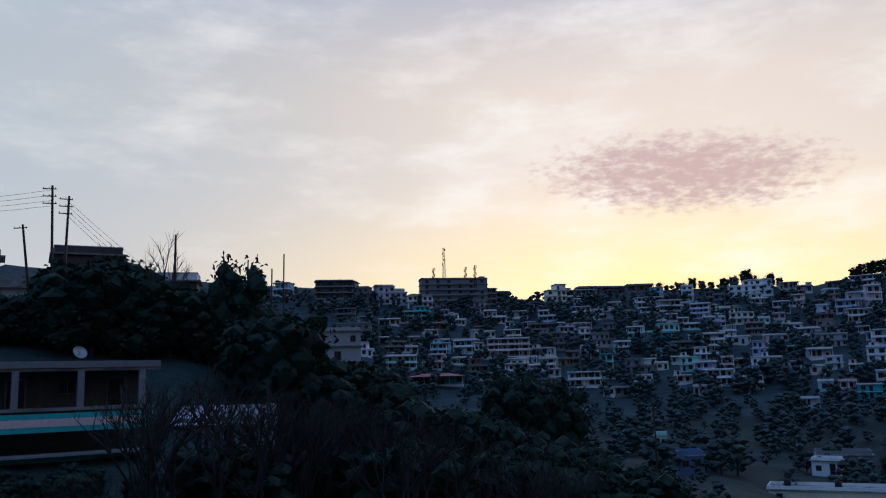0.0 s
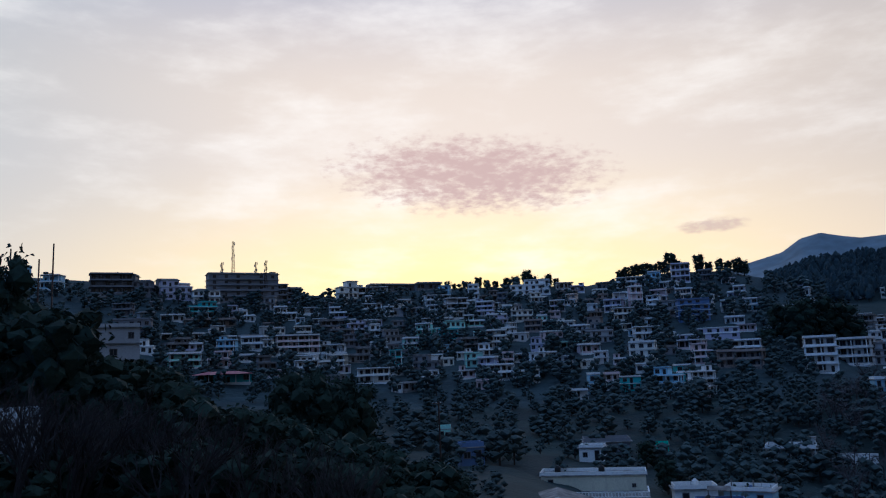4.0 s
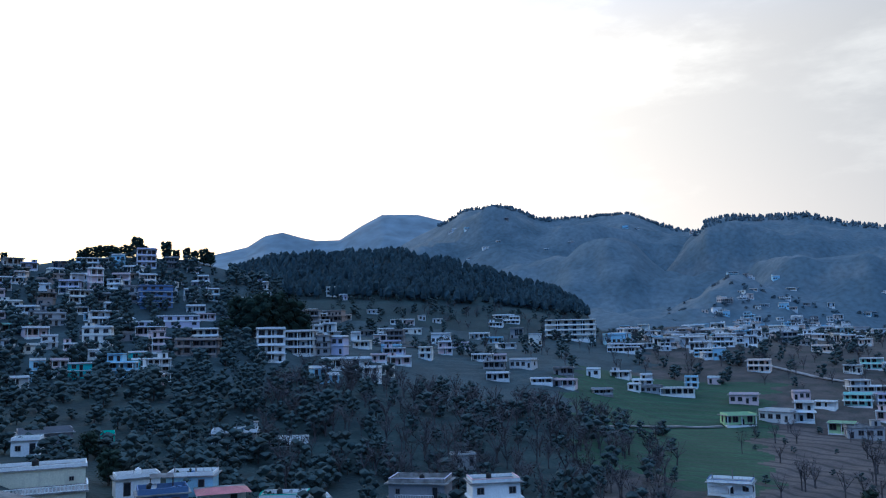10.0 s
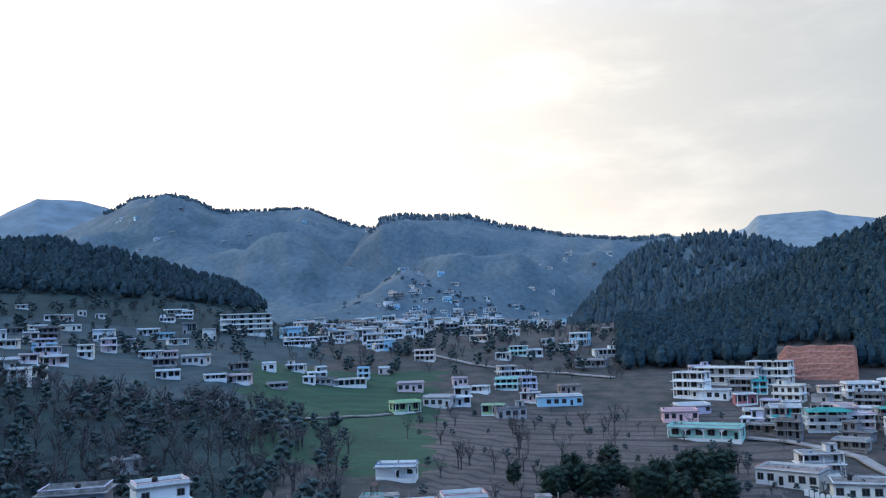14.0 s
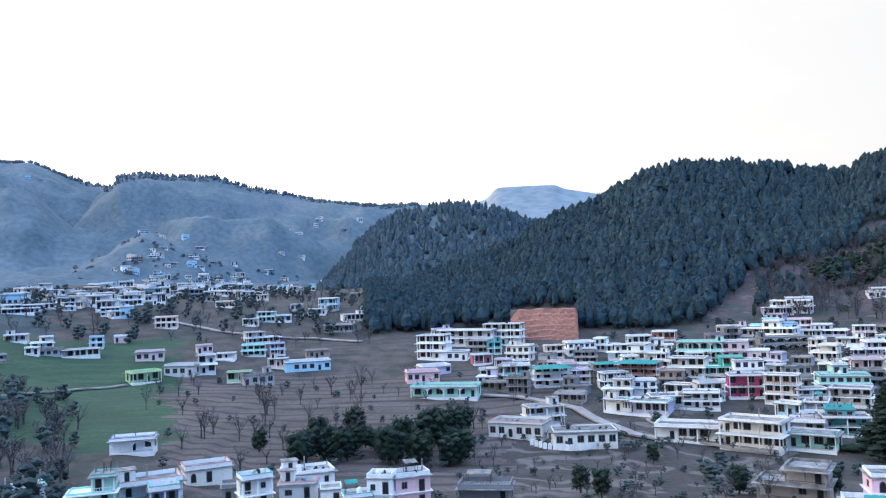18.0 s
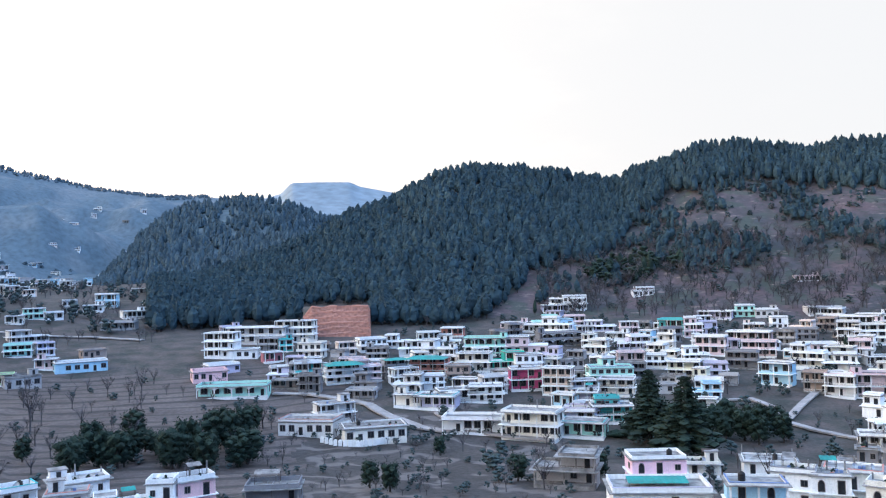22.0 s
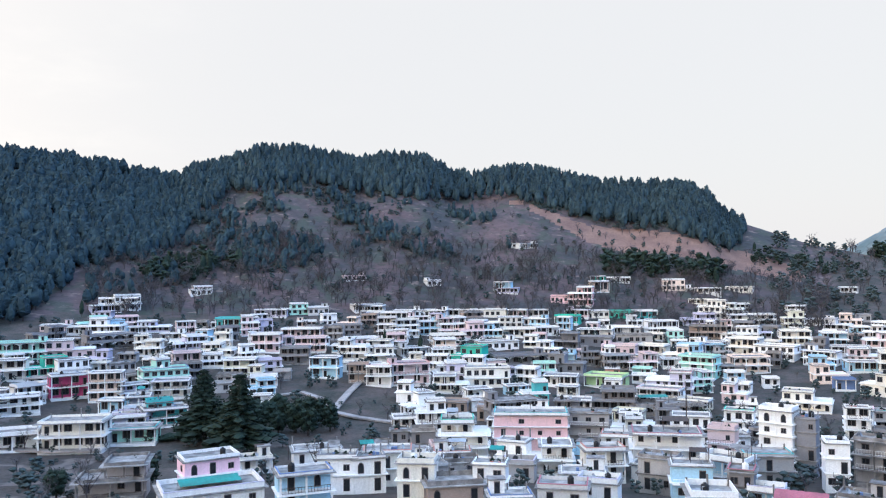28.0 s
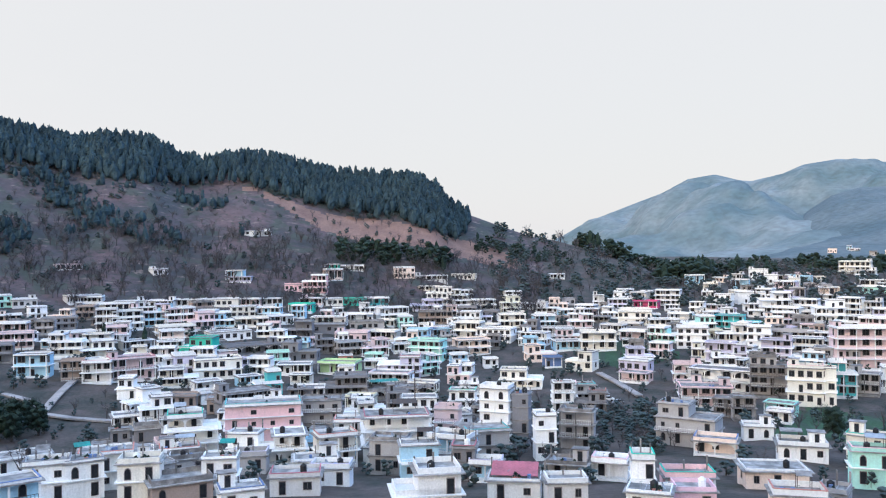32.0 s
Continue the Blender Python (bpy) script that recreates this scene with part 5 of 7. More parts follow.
house(100.83, 290, 9.7, 4.2, 1, "lilac")
house(96.78, 265, 9.0, 4.4, 1, "cream")
house(98.70, 262, 14.3, 4.4, 1, "lilac")
house(100.52, 271, 13.9, 4.4, 1, "white")
house(102.38, 271, 12.1, 5.5, 2, "white")
house(103.25, 293, 7.8, 2.8, 1, "white")
house(101.32, 227, 17.5, 4.4, 1, "white", -8)
house(105.21, 221, 16.3, 7.5, 2, "cream")
house(108.84, 224, 13.1, 4.4, 1, "mint")
house(107.41, 456, 15.7, 4.4, 1, "lilac")
house(108.70, 461, 13.6, 7.9, 2, "white")
house(107.25, 392, 14.9, 9.5, 3, "white")
house(108.58, 399, 13.8, 7.9, 2, "sky")
house(105.75, 406, 11.5, 4.1, 1, "white")
house(107.85, 372, 21.0, 6.3, 2, "slate")
house(110.22, 407, 15.8, 5.5, 2, "lilac")
house(109.84, 367, 11.5, 6.3, 2, "cream")
house(110.50, 297, 10.5, 9.9, 3, "mint")
house(108.38, 328, 10.4, 3.9, 1, "grey")
house(106.91, 327, 6.5, 4.4, 1, "cream")
house(107.60, 264, 8.2, 4.4, 1, "sky")
house(109.19, 281, 10.9, 5.3, 2, "lilac")
house(110.66, 250, 8.0, 6.4, 2, "teal")
house(108.60, 243, 11.3, 4.3, 1, "lilac")
house(112.64, 363, 14.7, 5.9, 2, "lilac")
house(115.08, 395, 14.3, 7.9, 2, "teal")
house(116.47, 391, 9.0, 9.5, 3, "rose")
house(117.78, 440, 17.7, 4.4, 1, "lilac")
house(119.46, 445, 15.1, 6.2, 2, "mint")
house(121.08, 444, 12.0, 4.4, 1, "pale")
house(113.44, 485, 11.1, 4.4, 1, "rose")
house(117.42, 352, 13.0, 7.9, 2, "rose")
house(118.79, 364, 8.6, 4.4, 1, "rose")
house(114.28, 348, 12.9, 5.3, 2, "cream")
house(114.50, 328, 14.4, 5.3, 2, "cream")
house(112.41, 320, 10.8, 7.9, 2, "rose")
house(115.72, 311, 12.6, 6.3, 2, "sand")
house(116.75, 305, 5.3, 5.3, 2, "sand")
house(119.81, 383, 19.4, 4.4, 1, "rose")
house(120.48, 350, 14.1, 6.4, 2, "rose")
house(122.97, 389, 14.3, 5.3, 2, "slate")
house(123.32, 335, 12.4, 8.5, 3, "cream")
house(125.27, 332, 12.3, 6.8, 2, "cream")
house(125.77, 385, 9.7, 9.7, 3, "pale")
house(127.07, 387, 14.3, 8.7, 3, "cream")
house(128.81, 394, 11.9, 7.2, 2, "sky")
house(124.56, 451, 16.9, 4.4, 1, "pale")
house(126.42, 433, 17.5, 4.4, 1, "cream")
house(128.74, 443, 17.7, 4.4, 1, "white")
house(129.96, 394, 9.2, 8.9, 3, "rose")
house(129.96, 372, 13.6, 3.7, 1, "rose")
house(129.72, 339, 10.3, 5.8, 2, "white")
house(127.81, 346, 12.9, 4.4, 1, "pale")
house(119.37, 329, 12.1, 6.7, 2, "slate")
house(121.32, 303, 11.2, 7.9, 2, "sky")
house(117.78, 314, 9.4, 5.3, 2, "lilac")
house(123.75, 296, 8.1, 7.1, 2, "brown")
house(125.13, 293, 9.9, 7.1, 2, "pale")
house(127.37, 296, 15.2, 7.9, 2, "rose")
house(129.87, 304, 7.1, 6.3, 2, "white")
house(111.05, 291, 15.8, 7.8, 3, "mint")
house(111.29, 282, 12.7, 5.8, 2, "cream")
house(111.06, 244, 12.8, 5.3, 2, "teal")
house(109.76, 264, 11.8, 5.3, 2, "lilac")
house(108.58, 240, 11.0, 4.2, 1, "lilac")
house(117.26, 280, 9.4, 5.7, 2, "sky")
house(117.14, 266, 6.5, 4.4, 1, "white")
house(128.17, 249, 10.3, 7.9, 2, "white")
house(126.90, 441, 12.1, 4.4, 1, "pale")
house(128.55, 444, 13.7, 4.4, 1, "white")
house(130.68, 447, 16.9, 4.4, 1, "white")
house(132.96, 448, 18.3, 4.4, 1, "cream")
house(134.81, 447, 11.8, 4.4, 1, "rose")
house(136.32, 449, 11.7, 4.4, 1, "pale")
house(133.98, 419, 18.8, 5.7, 2, "cream")
house(130.40, 394, 13.5, 9.2, 3, "rose")
house(131.77, 389, 12.1, 7.9, 2, "rose")
house(133.13, 394, 10.5, 6.8, 2, "sky")
house(135.00, 393, 16.2, 4.4, 1, "cream")
house(136.99, 401, 12.2, 4.4, 1, "white")
house(136.13, 370, 12.6, 5.8, 2, "cream")
house(133.60, 365, 19.1, 4.4, 1, "white")
house(130.12, 371, 16.8, 5.3, 2, "cream")
house(131.26, 337, 14.2, 7.9, 2, "green")
house(132.21, 343, 14.4, 4.4, 1, "slate")
house(135.17, 337, 23.6, 4.4, 1, "slate")
house(137.94, 369, 13.8, 7.9, 2, "slate")
house(138.11, 326, 14.5, 7.9, 2, "slate")
house(133.40, 329, 7.8, 4.4, 1, "rose")
house(130.22, 301, 12.1, 7.9, 2, "lilac")
house(132.74, 297, 16.8, 7.4, 2, "cream")
house(137.71, 300, 13.4, 4.4, 1, "white")
house(139.16, 475, 15.0, 11.0, 3, "pink")
house(137.76, 477, 10.7, 4.4, 1, "pink")
house(138.90, 454, 13.4, 4.4, 1, "rose")
house(140.41, 457, 12.8, 4.4, 1, "cream")
house(141.97, 461, 14.1, 4.4, 1, "green")
house(143.48, 464, 15.1, 4.4, 1, "teal")
house(138.15, 438, 13.2, 4.4, 1, "green")
house(140.07, 406, 17.9, 4.4, 1, "white")
house(139.96, 385, 18.3, 4.4, 1, "slate")
house(142.21, 422, 15.6, 4.4, 1, "white")
house(144.76, 430, 15.8, 7.8, 2, "white")
house(142.79, 401, 17.6, 4.4, 1, "grey")
house(141.67, 368, 15.4, 4.4, 1, "rose")
house(143.76, 376, 13.9, 4.2, 1, "cream")
house(145.53, 361, 10.8, 7.3, 2, "peach")
house(146.51, 387, 11.3, 4.4, 1, "blue")
house(148.01, 387, 10.2, 4.4, 1, "sky")
house(147.04, 459, 18.4, 6.1, 2, "lilac")
house(147.84, 471, 15.6, 10.5, 3, "cream")
house(149.12, 473, 10.8, 9.5, 3, "sand")
house(147.53, 426, 18.6, 7.1, 2, "brown")
house(149.50, 425, 18.6, 7.1, 2, "white")
house(149.69, 383, 14.1, 7.8, 2, "cream")
house(143.36, 341, 12.6, 7.0, 2, "rose")
house(145.47, 348, 11.1, 4.4, 1, "white")
house(146.70, 332, 14.6, 8.6, 3, "mint")
house(145.01, 297, 16.2, 8.6, 3, "lilac")
house(147.19, 305, 8.1, 7.8, 3, "mint")
house(140.61, 304, 15.6, 4.4, 1, "lime")
house(141.28, 324, 6.1, 3.7, 1, "brick")
house(141.79, 339, 12.6, 6.2, 2, "grey")
house(149.27, 320, 7.4, 5.3, 2, "sky")
house(148.88, 337, 12.4, 4.4, 1, "brown")
house(150.40, 463, 25.0, 6.1, 2, "white")
house(152.88, 455, 10.8, 9.8, 3, "sand")
house(150.89, 432, 9.9, 5.7, 2, "lilac")
house(152.95, 414, 13.8, 6.9, 2, "cream")
house(154.90, 412, 16.7, 6.4, 2, "sky")
house(156.06, 386, 15.7, 4.4, 1, "pale")
house(151.56, 374, 17.7, 6.3, 2, "white")
house(154.21, 363, 13.5, 6.1, 2, "white")
house(150.27, 344, 15.1, 6.8, 2, "peach")
house(154.97, 329, 12.2, 6.8, 2, "peach")
house(155.75, 316, 7.3, 4.3, 1, "blue")
house(157.44, 310, 11.2, 7.5, 2, "cream")
house(157.21, 351, 16.8, 4.4, 1, "sky")
house(157.71, 410, 12.4, 7.0, 2, "rose")
house(156.90, 481, 6.7, 4.4, 1, "grey")
house(158.84, 474, 7.0, 7.9, 2, "pale")
house(158.20, 445, 11.9, 4.4, 1, "rose")
house(158.84, 351, 15.7, 7.9, 2, "cream")
house(160.40, 496, 11.6, 6.7, 2, "white")
house(161.15, 485, 14.8, 7.9, 2, "pale")
house(161.90, 474, 14.5, 4.4, 1, "magenta")
house(161.33, 445, 16.8, 4.4, 1, "cream")
house(159.62, 393, 12.0, 4.4, 1, "pale")
house(161.23, 419, 17.3, 7.2, 2, "cream")
house(161.03, 375, 12.8, 4.4, 1, "rose")
house(161.10, 308, 11.7, 4.4, 1, "lilac")
house(163.38, 485, 15.0, 9.1, 3, "pale")
house(163.24, 852, 14.0, 4.4, 1, "white")
house(164.61, 846, 11.0, 4.4, 1, "grey")
house(165.55, 403, 15.5, 7.1, 2, "mint")
house(163.46, 411, 11.2, 4.4, 1, "pale")
house(163.08, 372, 15.5, 6.5, 2, "mint")
house(164.99, 359, 13.8, 8.9, 3, "white")
house(167.73, 411, 21.2, 6.4, 2, "teal")
house(166.43, 380, 6.4, 4.4, 1, "sand")
house(167.67, 373, 14.6, 7.9, 2, "cream")
house(169.14, 361, 10.2, 9.2, 3, "white")
house(166.91, 480, 9.8, 7.4, 2, "white")
house(167.94, 520, 9.9, 4.4, 1, "cream")
house(168.92, 463, 11.3, 4.4, 1, "white")
house(169.30, 483, 5.4, 7.9, 2, "white")
house(170.28, 453, 14.6, 11.4, 3, "white")
house(171.13, 487, 8.4, 7.9, 2, "lilac")
house(170.45, 433, 17.2, 6.8, 2, "white")
house(171.88, 462, 13.3, 6.7, 2, "white")
house(171.95, 436, 17.5, 4.4, 1, "cream")
house(170.64, 534, 13.2, 7.9, 2, "rose")
house(170.82, 612, 15.1, 4.4, 1, "lilac")
house(171.82, 631, 11.0, 4.4, 1, "rose")
house(172.39, 554, 11.8, 4.4, 1, "grey")
house(167.81, 625, 8.3, 4.4, 1, "pale")
house(172.11, 398, 7.0, 4.4, 1, "rose")
house(165.52, 336, 8.1, 4.4, 1, "sand")
house(166.68, 332, 11.7, 7.6, 2, "lilac")
house(168.44, 332, 11.8, 7.2, 2, "lilac")
house(170.16, 332, 12.0, 9.1, 3, "lilac")
house(170.93, 365, 20.1, 6.6, 2, "grey")
house(171.93, 351, 14.1, 6.5, 2, "cream")
house(172.75, 363, 11.9, 6.7, 2, "pale")
house(174.74, 636, 21.1, 11.3, 3, "cream")
house(175.92, 574, 17.5, 4.4, 1, "cream")
house(175.84, 535, 18.4, 4.4, 1, "mint")
house(173.44, 517, 9.1, 7.9, 2, "grey")
house(174.39, 450, 11.5, 9.1, 3, "cream")
house(175.42, 454, 13.4, 6.7, 2, "pale")
house(173.42, 428, 14.1, 11.2, 3, "white")
house(174.54, 413, 17.0, 6.1, 2, "pale")
house(175.81, 406, 14.0, 6.1, 2, "rose")
house(173.89, 390, 9.9, 4.4, 1, "cream")
house(175.87, 326, 26.2, 14.9, 4, "rose")
house(171.91, 324, 13.1, 6.0, 2, "sky")
house(173.71, 326, 15.9, 7.4, 2, "grey")
house(132.18, 277, 9.7, 4.3, 1, "white")
house(130.36, 262, 9.3, 3.5, 1, "brown")
house(133.17, 250, 11.4, 4.4, 1, "brown")
house(134.85, 243, 16.3, 7.1, 2, "slate")
house(136.08, 272, 9.3, 7.7, 2, "teal")
house(138.75, 267, 11.0, 3.7, 1, "white")
house(141.07, 268, 16.7, 7.1, 2, "slate")
house(142.14, 250, 9.4, 4.3, 1, "sand")
house(144.21, 281, 15.4, 5.8, 2, "white")
house(146.48, 277, 10.3, 3.7, 1, "cream")
house(145.07, 268, 23.3, 3.8, 1, "grey")
house(153.66, 246, 4.9, 5.3, 2, "white")
house(156.44, 244, 7.8, 7.9, 2, "white")
house(158.32, 258, 10.7, 5.6, 2, "grey")
house(164.77, 274, 8.6, 3.9, 1, "rose")
house(166.99, 238, 6.7, 5.3, 2, "slate")
house(166.66, 277, 20.1, 7.5, 2, "white")
house(169.96, 272, 14.0, 12.7, 4, "grey")
house(171.88, 263, 10.7, 11.4, 3, "cream")
house(173.11, 264, 5.7, 11.4, 3, "cream")
house(174.09, 276, 8.2, 10.9, 3, "teal")
house(175.24, 281, 9.1, 6.9, 2, "grey")
house(176.25, 288, 8.2, 7.9, 2, "white")
house(170.28, 242, 8.8, 3.9, 1, "mint")
house(-17.99, 472, 14.1, 11.4, 3, "sky")
house(-16.43, 473, 14.7, 7.9, 2, "sky")
house(-12.50, 473, 22.5, 11.4, 3, "slate")
house(-8.38, 481, 14.0, 7.9, 2, "rose")
house(-6.53, 471, 15.7, 7.9, 2, "white")
house(-12.12, 391, 28.6, 7.9, 2, "slate")
# the houses nearest below the eye
house(58.25, 165, 6.7, 3.5, 1, "white", 8)
house(61.86, 158, 8.7, 6.4, 2, "mint", -8)
house(65.49, 162, 12.2, 3.5, 1, "white", 6)
house(69.11, 176, 10.0, 3.5, 1, "cream", 10)
house(66.31, 157, 5.8, 3.5, 1, "blue", 5)
house(72.23, 154, 6.2, 6.4, 2, "white", 14)
house(75.72, 175, 11.3, 3.5, 1, "white", 10)
house(74.85, 164, 7.8, 3.5, 1, "pale", -6)
house(77.09, 157, 4.3, 3.5, 1, "white", 0)
house(78.94, 149, 5.6, 3.5, 1, "cream", 8)
house(80.38, 151, 5.1, 6.4, 2, "white", -14)
house(82.72, 153, 7.3, 6.4, 2, "pink", 16)
house(87.56, 156, 10.6, 3.5, 1, "slate", -8, style="verandah")
house(64.34, 203, 10.4, 3.5, 1, "white", -8, style="arcade")
house(70.71, 160, 5.1, 3.5, 1, "slate", 0)
house(113.97, 159, 10.8, 6.4, 2, "blush", 14, style="plain")
house(116.83, 180, 7.5, 3.5, 1, "cream", 8)
house(114.11, 136, 16.6, 3.5, 1, "white", 10, "shed_green")
house(120.16, 127, 8.8, 6.4, 2, "sky", 10)
house(120.94, 191, 11.8, 3.5, 1, "white", 6)
house(122.21, 144, 7.4, 6.4, 2, "white", -6)
house(124.44, 144, 6.4, 6.4, 2, "white", 8)
house(127.24, 180, 9.6, 3.5, 1, "white", 0)
house(127.64, 138, 7.0, 6.4, 2, "cream", -10)
house(129.91, 193, 8.4, 3.5, 1, "rose", 8)
house(107.56, 163, 13.2, 6.4, 2, "grey", -10, style="verandah")
house(126.03, 200, 8.4, 6.4, 2, "slate", 0, style="balcony")
house(128.23, 200, 6.4, 6.4, 2, "slate", 5)
house(130.81, 165, 7.9, 3.5, 1, "grey", 6)
house(132.73, 138, 6.1, 6.4, 2, "white", -8)
house(130.41, 134, 10.1, 3.5, 1, "brown", 10)
house(137.75, 133, 8.6, 3.5, 1, "pale", -4)
house(134.26, 122, 6.9, 3.5, 1, "white", 8)
house(140.13, 142, 7.4, 3.5, 1, "white", -10)
house(144.81, 174, 14.9, 9.2, 3, "white", 4)
house(148.23, 189, 6.3, 9.2, 3, "rose", -12)
house(135.66, 206, 19.1, 9.2, 3, "pink", 0)
house(136.71, 169, 11.6, 6.4, 2, "white", 2, style="arcade")
house(131.07, 190, 12.0, 9.2, 3, "cream", 0, style="arcade")
house(128.82, 226, 8.8, 9.2, 3, "white", 5)
house(139.61, 211, 11.0, 9.2, 3, "grey", -4, style="balcony")
house(151.56, 188, 7.6, 13.8, 5, "white", -18, style="plain")
house(153.36, 188, 4.3, 12.3, 4, "slate", -10)
house(155.18, 172, 4.7, 9.2, 3, "white", 10, style="balcony")
house(157.19, 179, 7.9, 9.2, 3, "grey", -10, style="verandah")
house(156.39, 238, 6.4, 9.2, 3, "white", 8)
house(158.25, 236, 9.4, 6.4, 2, "slate", 0, style="verandah")
house(153.44, 280, 15.0, 6.4, 2, "cream", -4, style="arcade")
house(144.03, 168, 10.5, 3.5, 1, "white", -14)
house(148.80, 148, 8.1, 6.4, 2, "slate", -6)
house(146.97, 111, 9.8, 6.4, 2, "white", 8)
house(150.90, 146, 6.5, 3.5, 1, "sky", -6)
house(152.89, 125, 8.7, 3.5, 1, "white", -4, "shed_red")
house(164.43, 194, 13.9, 9.2, 3, "grey", -14, style="balcony")
house(165.87, 251, 15.4, 6.4, 2, "rose", 6, style="verandah")
house(168.22, 234, 6.4, 6.4, 2, "grey", 10)
house(166.31, 180, 9.4, 3.5, 1, "peach", -6, style="arcade")
house(169.06, 206, 7.4, 3.5, 1, "white", 8)
house(170.26, 230, 6.8, 3.5, 1, "white", -10)
house(171.71, 181, 10.3, 3.5, 1, "white", 6)
house(175.33, 180, 8.1, 6.4, 2, "cream", -8)
house(175.72, 160, 7.6, 6.4, 2, "mint", 10)
house(161.72, 127, 3.7, 6.4, 2, "white", 6)
house(159.40, 146, 6.8, 3.5, 1, "white", -8)
house(164.77, 132, 8.3, 3.5, 1, "pink", 12)
house(165.13, 116, 5.8, 3.5, 1, "blush", 12, style="plain")
house(161.98, 111, 6.3, 3.5, 1, "white", -6)
house(170.17, 148, 11.2, 3.5, 1, "peach", 14, style="plain")
house(171.50, 119, 7.5, 3.5, 1, "peach", 10)
house(156.52, 144, 7.8, 3.5, 1, "grey", -8)
house(156.63, 121, 6.5, 3.5, 1, "pale", 10)
house(173.29, 127, 4.3, 3.5, 1, "grey", -10)
house(9.32, 212, 3.4, 3.5, 1, "mint", 0)
house(11.17, 159, 4.9, 3.5, 1, "blue", 12)
house(19.12, 190, 5.9, 3.5, 1, "white", -10)
house(20.23, 204, 11.7, 3.5, 1, "slate", 4)
house(23.77, 204, 3.2, 3.5, 1, "green", 0, style="plain")
house(31.60, 212, 11.7, 3.5, 1, "white", -4, style="verandah")
house(25.69, 147, 7.6, 3.5, 1, "white", 8)
house(28.82, 155, 8.9, 3.5, 1, "sky", -12)
house(30.89, 149, 8.5, 3.5, 1, "white", 6, "red")
house(27.22, 129, 7.7, 3.5, 1, "blue", 4)
house(34.78, 156, 9.4, 3.5, 1, "white", -8)
house(36.98, 159, 5.9, 3.5, 1, "pale", 8)
house(43.73, 163, 12.2, 6.4, 2, "slate", -14, style="balcony")
house(47.12, 212, 6.9, 3.5, 1, "grey", 10)
house(49.19, 157, 10.0, 9.2, 3, "white", 12, style="balcony")
# smaller houses and sheds squeezed between them
house(129.11, 421, 6.0, 6.6, 2, "lilac")
house(149.36, 248, 8.8, 6.6, 2, "white")
house(148.69, 448, 6.3, 6.6, 2, "rose")
house(149.87, 275, 7.1, 3.6, 1, "white")
house(151.00, 231, 9.8, 3.6, 1, "grey")
house(138.82, 356, 8.7, 3.6, 1, "rose")
house(127.26, 272, 9.8, 6.6, 2, "white")
house(148.50, 359, 8.3, 3.6, 1, "grey")
house(151.55, 356, 6.1, 6.6, 2, "slate")
house(126.89, 314, 8.8, 3.6, 1, "lilac")
house(150.94, 394, 7.5, 3.6, 1, "white")
house(134.73, 433, 7.4, 3.6, 1, "white")
house(146.77, 410, 6.8, 3.6, 1, "white")
house(141.29, 288, 6.3, 6.6, 2, "white")
house(140.78, 440, 6.3, 3.6, 1, "white")
house(126.38, 361, 9.1, 6.6, 2, "rose")
house(146.36, 232, 10.8, 6.6, 2, "white")
house(151.31, 447, 10.2, 3.6, 1, "slate")
house(130.78, 422, 6.4, 3.6, 1, "cream")
house(151.44, 319, 6.0, 3.6, 1, "white")
house(143.36, 315, 9.5, 3.6, 1, "white")
house(138.00, 421, 7.6, 6.6, 2, "sky")
house(127.33, 232, 10.6, 3.6, 1, "white")
house(127.98, 411, 11.0, 6.6, 2, "rose")
house(149.09, 291, 8.6, 6.6, 2, "rose")
house(139.95, 429, 7.1, 3.6, 1, "rose")
house(126.73, 400, 7.8, 3.6, 1, "white")
house(137.98, 346, 9.8, 3.6, 1, "sky")
house(134.24, 317, 6.4, 3.6, 1, "lilac")
house(129.16, 322, 9.7, 6.6, 2, "white")
house(132.39, 312, 9.9, 3.6, 1, "sky")
house(130.93, 233, 8.3, 3.6, 1, "cream")
house(125.93, 415, 9.5, 3.6, 1, "slate")
house(149.33, 307, 8.6, 3.6, 1, "white")
house(144.95, 244, 6.6, 6.6, 2, "slate")
house(138.17, 250, 8.0, 6.6, 2, "slate")
house(136.32, 387, 7.3, 3.6, 1, "rose")
house(132.55, 265, 10.1, 3.6, 1, "white")
house(138.17, 287, 7.8, 3.6, 1, "cream")
house(142.75, 230, 9.9, 6.6, 2, "white")
house(136.10, 231, 8.4, 6.6, 2, "white")
house(114.61, 365, 7.5, 6.6, 2, "cream")
house(105.04, 339, 7.4, 3.6, 1, "white")
house(105.25, 380, 8.2, 3.6, 1, "grey")
house(109.43, 305, 9.9, 3.6, 1, "grey")
house(116.92, 366, 7.7, 6.6, 2, "white")
house(102.33, 379, 10.7, 3.6, 1, "grey")
house(106.90, 309, 9.5, 3.6, 1, "rose")
house(108.54, 345, 7.7, 3.6, 1, "grey")
house(111.70, 341, 10.5, 3.6, 1, "white")
house(115.15, 380, 9.7, 6.6, 2, "slate")
house(103.41, 309, 8.8, 3.6, 1, "grey")
house(102.13, 339, 7.5, 6.6, 2, "white")
house(115.07, 287, 10.5, 3.6, 1, "grey")
house(118.55, 302, 6.8, 3.6, 1, "grey")
house(167.50, 435, 8.9, 6.6, 2, "white")
house(163.93, 385, 6.2, 6.6, 2, "grey")
house(161.03, 289, 10.9, 3.6, 1, "rose")
house(163.90, 451, 6.9, 3.6, 1, "white")
house(170.65, 419, 10.9, 6.6, 2, "rose")
house(176.60, 382, 8.6, 6.6, 2, "slate")
house(165.24, 456, 8.1, 6.6, 2, "white")
house(161.45, 388, 8.9, 3.6, 1, "slate")
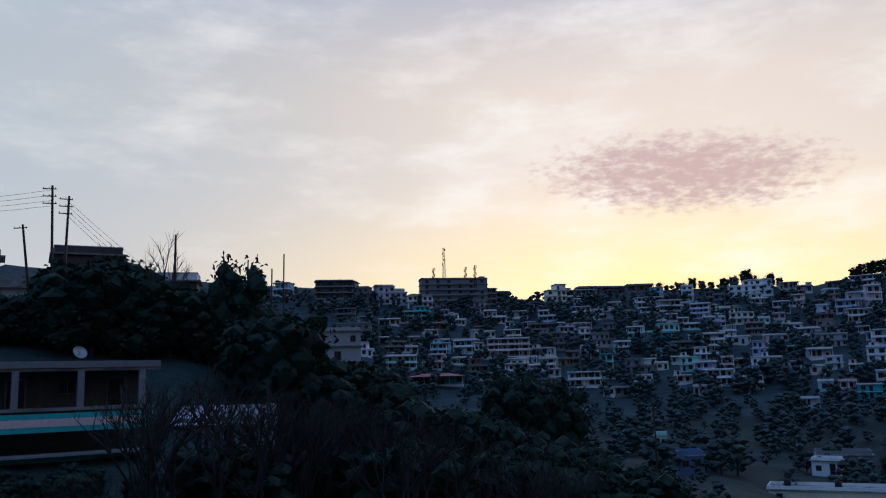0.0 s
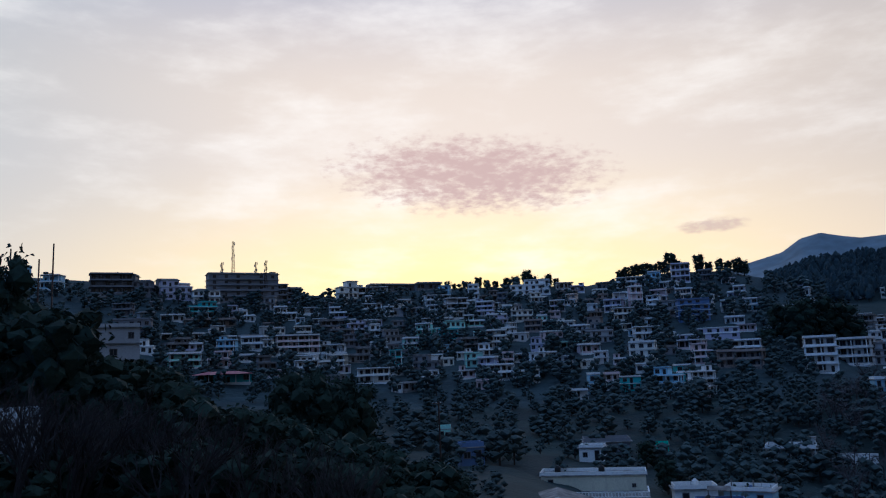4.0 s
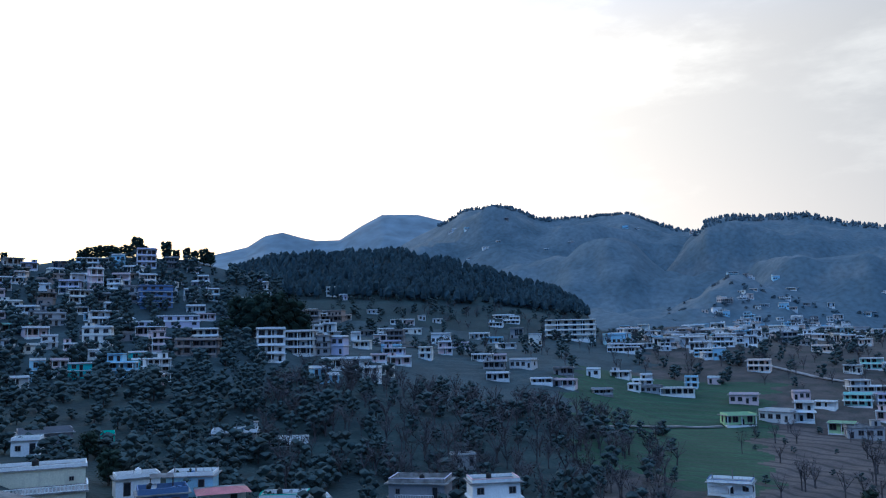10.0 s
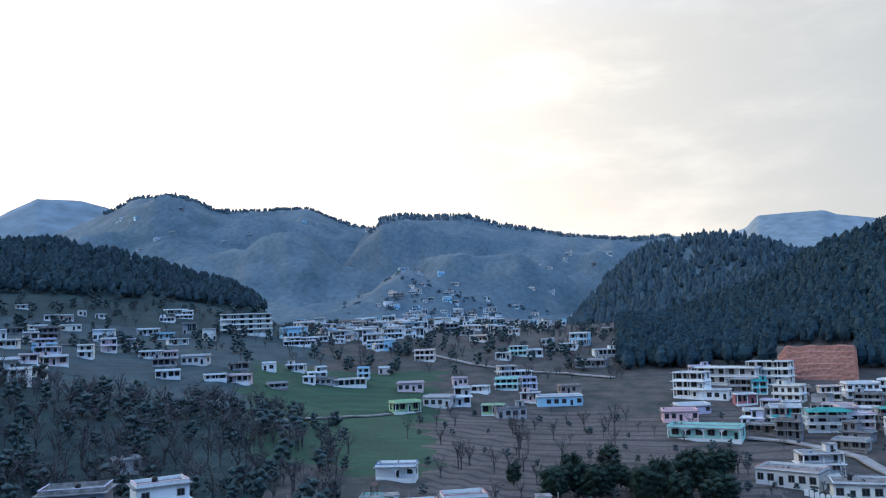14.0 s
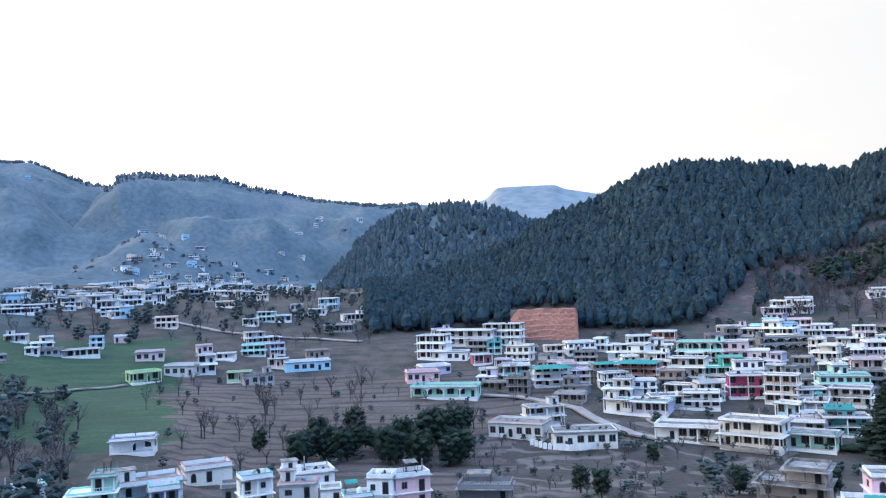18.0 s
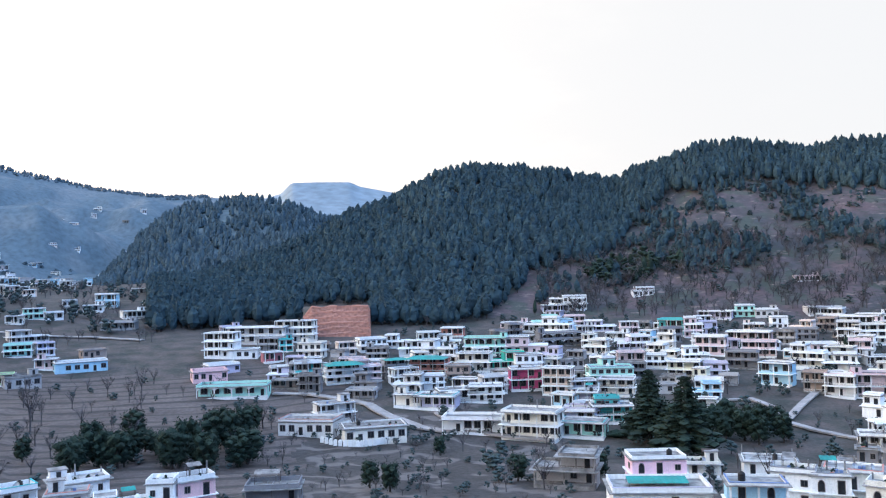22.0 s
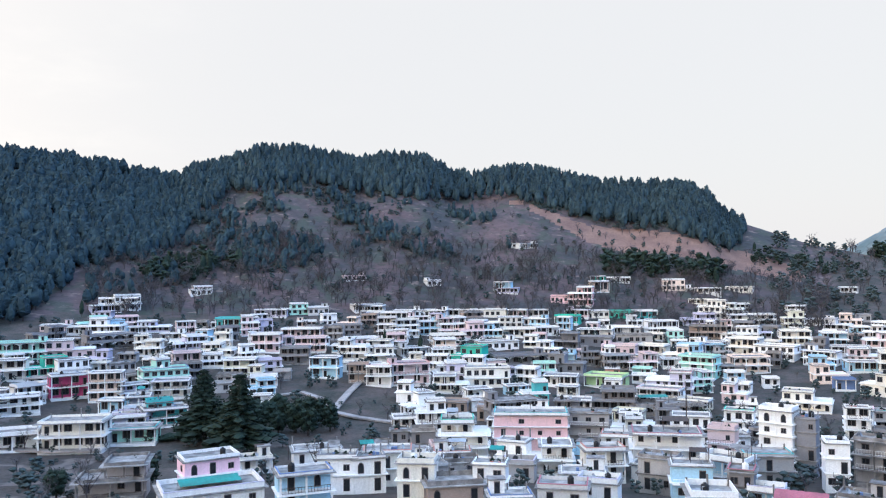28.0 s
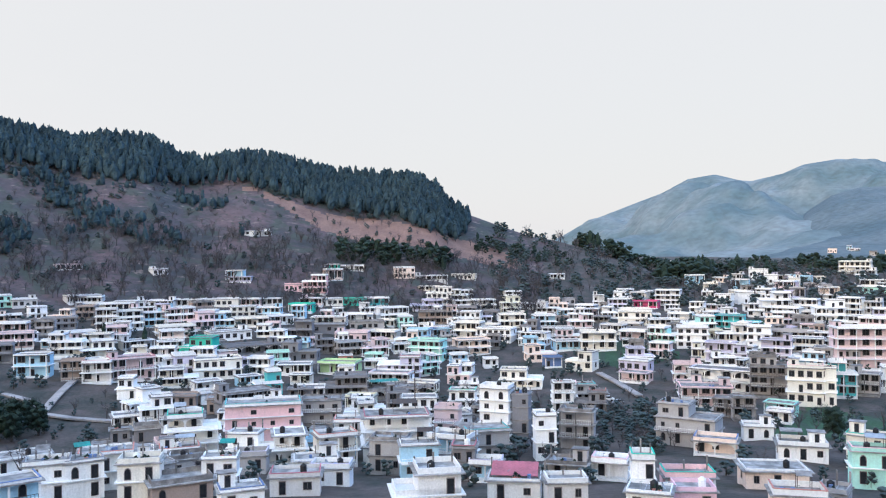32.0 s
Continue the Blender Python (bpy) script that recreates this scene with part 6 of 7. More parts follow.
house(161.61, 323, 10.9, 6.6, 2, "lilac")
house(176.44, 431, 10.8, 6.6, 2, "lilac")
house(164.47, 308, 9.9, 3.6, 1, "rose")
house(170.45, 395, 10.4, 3.6, 1, "lilac")
house(161.31, 339, 6.6, 6.6, 2, "grey")
house(168.30, 348, 7.0, 3.6, 1, "white")
house(170.63, 470, 8.7, 3.6, 1, "slate")
house(171.38, 293, 8.1, 3.6, 1, "white")
house(165.74, 418, 6.5, 3.6, 1, "grey")
house(170.24, 306, 9.6, 3.6, 1, "cream")
house(168.45, 389, 10.6, 6.6, 2, "white")
house(167.01, 305, 8.9, 6.6, 2, "white")
house(167.49, 320, 9.6, 3.6, 1, "cream")
house(173.29, 287, 10.1, 3.6, 1, "white")
house(164.69, 290, 10.2, 6.6, 2, "rose")
house(175.23, 299, 9.9, 3.6, 1, "white")
house(166.24, 441, 9.7, 3.6, 1, "cream")
house(163.72, 466, 8.3, 3.6, 1, "white")
house(172.53, 308, 9.1, 3.6, 1, "white")
house(162.77, 348, 9.9, 3.6, 1, "slate")
house(170.08, 381, 9.9, 6.6, 2, "slate")
house(165.45, 429, 8.6, 3.6, 1, "sky")
house(174.43, 370, 8.2, 3.6, 1, "slate")
house(174.08, 341, 7.4, 3.6, 1, "grey")
house(167.22, 451, 10.1, 3.6, 1, "lilac")
house(174.62, 355, 8.1, 3.6, 1, "white")
house(-13.26, 322, 10.5, 6.6, 2, "grey")
house(26.22, 450, 8.2, 3.6, 1, "white")
house(20.68, 470, 10.6, 3.6, 1, "cream")
house(-5.83, 357, 9.6, 6.6, 2, "rose")
house(25.42, 411, 7.1, 3.6, 1, "slate")
house(32.12, 427, 9.1, 3.6, 1, "white")
house(3.63, 363, 9.8, 6.6, 2, "grey")
house(11.14, 336, 6.7, 3.6, 1, "rose")
house(22.86, 403, 10.1, 3.6, 1, "slate")
house(18.78, 401, 9.5, 3.6, 1, "white")
house(15.88, 347, 7.3, 6.6, 2, "white")
house(-10.51, 368, 8.7, 6.6, 2, "white")
house(24.29, 440, 9.2, 6.6, 2, "rose")
house(33.31, 481, 7.3, 6.6, 2, "lilac")
house(23.39, 416, 6.9, 3.6, 1, "grey")
house(-3.93, 363, 9.3, 3.6, 1, "white")
house(9.64, 483, 7.3, 6.6, 2, "sky")
house(24.76, 352, 7.0, 3.6, 1, "slate")
house(-7.71, 369, 10.4, 3.6, 1, "lilac")
house(13.70, 461, 6.6, 6.6, 2, "slate")
house(-1.86, 411, 7.8, 3.6, 1, "cream")
house(19.59, 393, 9.4, 6.6, 2, "grey")
house(12.47, 320, 10.5, 3.6, 1, "rose")
house(30.18, 436, 9.4, 3.6, 1, "lilac")
house(32.90, 414, 8.8, 3.6, 1, "white")
house(2.09, 368, 10.5, 3.6, 1, "cream")
house(3.07, 430, 6.5, 3.6, 1, "white")
house(-13.42, 450, 10.6, 3.6, 1, "grey")
house(-7.21, 381, 6.8, 3.6, 1, "lilac")
house(8.67, 479, 10.2, 3.6, 1, "slate")
house(9.34, 376, 7.1, 3.6, 1, "sky")
house(21.78, 395, 9.9, 3.6, 1, "cream")
house(8.06, 425, 10.9, 3.6, 1, "white")
house(2.58, 348, 6.1, 3.6, 1, "lilac")
house(31.38, 383, 8.6, 3.6, 1, "lilac")
house(5.16, 405, 10.5, 6.6, 2, "white")
house(17.13, 392, 10.2, 3.6, 1, "rose")
house(12.87, 451, 10.1, 3.6, 1, "cream")
house(4.66, 425, 10.0, 3.6, 1, "lilac")
house(17.49, 441, 9.0, 6.6, 2, "lilac")
house(21.22, 432, 10.1, 6.6, 2, "lilac")
house(21.93, 413, 10.4, 6.6, 2, "cream")
house(19.71, 442, 7.5, 3.6, 1, "white")
house(0.20, 343, 9.9, 6.6, 2, "white")
house(-5.11, 395, 8.3, 3.6, 1, "white")
house(-0.19, 420, 7.7, 6.6, 2, "sky")
house(-0.63, 329, 10.9, 3.6, 1, "slate")
house(1.54, 331, 10.0, 3.6, 1, "slate")
house(15.31, 335, 7.2, 3.6, 1, "grey")
house(6.12, 456, 7.1, 3.6, 1, "white")
house(-1.01, 464, 6.2, 3.6, 1, "lilac")
house(0.31, 394, 8.5, 3.6, 1, "white")
house(33.47, 448, 8.0, 3.6, 1, "cream")
house(4.50, 372, 8.2, 6.6, 2, "white")
house(6.79, 466, 10.4, 3.6, 1, "cream")
house(-6.04, 406, 6.8, 3.6, 1, "white")
house(-13.56, 364, 7.0, 3.6, 1, "rose")
house(-11.86, 429, 9.8, 6.6, 2, "slate")
house(0.87, 433, 7.1, 3.6, 1, "white")
house(13.42, 331, 10.5, 6.6, 2, "white")
house(28.87, 473, 8.4, 3.6, 1, "rose")
house(22.70, 384, 8.3, 3.6, 1, "sky")
house(16.08, 372, 8.6, 6.6, 2, "lilac")
house(4.12, 465, 9.3, 6.6, 2, "white")
house(42.07, 384, 9.8, 3.6, 1, "sky")
house(40.02, 387, 8.4, 3.6, 1, "cream")
house(46.90, 451, 8.7, 3.6, 1, "lilac")
house(35.76, 372, 7.7, 3.6, 1, "white")
house(49.47, 348, 10.5, 3.6, 1, "white")
house(42.22, 406, 9.6, 3.6, 1, "lilac")
house(42.27, 441, 10.9, 6.6, 2, "slate")
house(49.66, 403, 7.5, 3.6, 1, "rose")
house(38.44, 449, 10.0, 3.6, 1, "white")
house(45.89, 411, 7.6, 6.6, 2, "rose")
house(48.29, 401, 10.5, 3.6, 1, "white")
house(50.23, 465, 10.9, 3.6, 1, "white")
house(141.84, 189, 10.1, 6.6, 2, "white")
house(130.21, 178, 8.7, 3.6, 1, "white")
house(151.66, 214, 8.7, 6.6, 2, "white")
house(151.17, 170, 9.9, 6.6, 2, "grey")
house(149.12, 198, 7.6, 6.6, 2, "white")
house(145.27, 194, 7.4, 3.6, 1, "slate")
house(128.48, 167, 7.1, 3.6, 1, "white")
house(139.91, 178, 10.9, 3.6, 1, "sky")
house(142.12, 221, 9.5, 6.6, 2, "cream")
house(148.25, 159, 9.3, 6.6, 2, "sky")
house(144.07, 157, 7.6, 6.6, 2, "grey")
house(134.45, 220, 10.4, 3.6, 1, "lilac")
house(128.80, 157, 7.6, 3.6, 1, "grey")
house(134.28, 175, 7.0, 6.6, 2, "white")
house(140.75, 164, 8.6, 6.6, 2, "cream")
house(148.80, 224, 8.5, 3.6, 1, "lilac")
house(139.21, 152, 8.9, 3.6, 1, "white")
house(151.38, 204, 8.8, 3.6, 1, "grey")
house(134.74, 162, 6.9, 3.6, 1, "grey")
house(125.69, 153, 9.8, 6.6, 2, "cream")
house(146.37, 150, 7.6, 6.6, 2, "sky")
house(146.65, 202, 8.1, 3.6, 1, "white")
house(133.49, 231, 7.8, 3.6, 1, "cream")
# single houses on the slopes above the town
house(134.72, 563, 9.2, 3.5, 1, "white", mass=True)
house(135.83, 564, 11.0, 3.5, 1, "white", mass=True)
house(123.63, 501, 14.2, 3.5, 1, "rose", mass=True)
house(129.11, 497, 10.1, 3.5, 1, "white", mass=True)
house(134.16, 488, 13.9, 3.5, 1, "lilac", mass=True)
house(140.34, 520, 9.5, 3.5, 1, "green", mass=True)
house(141.78, 521, 15.5, 3.5, 1, "white", mass=True)
house(147.32, 514, 21.1, 3.5, 1, "white", mass=True)
house(149.52, 534, 16.7, 3.5, 1, "cream", mass=True)
house(113.31, 483, 12.0, 3.5, 1, "white", mass=True)
house(108.11, 461, 20.9, 6.4, 2, "white", mass=True)
house(107.15, 448, 9.2, 3.5, 1, "lilac", mass=True)
house(124.66, 451, 14.2, 3.5, 1, "white", mass=True)
house(147.13, 494, 15.3, 3.5, 1, "cream", mass=True)
house(170.02, 504, 7.6, 3.5, 1, "cream", mass=True)
house(156.06, 559, 10.8, 3.5, 1, "white", mass=True)
house(81.14, 699, 22.8, 6.4, 2, "cream", mass=True)
house(58.05, 480, 19.2, 3.5, 1, "white", mass=True)
house(38.60, 636, 16.4, 6.4, 2, "white", mass=True)
house(36.53, 556, 13.0, 3.5, 1, "grey", mass=True)
house(38.05, 562, 14.4, 3.5, 1, "pale", mass=True)
house(50.08, 600, 15.2, 3.5, 1, "white", mass=True)
infill(51, 60, 124, 150, 285, 450)
infill(52, 34, 150, 175, 335, 470)
infill(53, 30, 104, 124, 292, 420)
infill(54, 20, 88, 104, 280, 370)
infill(55, 60, -8, 30, 330, 480)
hamlet(31, 46, 61.29, 73.03, 510, 640)
hamlet(32, 26, 57.01, 65.56, 470, 560)
hamlet(33, 30, 65.56, 76.24, 640, 820)
hamlet(34, 26, 65.56, 76.24, 900, 1040, "wooded_range")
hamlet(41, 34, 65.03, 74.1, 900, 1180, "wooded_range")
hamlet(42, 56, 63.4, 71.6, 880, 1050, "wooded_range")
hamlet(43, 44, 57.8, 66.0, 560, 760)
hamlet(44, 8, 73.5, 80.0, 1180, 1330, "wooded_range")
hamlet(35, 14, 74.1, 82.65, 900, 1150, "wooded_range")
hamlet(36, 26, 164.9, 177.9, 480, 640)
hamlet(37, 7, 131.82, 162.9, 490, 520)
hamlet(38, 14, 35.66, 57.01, 460, 560)
hamlet(39, 20, 46.33, 65.56, 1500, 1800, "middle_range")
hamlet(40, 8, 171.5, 178, 1180, 1260, "eastern_spur")
# ---- the low cream house with a walled terrace, and the gabled roof below it ----
def terrace_house():
    p = spot(18.2, 146)
    base = new("terrace_house")
    base.matrix_basis = pose(p.x, p.y, EYE - 21.2, 0, 0, -21.5) @ Matrix.Diagonal((1.06, 1, 1, 1))
    tagged(base, "long low cream house with a walled roof terrace and white balusters", "house")
    cream = M_PAINT["sand"]
    boxes("lower_wall", base, M_PAINT["sand"], (0, -0.5, -9, 21, 13, 8.8))
    boxes("terrace_floor", base, M_ROOF, (0, -0.5, -0.2, 21.8, 13.8, 0.2))
    boxes("upper_wall", base, cream, (2.2, 3.0, 0.0, 16.6, 5.6, 2.5))
    boxes("roof", base, M_DECK, (2.2, 3.0, 2.5, 17.2, 6.2, 0.16))
    boxes("parapet", base, M_TRIM, (2.2, 0.1, 2.66, 17.0, 0.14, 0.5), (2.2, 5.9, 2.66, 17.0, 0.14, 0.5), (-6.2, 3.0, 2.66, 0.14, 5.6, 0.5), (10.6, 3.0, 2.66, 0.14, 5.6, 0.5))
    for x in (-9.4, -8.0):
        boxes("side_wall", base, cream, (x, -1.5, 0.0, 0.2, 4.0, 1.7))
    child("door", DOOR, base, Matrix.LocRotScale((-4.6, 0.18, 0.0), None, (0.95, 1, 2.0)))
    child("window", WINDOW, base, Matrix.LocRotScale((8.6, 0.18, 0.5), None, (0.7, 1, 0.7)))
    boxes("top_rail", base, M_TRIM, (0, -7.1, 0.75, 21.6, 0.2, 0.12))
    boxes("foot_rail", base, M_TRIM, (0, -7.1, 0.0, 21.6, 0.2, 0.12))
    for side in (-1, 1):
        boxes("side_rail", base, M_TRIM, (side * 10.7, -4.0, 0.75, 0.2, 6.0, 0.12))
        for i in range(8):
            slab("baluster", base, M_TRIM, side * 10.7, -6.6 + i * 0.75, 0.0, 0.14, 0.14, 0.75)
    for i in range(44):
        slab("baluster", base, M_TRIM, -10.6 + i * 21.2 / 43, -7.1, 0.12, 0.13, 0.13, 0.63)
    for i in range(6):
        slab("step", base, M_ROOF, -10.0, -6.4 + 0.45 * i, 0.0, 1.4, 0.45, 0.18 * (i + 1))
    for x in (-3.5, 3.6):
        TOWERS.append((base.matrix_basis @ Vector((x, 2.4, 2.66)), 0.3))


def gabled_house():
    p = spot(16.7, 112)
    base = new("gabled_house")
    base.matrix_basis = pose(p.x, p.y, EYE - 16.9, 0, 0, -20.2 + 3)
    tagged(base, "shaded house with a low gabled sheet roof", "house")
    boxes("wall", base, M_PAINT["slate"], (0, 4, -9, 13, 8, 6.6))
    for side, run in ((-1, 9.4), (1, 7.4)):
        v = [(0, -0.8, 0.0), (side * run, -0.8, -2.3), (side * run, 9, -2.3), (0, 9, 0.0)]
        v += [(a, b, c - 0.08) for a, b, c in v]
        child("roof_sheet", mesh_of("roof_sheet", v, [(0, 1, 2, 3), (7, 6, 5, 4), (0, 4, 5, 1), (1, 5, 6, 2), (2, 6, 7, 3), (3, 7, 4, 0)], [M_ROOF]), base)
        child("barge_board", mesh_of("barge_board", *tube((0, -0.85, 0.02), (side * run, -0.85, -2.28), 0.07, 0.07, 4), [M_TRIM]), base)


terrace_house()
gabled_house()


def temple():
    p = spot(113.98, 230)
    base = new("temple")
    base.matrix_basis = pose(p.x, p.y, p.z, 0, 0, -111)
    tagged(base, "small white temple with a domed roof and pointed finial", "temple")
    boxes("wall", base, M_TRIM, (0, 2, -2, 4.4, 4.4, 4.4))
    boxes("cornice", base, M_TRIM, (0, 2, 2.4, 5.0, 5.0, 0.2))
    v, f = lathe([(1.9, 0), (1.95, 0.3), (1.8, 0.9), (1.4, 1.5), (0.8, 1.95), (0.3, 2.15), (0.22, 2.4), (0.3, 2.6), (0.08, 3.2), (0.02, 3.6)], 14)
    child("dome", mesh_of("dome", v, f, [M_TRIM], None, True), base, pose(0, 2, 2.6))
    child("door", DOOR, base, Matrix.LocRotScale((0, -0.22, 0), None, (1.2, 1, 1.9)))


temple()


def parked_car(az, r, turn, paint, label):
    p = spot(az, r)
    base = new("car")
    base.matrix_basis = pose(p.x, p.y, p.z + 0.25, 0, 0, turn)
    tagged(base, label, "car", group="parked cars")
    side = [(-1.9, 0.3), (-1.9, 0.75), (-1.75, 0.9), (-1.0, 0.98), (1.2, 0.98), (1.85, 0.85), (1.92, 0.6), (1.92, 0.3)]
    v = [(x, y, z) for y in (-0.8, 0.8) for x, z in side]
    n = len(side)
    f = [tuple(range(n)), tuple(range(2 * n - 1, n - 1, -1))] + [(i, n + i, n + (i + 1) % n, (i + 1) % n) for i in range(n)]
    child("body", mesh_of("body", v, f, [paint]), base)
    cab = [(-1.1, 0.98), (-0.45, 1.48), (0.85, 1.5), (1.45, 0.98)]
    v = [(x, y * (1 - 0.12 * (z > 1)), z) for y in (-0.76, 0.76) for x, z in cab]
    child("cabin_glass", mesh_of("cabin_glass", v, [(0, 1, 2, 3), (7, 6, 5, 4), (0, 4, 5, 1), (2, 6, 7, 3)], [M_PANE]), base)
    boxes("roof", base, paint, (0.2, 0, 1.49, 1.34, 1.36, 0.05))
    wv, wf = lathe([(0.31, -0.1), (0.32, 0.0), (0.31, 0.1)], 12)
    tyre = mesh_of("wheel", wv, wf + [tuple(range(11, -1, -1))], [M_TYRE])
    for x in (-1.2, 1.25):
        for y in (-0.78, 0.78):
            child("wheel", tyre, base, pose(x, y, 0.31, 90, 0, 0))


parked_car(158.5, 256, 20, M_CAR, "small white car parked on the hillside track")
parked_car(159.4, 258, 14, M_CAR, "small white car parked on the hillside track")
parked_car(160.1, 251, 60, M_STEEL, "small silver car parked on the hillside track")

far_houses()
water_tanks()
roof_pots()

# ---- woods ----
R1 = random.Random(4)
PINES = [pine(R1) for _ in range(6)]
THIN = [pine(R1, 4) for _ in range(3)]
ROUNDS = [round_tree(R1) for _ in range(5)]
BARES = [twiggy(R1) for _ in range(6)]


def in_forest(az, r, e, rnd):
    floor_ = np.interp(az, (80, 81.1, 83.3, 85.5, 89.6, 89.9, 94.4, 94.6, 97.8, 102.5, 105.4, 106.5, 108.9, 112, 112.4, 115, 119.4, 122, 124.4, 128, 134.9, 138.8, 141.2, 144, 146.7, 149, 150.6), (-4.3, -4.5, -3.9, -3.0, -2.8, -1.8, -1.8, -4.3, -4.0, -3.0, -0.7, 0.3, 0.6, 1.5, 3.0, 5.0, 5.6, 5.4, 4.85, 4.6, 4.6, 3.4, 2.8, 2.4, 1.6, 0.8, 1.9))
    return e > floor_ + rnd.uniform(-0.3, 0.3) and r < 730


def on_range(name, seed, n, az0, az1, r0, r1, low, high, wide):
    rnd = random.Random(seed)
    out = []
    for _ in range(n):
        a, q = rnd.uniform(az0, az1), rnd.uniform(r0, r1)
        out.append((q * math.sin(radians(a)), q * math.cos(radians(a)), on_hill(name, a, q) - 1.0, rnd.uniform(low, high), wide))
    return out


strew("pine_forest", PINES, sown(1, 5200, 79.9, 110.45, 430, 715, 7.5, 13, 1.25, in_forest) + sown(2, 3600, 109.37, 150.1, 520, 715, 8, 14, 1.0, in_forest), [M_BARK, M_PINE], "dense dark green pine forest over the hill", "forest")
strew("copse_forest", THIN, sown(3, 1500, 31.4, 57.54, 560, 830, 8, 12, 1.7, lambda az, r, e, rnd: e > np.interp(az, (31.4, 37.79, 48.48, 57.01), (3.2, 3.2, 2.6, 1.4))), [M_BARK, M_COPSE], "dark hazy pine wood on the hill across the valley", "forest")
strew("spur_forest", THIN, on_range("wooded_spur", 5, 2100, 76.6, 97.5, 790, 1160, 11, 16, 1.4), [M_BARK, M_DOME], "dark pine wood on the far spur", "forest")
# Crest and hamlet trees reuse the haze-tinted colours of their hills.
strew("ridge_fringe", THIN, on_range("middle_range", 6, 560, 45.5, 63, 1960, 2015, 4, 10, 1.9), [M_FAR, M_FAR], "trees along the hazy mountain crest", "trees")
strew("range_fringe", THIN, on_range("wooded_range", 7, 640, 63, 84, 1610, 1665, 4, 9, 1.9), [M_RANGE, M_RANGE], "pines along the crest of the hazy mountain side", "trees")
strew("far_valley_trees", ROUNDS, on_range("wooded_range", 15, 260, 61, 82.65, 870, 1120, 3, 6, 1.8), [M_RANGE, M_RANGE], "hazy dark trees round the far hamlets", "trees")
# young pines and thorn scrub creeping down the slope in drifts


def in_drifts(az, r, e, rnd):
    a = radians(az)
    drift = noise.fractal(Vector((r * math.sin(a) / 45, r * math.cos(a) / 45, 2.0)), 1.0, 2.0, 3)
    bald = 134.5 < az < 154 and -1.2 < e < np.interp(az, (134.9, 139.6, 144.7, 147.9, 152.9), (4.4, 2.6, 2.0, 1.2, -0.4))
    return not bald and drift + rnd.uniform(-0.12, 0.12) > np.interp(az, (106.15, 114.72, 125.42, 136.1), (-0.12, 0.0, 0.08, 0.2)) and e > np.interp(az, (106.15, 114.72, 127.56, 144.69), (-2.2, -0.6, 0.4, 0.0))


strew("scattered_pines", PINES, sown(26, 640, 106.15, 136.1, 470, 640, 4, 9.5, 1.25, in_drifts), [M_BARK, M_PINE], "young pines scattered over the scrubby slope", "trees")
strew("slope_thorns", ROUNDS, sown(27, 1100, 110.45, 154.9, 500, 650, 1.5, 3.6, 1.8, in_drifts), [M_BARK, M_BUSH], "dark thorn bushes in drifts on the slope", "bushes")
strew("tree_belt", ROUNDS + THIN, sown(28, 60, 140.94, 148.4, 535, 556, 8, 14, 1.2) + sown(29, 34, 150.4, 156.9, 600, 640, 4, 7, 1.5) + sown(37, 60, 157.4, 161.3, 690, 760, 10, 17, 1.3) + sown(38, 110, 161.3, 178.9, 640, 800, 8, 14, 1.3) + sown(39, 30, 163.0, 166.2, 600, 640, 12, 17, 1.4) + sown(30, 40, 109.37, 115.8, 505, 540, 7, 12, 1.3), [M_BARK, M_LEAF], "belt of dark trees at the foot of the bare slope", "trees")
# bare trees, bushes and scrub between the fields and houses
strew("bare_hillside_trees", BARES, sown(11, 1150, 106.15, 154.9, 445, 570, 6, 11, 1.3) + sown(12, 420, 152.9, 178.9, 480, 800, 6, 11, 1.2) + sown(35, 80, 151.9, 165.9, 180, 248, 2.5, 5, 1.2) + sown(33, 90, 80.51, 108.29, 132, 235, 1.5, 3.5, 1.3) + sown(13, 240, 33.55, 61.29, 175, 300, 6, 10, 1.3) + sown(14, 60, 65.56, 93.35, 180, 340, 4, 8, 1.2)
    + sown(15, 260, 44.19, 80.51, 400, 640, 5, 9, 1.2) + sown(16, 300, 97.61, 176.9, 150, 440, 3.5, 7, 1.2) + sown(25, 260, 110.45, 150.9, 550, 650, 4, 8, 1.3), [M_TWIG, M_TWIG], "leafless grey-brown winter trees on the slopes", "trees")
strew("hillside_bushes", ROUNDS, sown(17, 300, 106.15, 154.9, 440, 640, 2.5, 5, 1.3) + sown(18, 700, 151.9, 179.9, 470, 900, 4, 8, 1.4) + sown(36, 70, 2.68, 13.3, 88, 150, 1.2, 2.8, 1.4) + sown(34, 190, 151.9, 165.9, 180, 248, 1.2, 3.6, 1.5) + sown(32, 170, 80.51, 108.29, 132, 235, 0.8, 2.2, 1.6) + sown(19, 800, -16.81, 34.61, 300, 490, 4, 9, 1.2) + sown(31, 260, 5.87, 37.79, 150, 300, 3, 7, 1.3) + sown(40, 120, -3, 14, 170, 300, 2, 4, 1.4)
    + sown(20, 260, 24.99, 61.29, 160, 300, 3, 7, 1.2) + sown(21, 300, 37.79, 80.51, 400, 700, 4, 8, 1.2) + sown(22, 800, 95.47, 176.9, 140, 450, 1.6, 4.2, 1.3) + sown(23, 60, 65.56, 91.21, 170, 330, 1.5, 3, 1.4), [M_BARK, M_BUSH], "dark evergreen bushes and small trees on the slopes", "bushes")

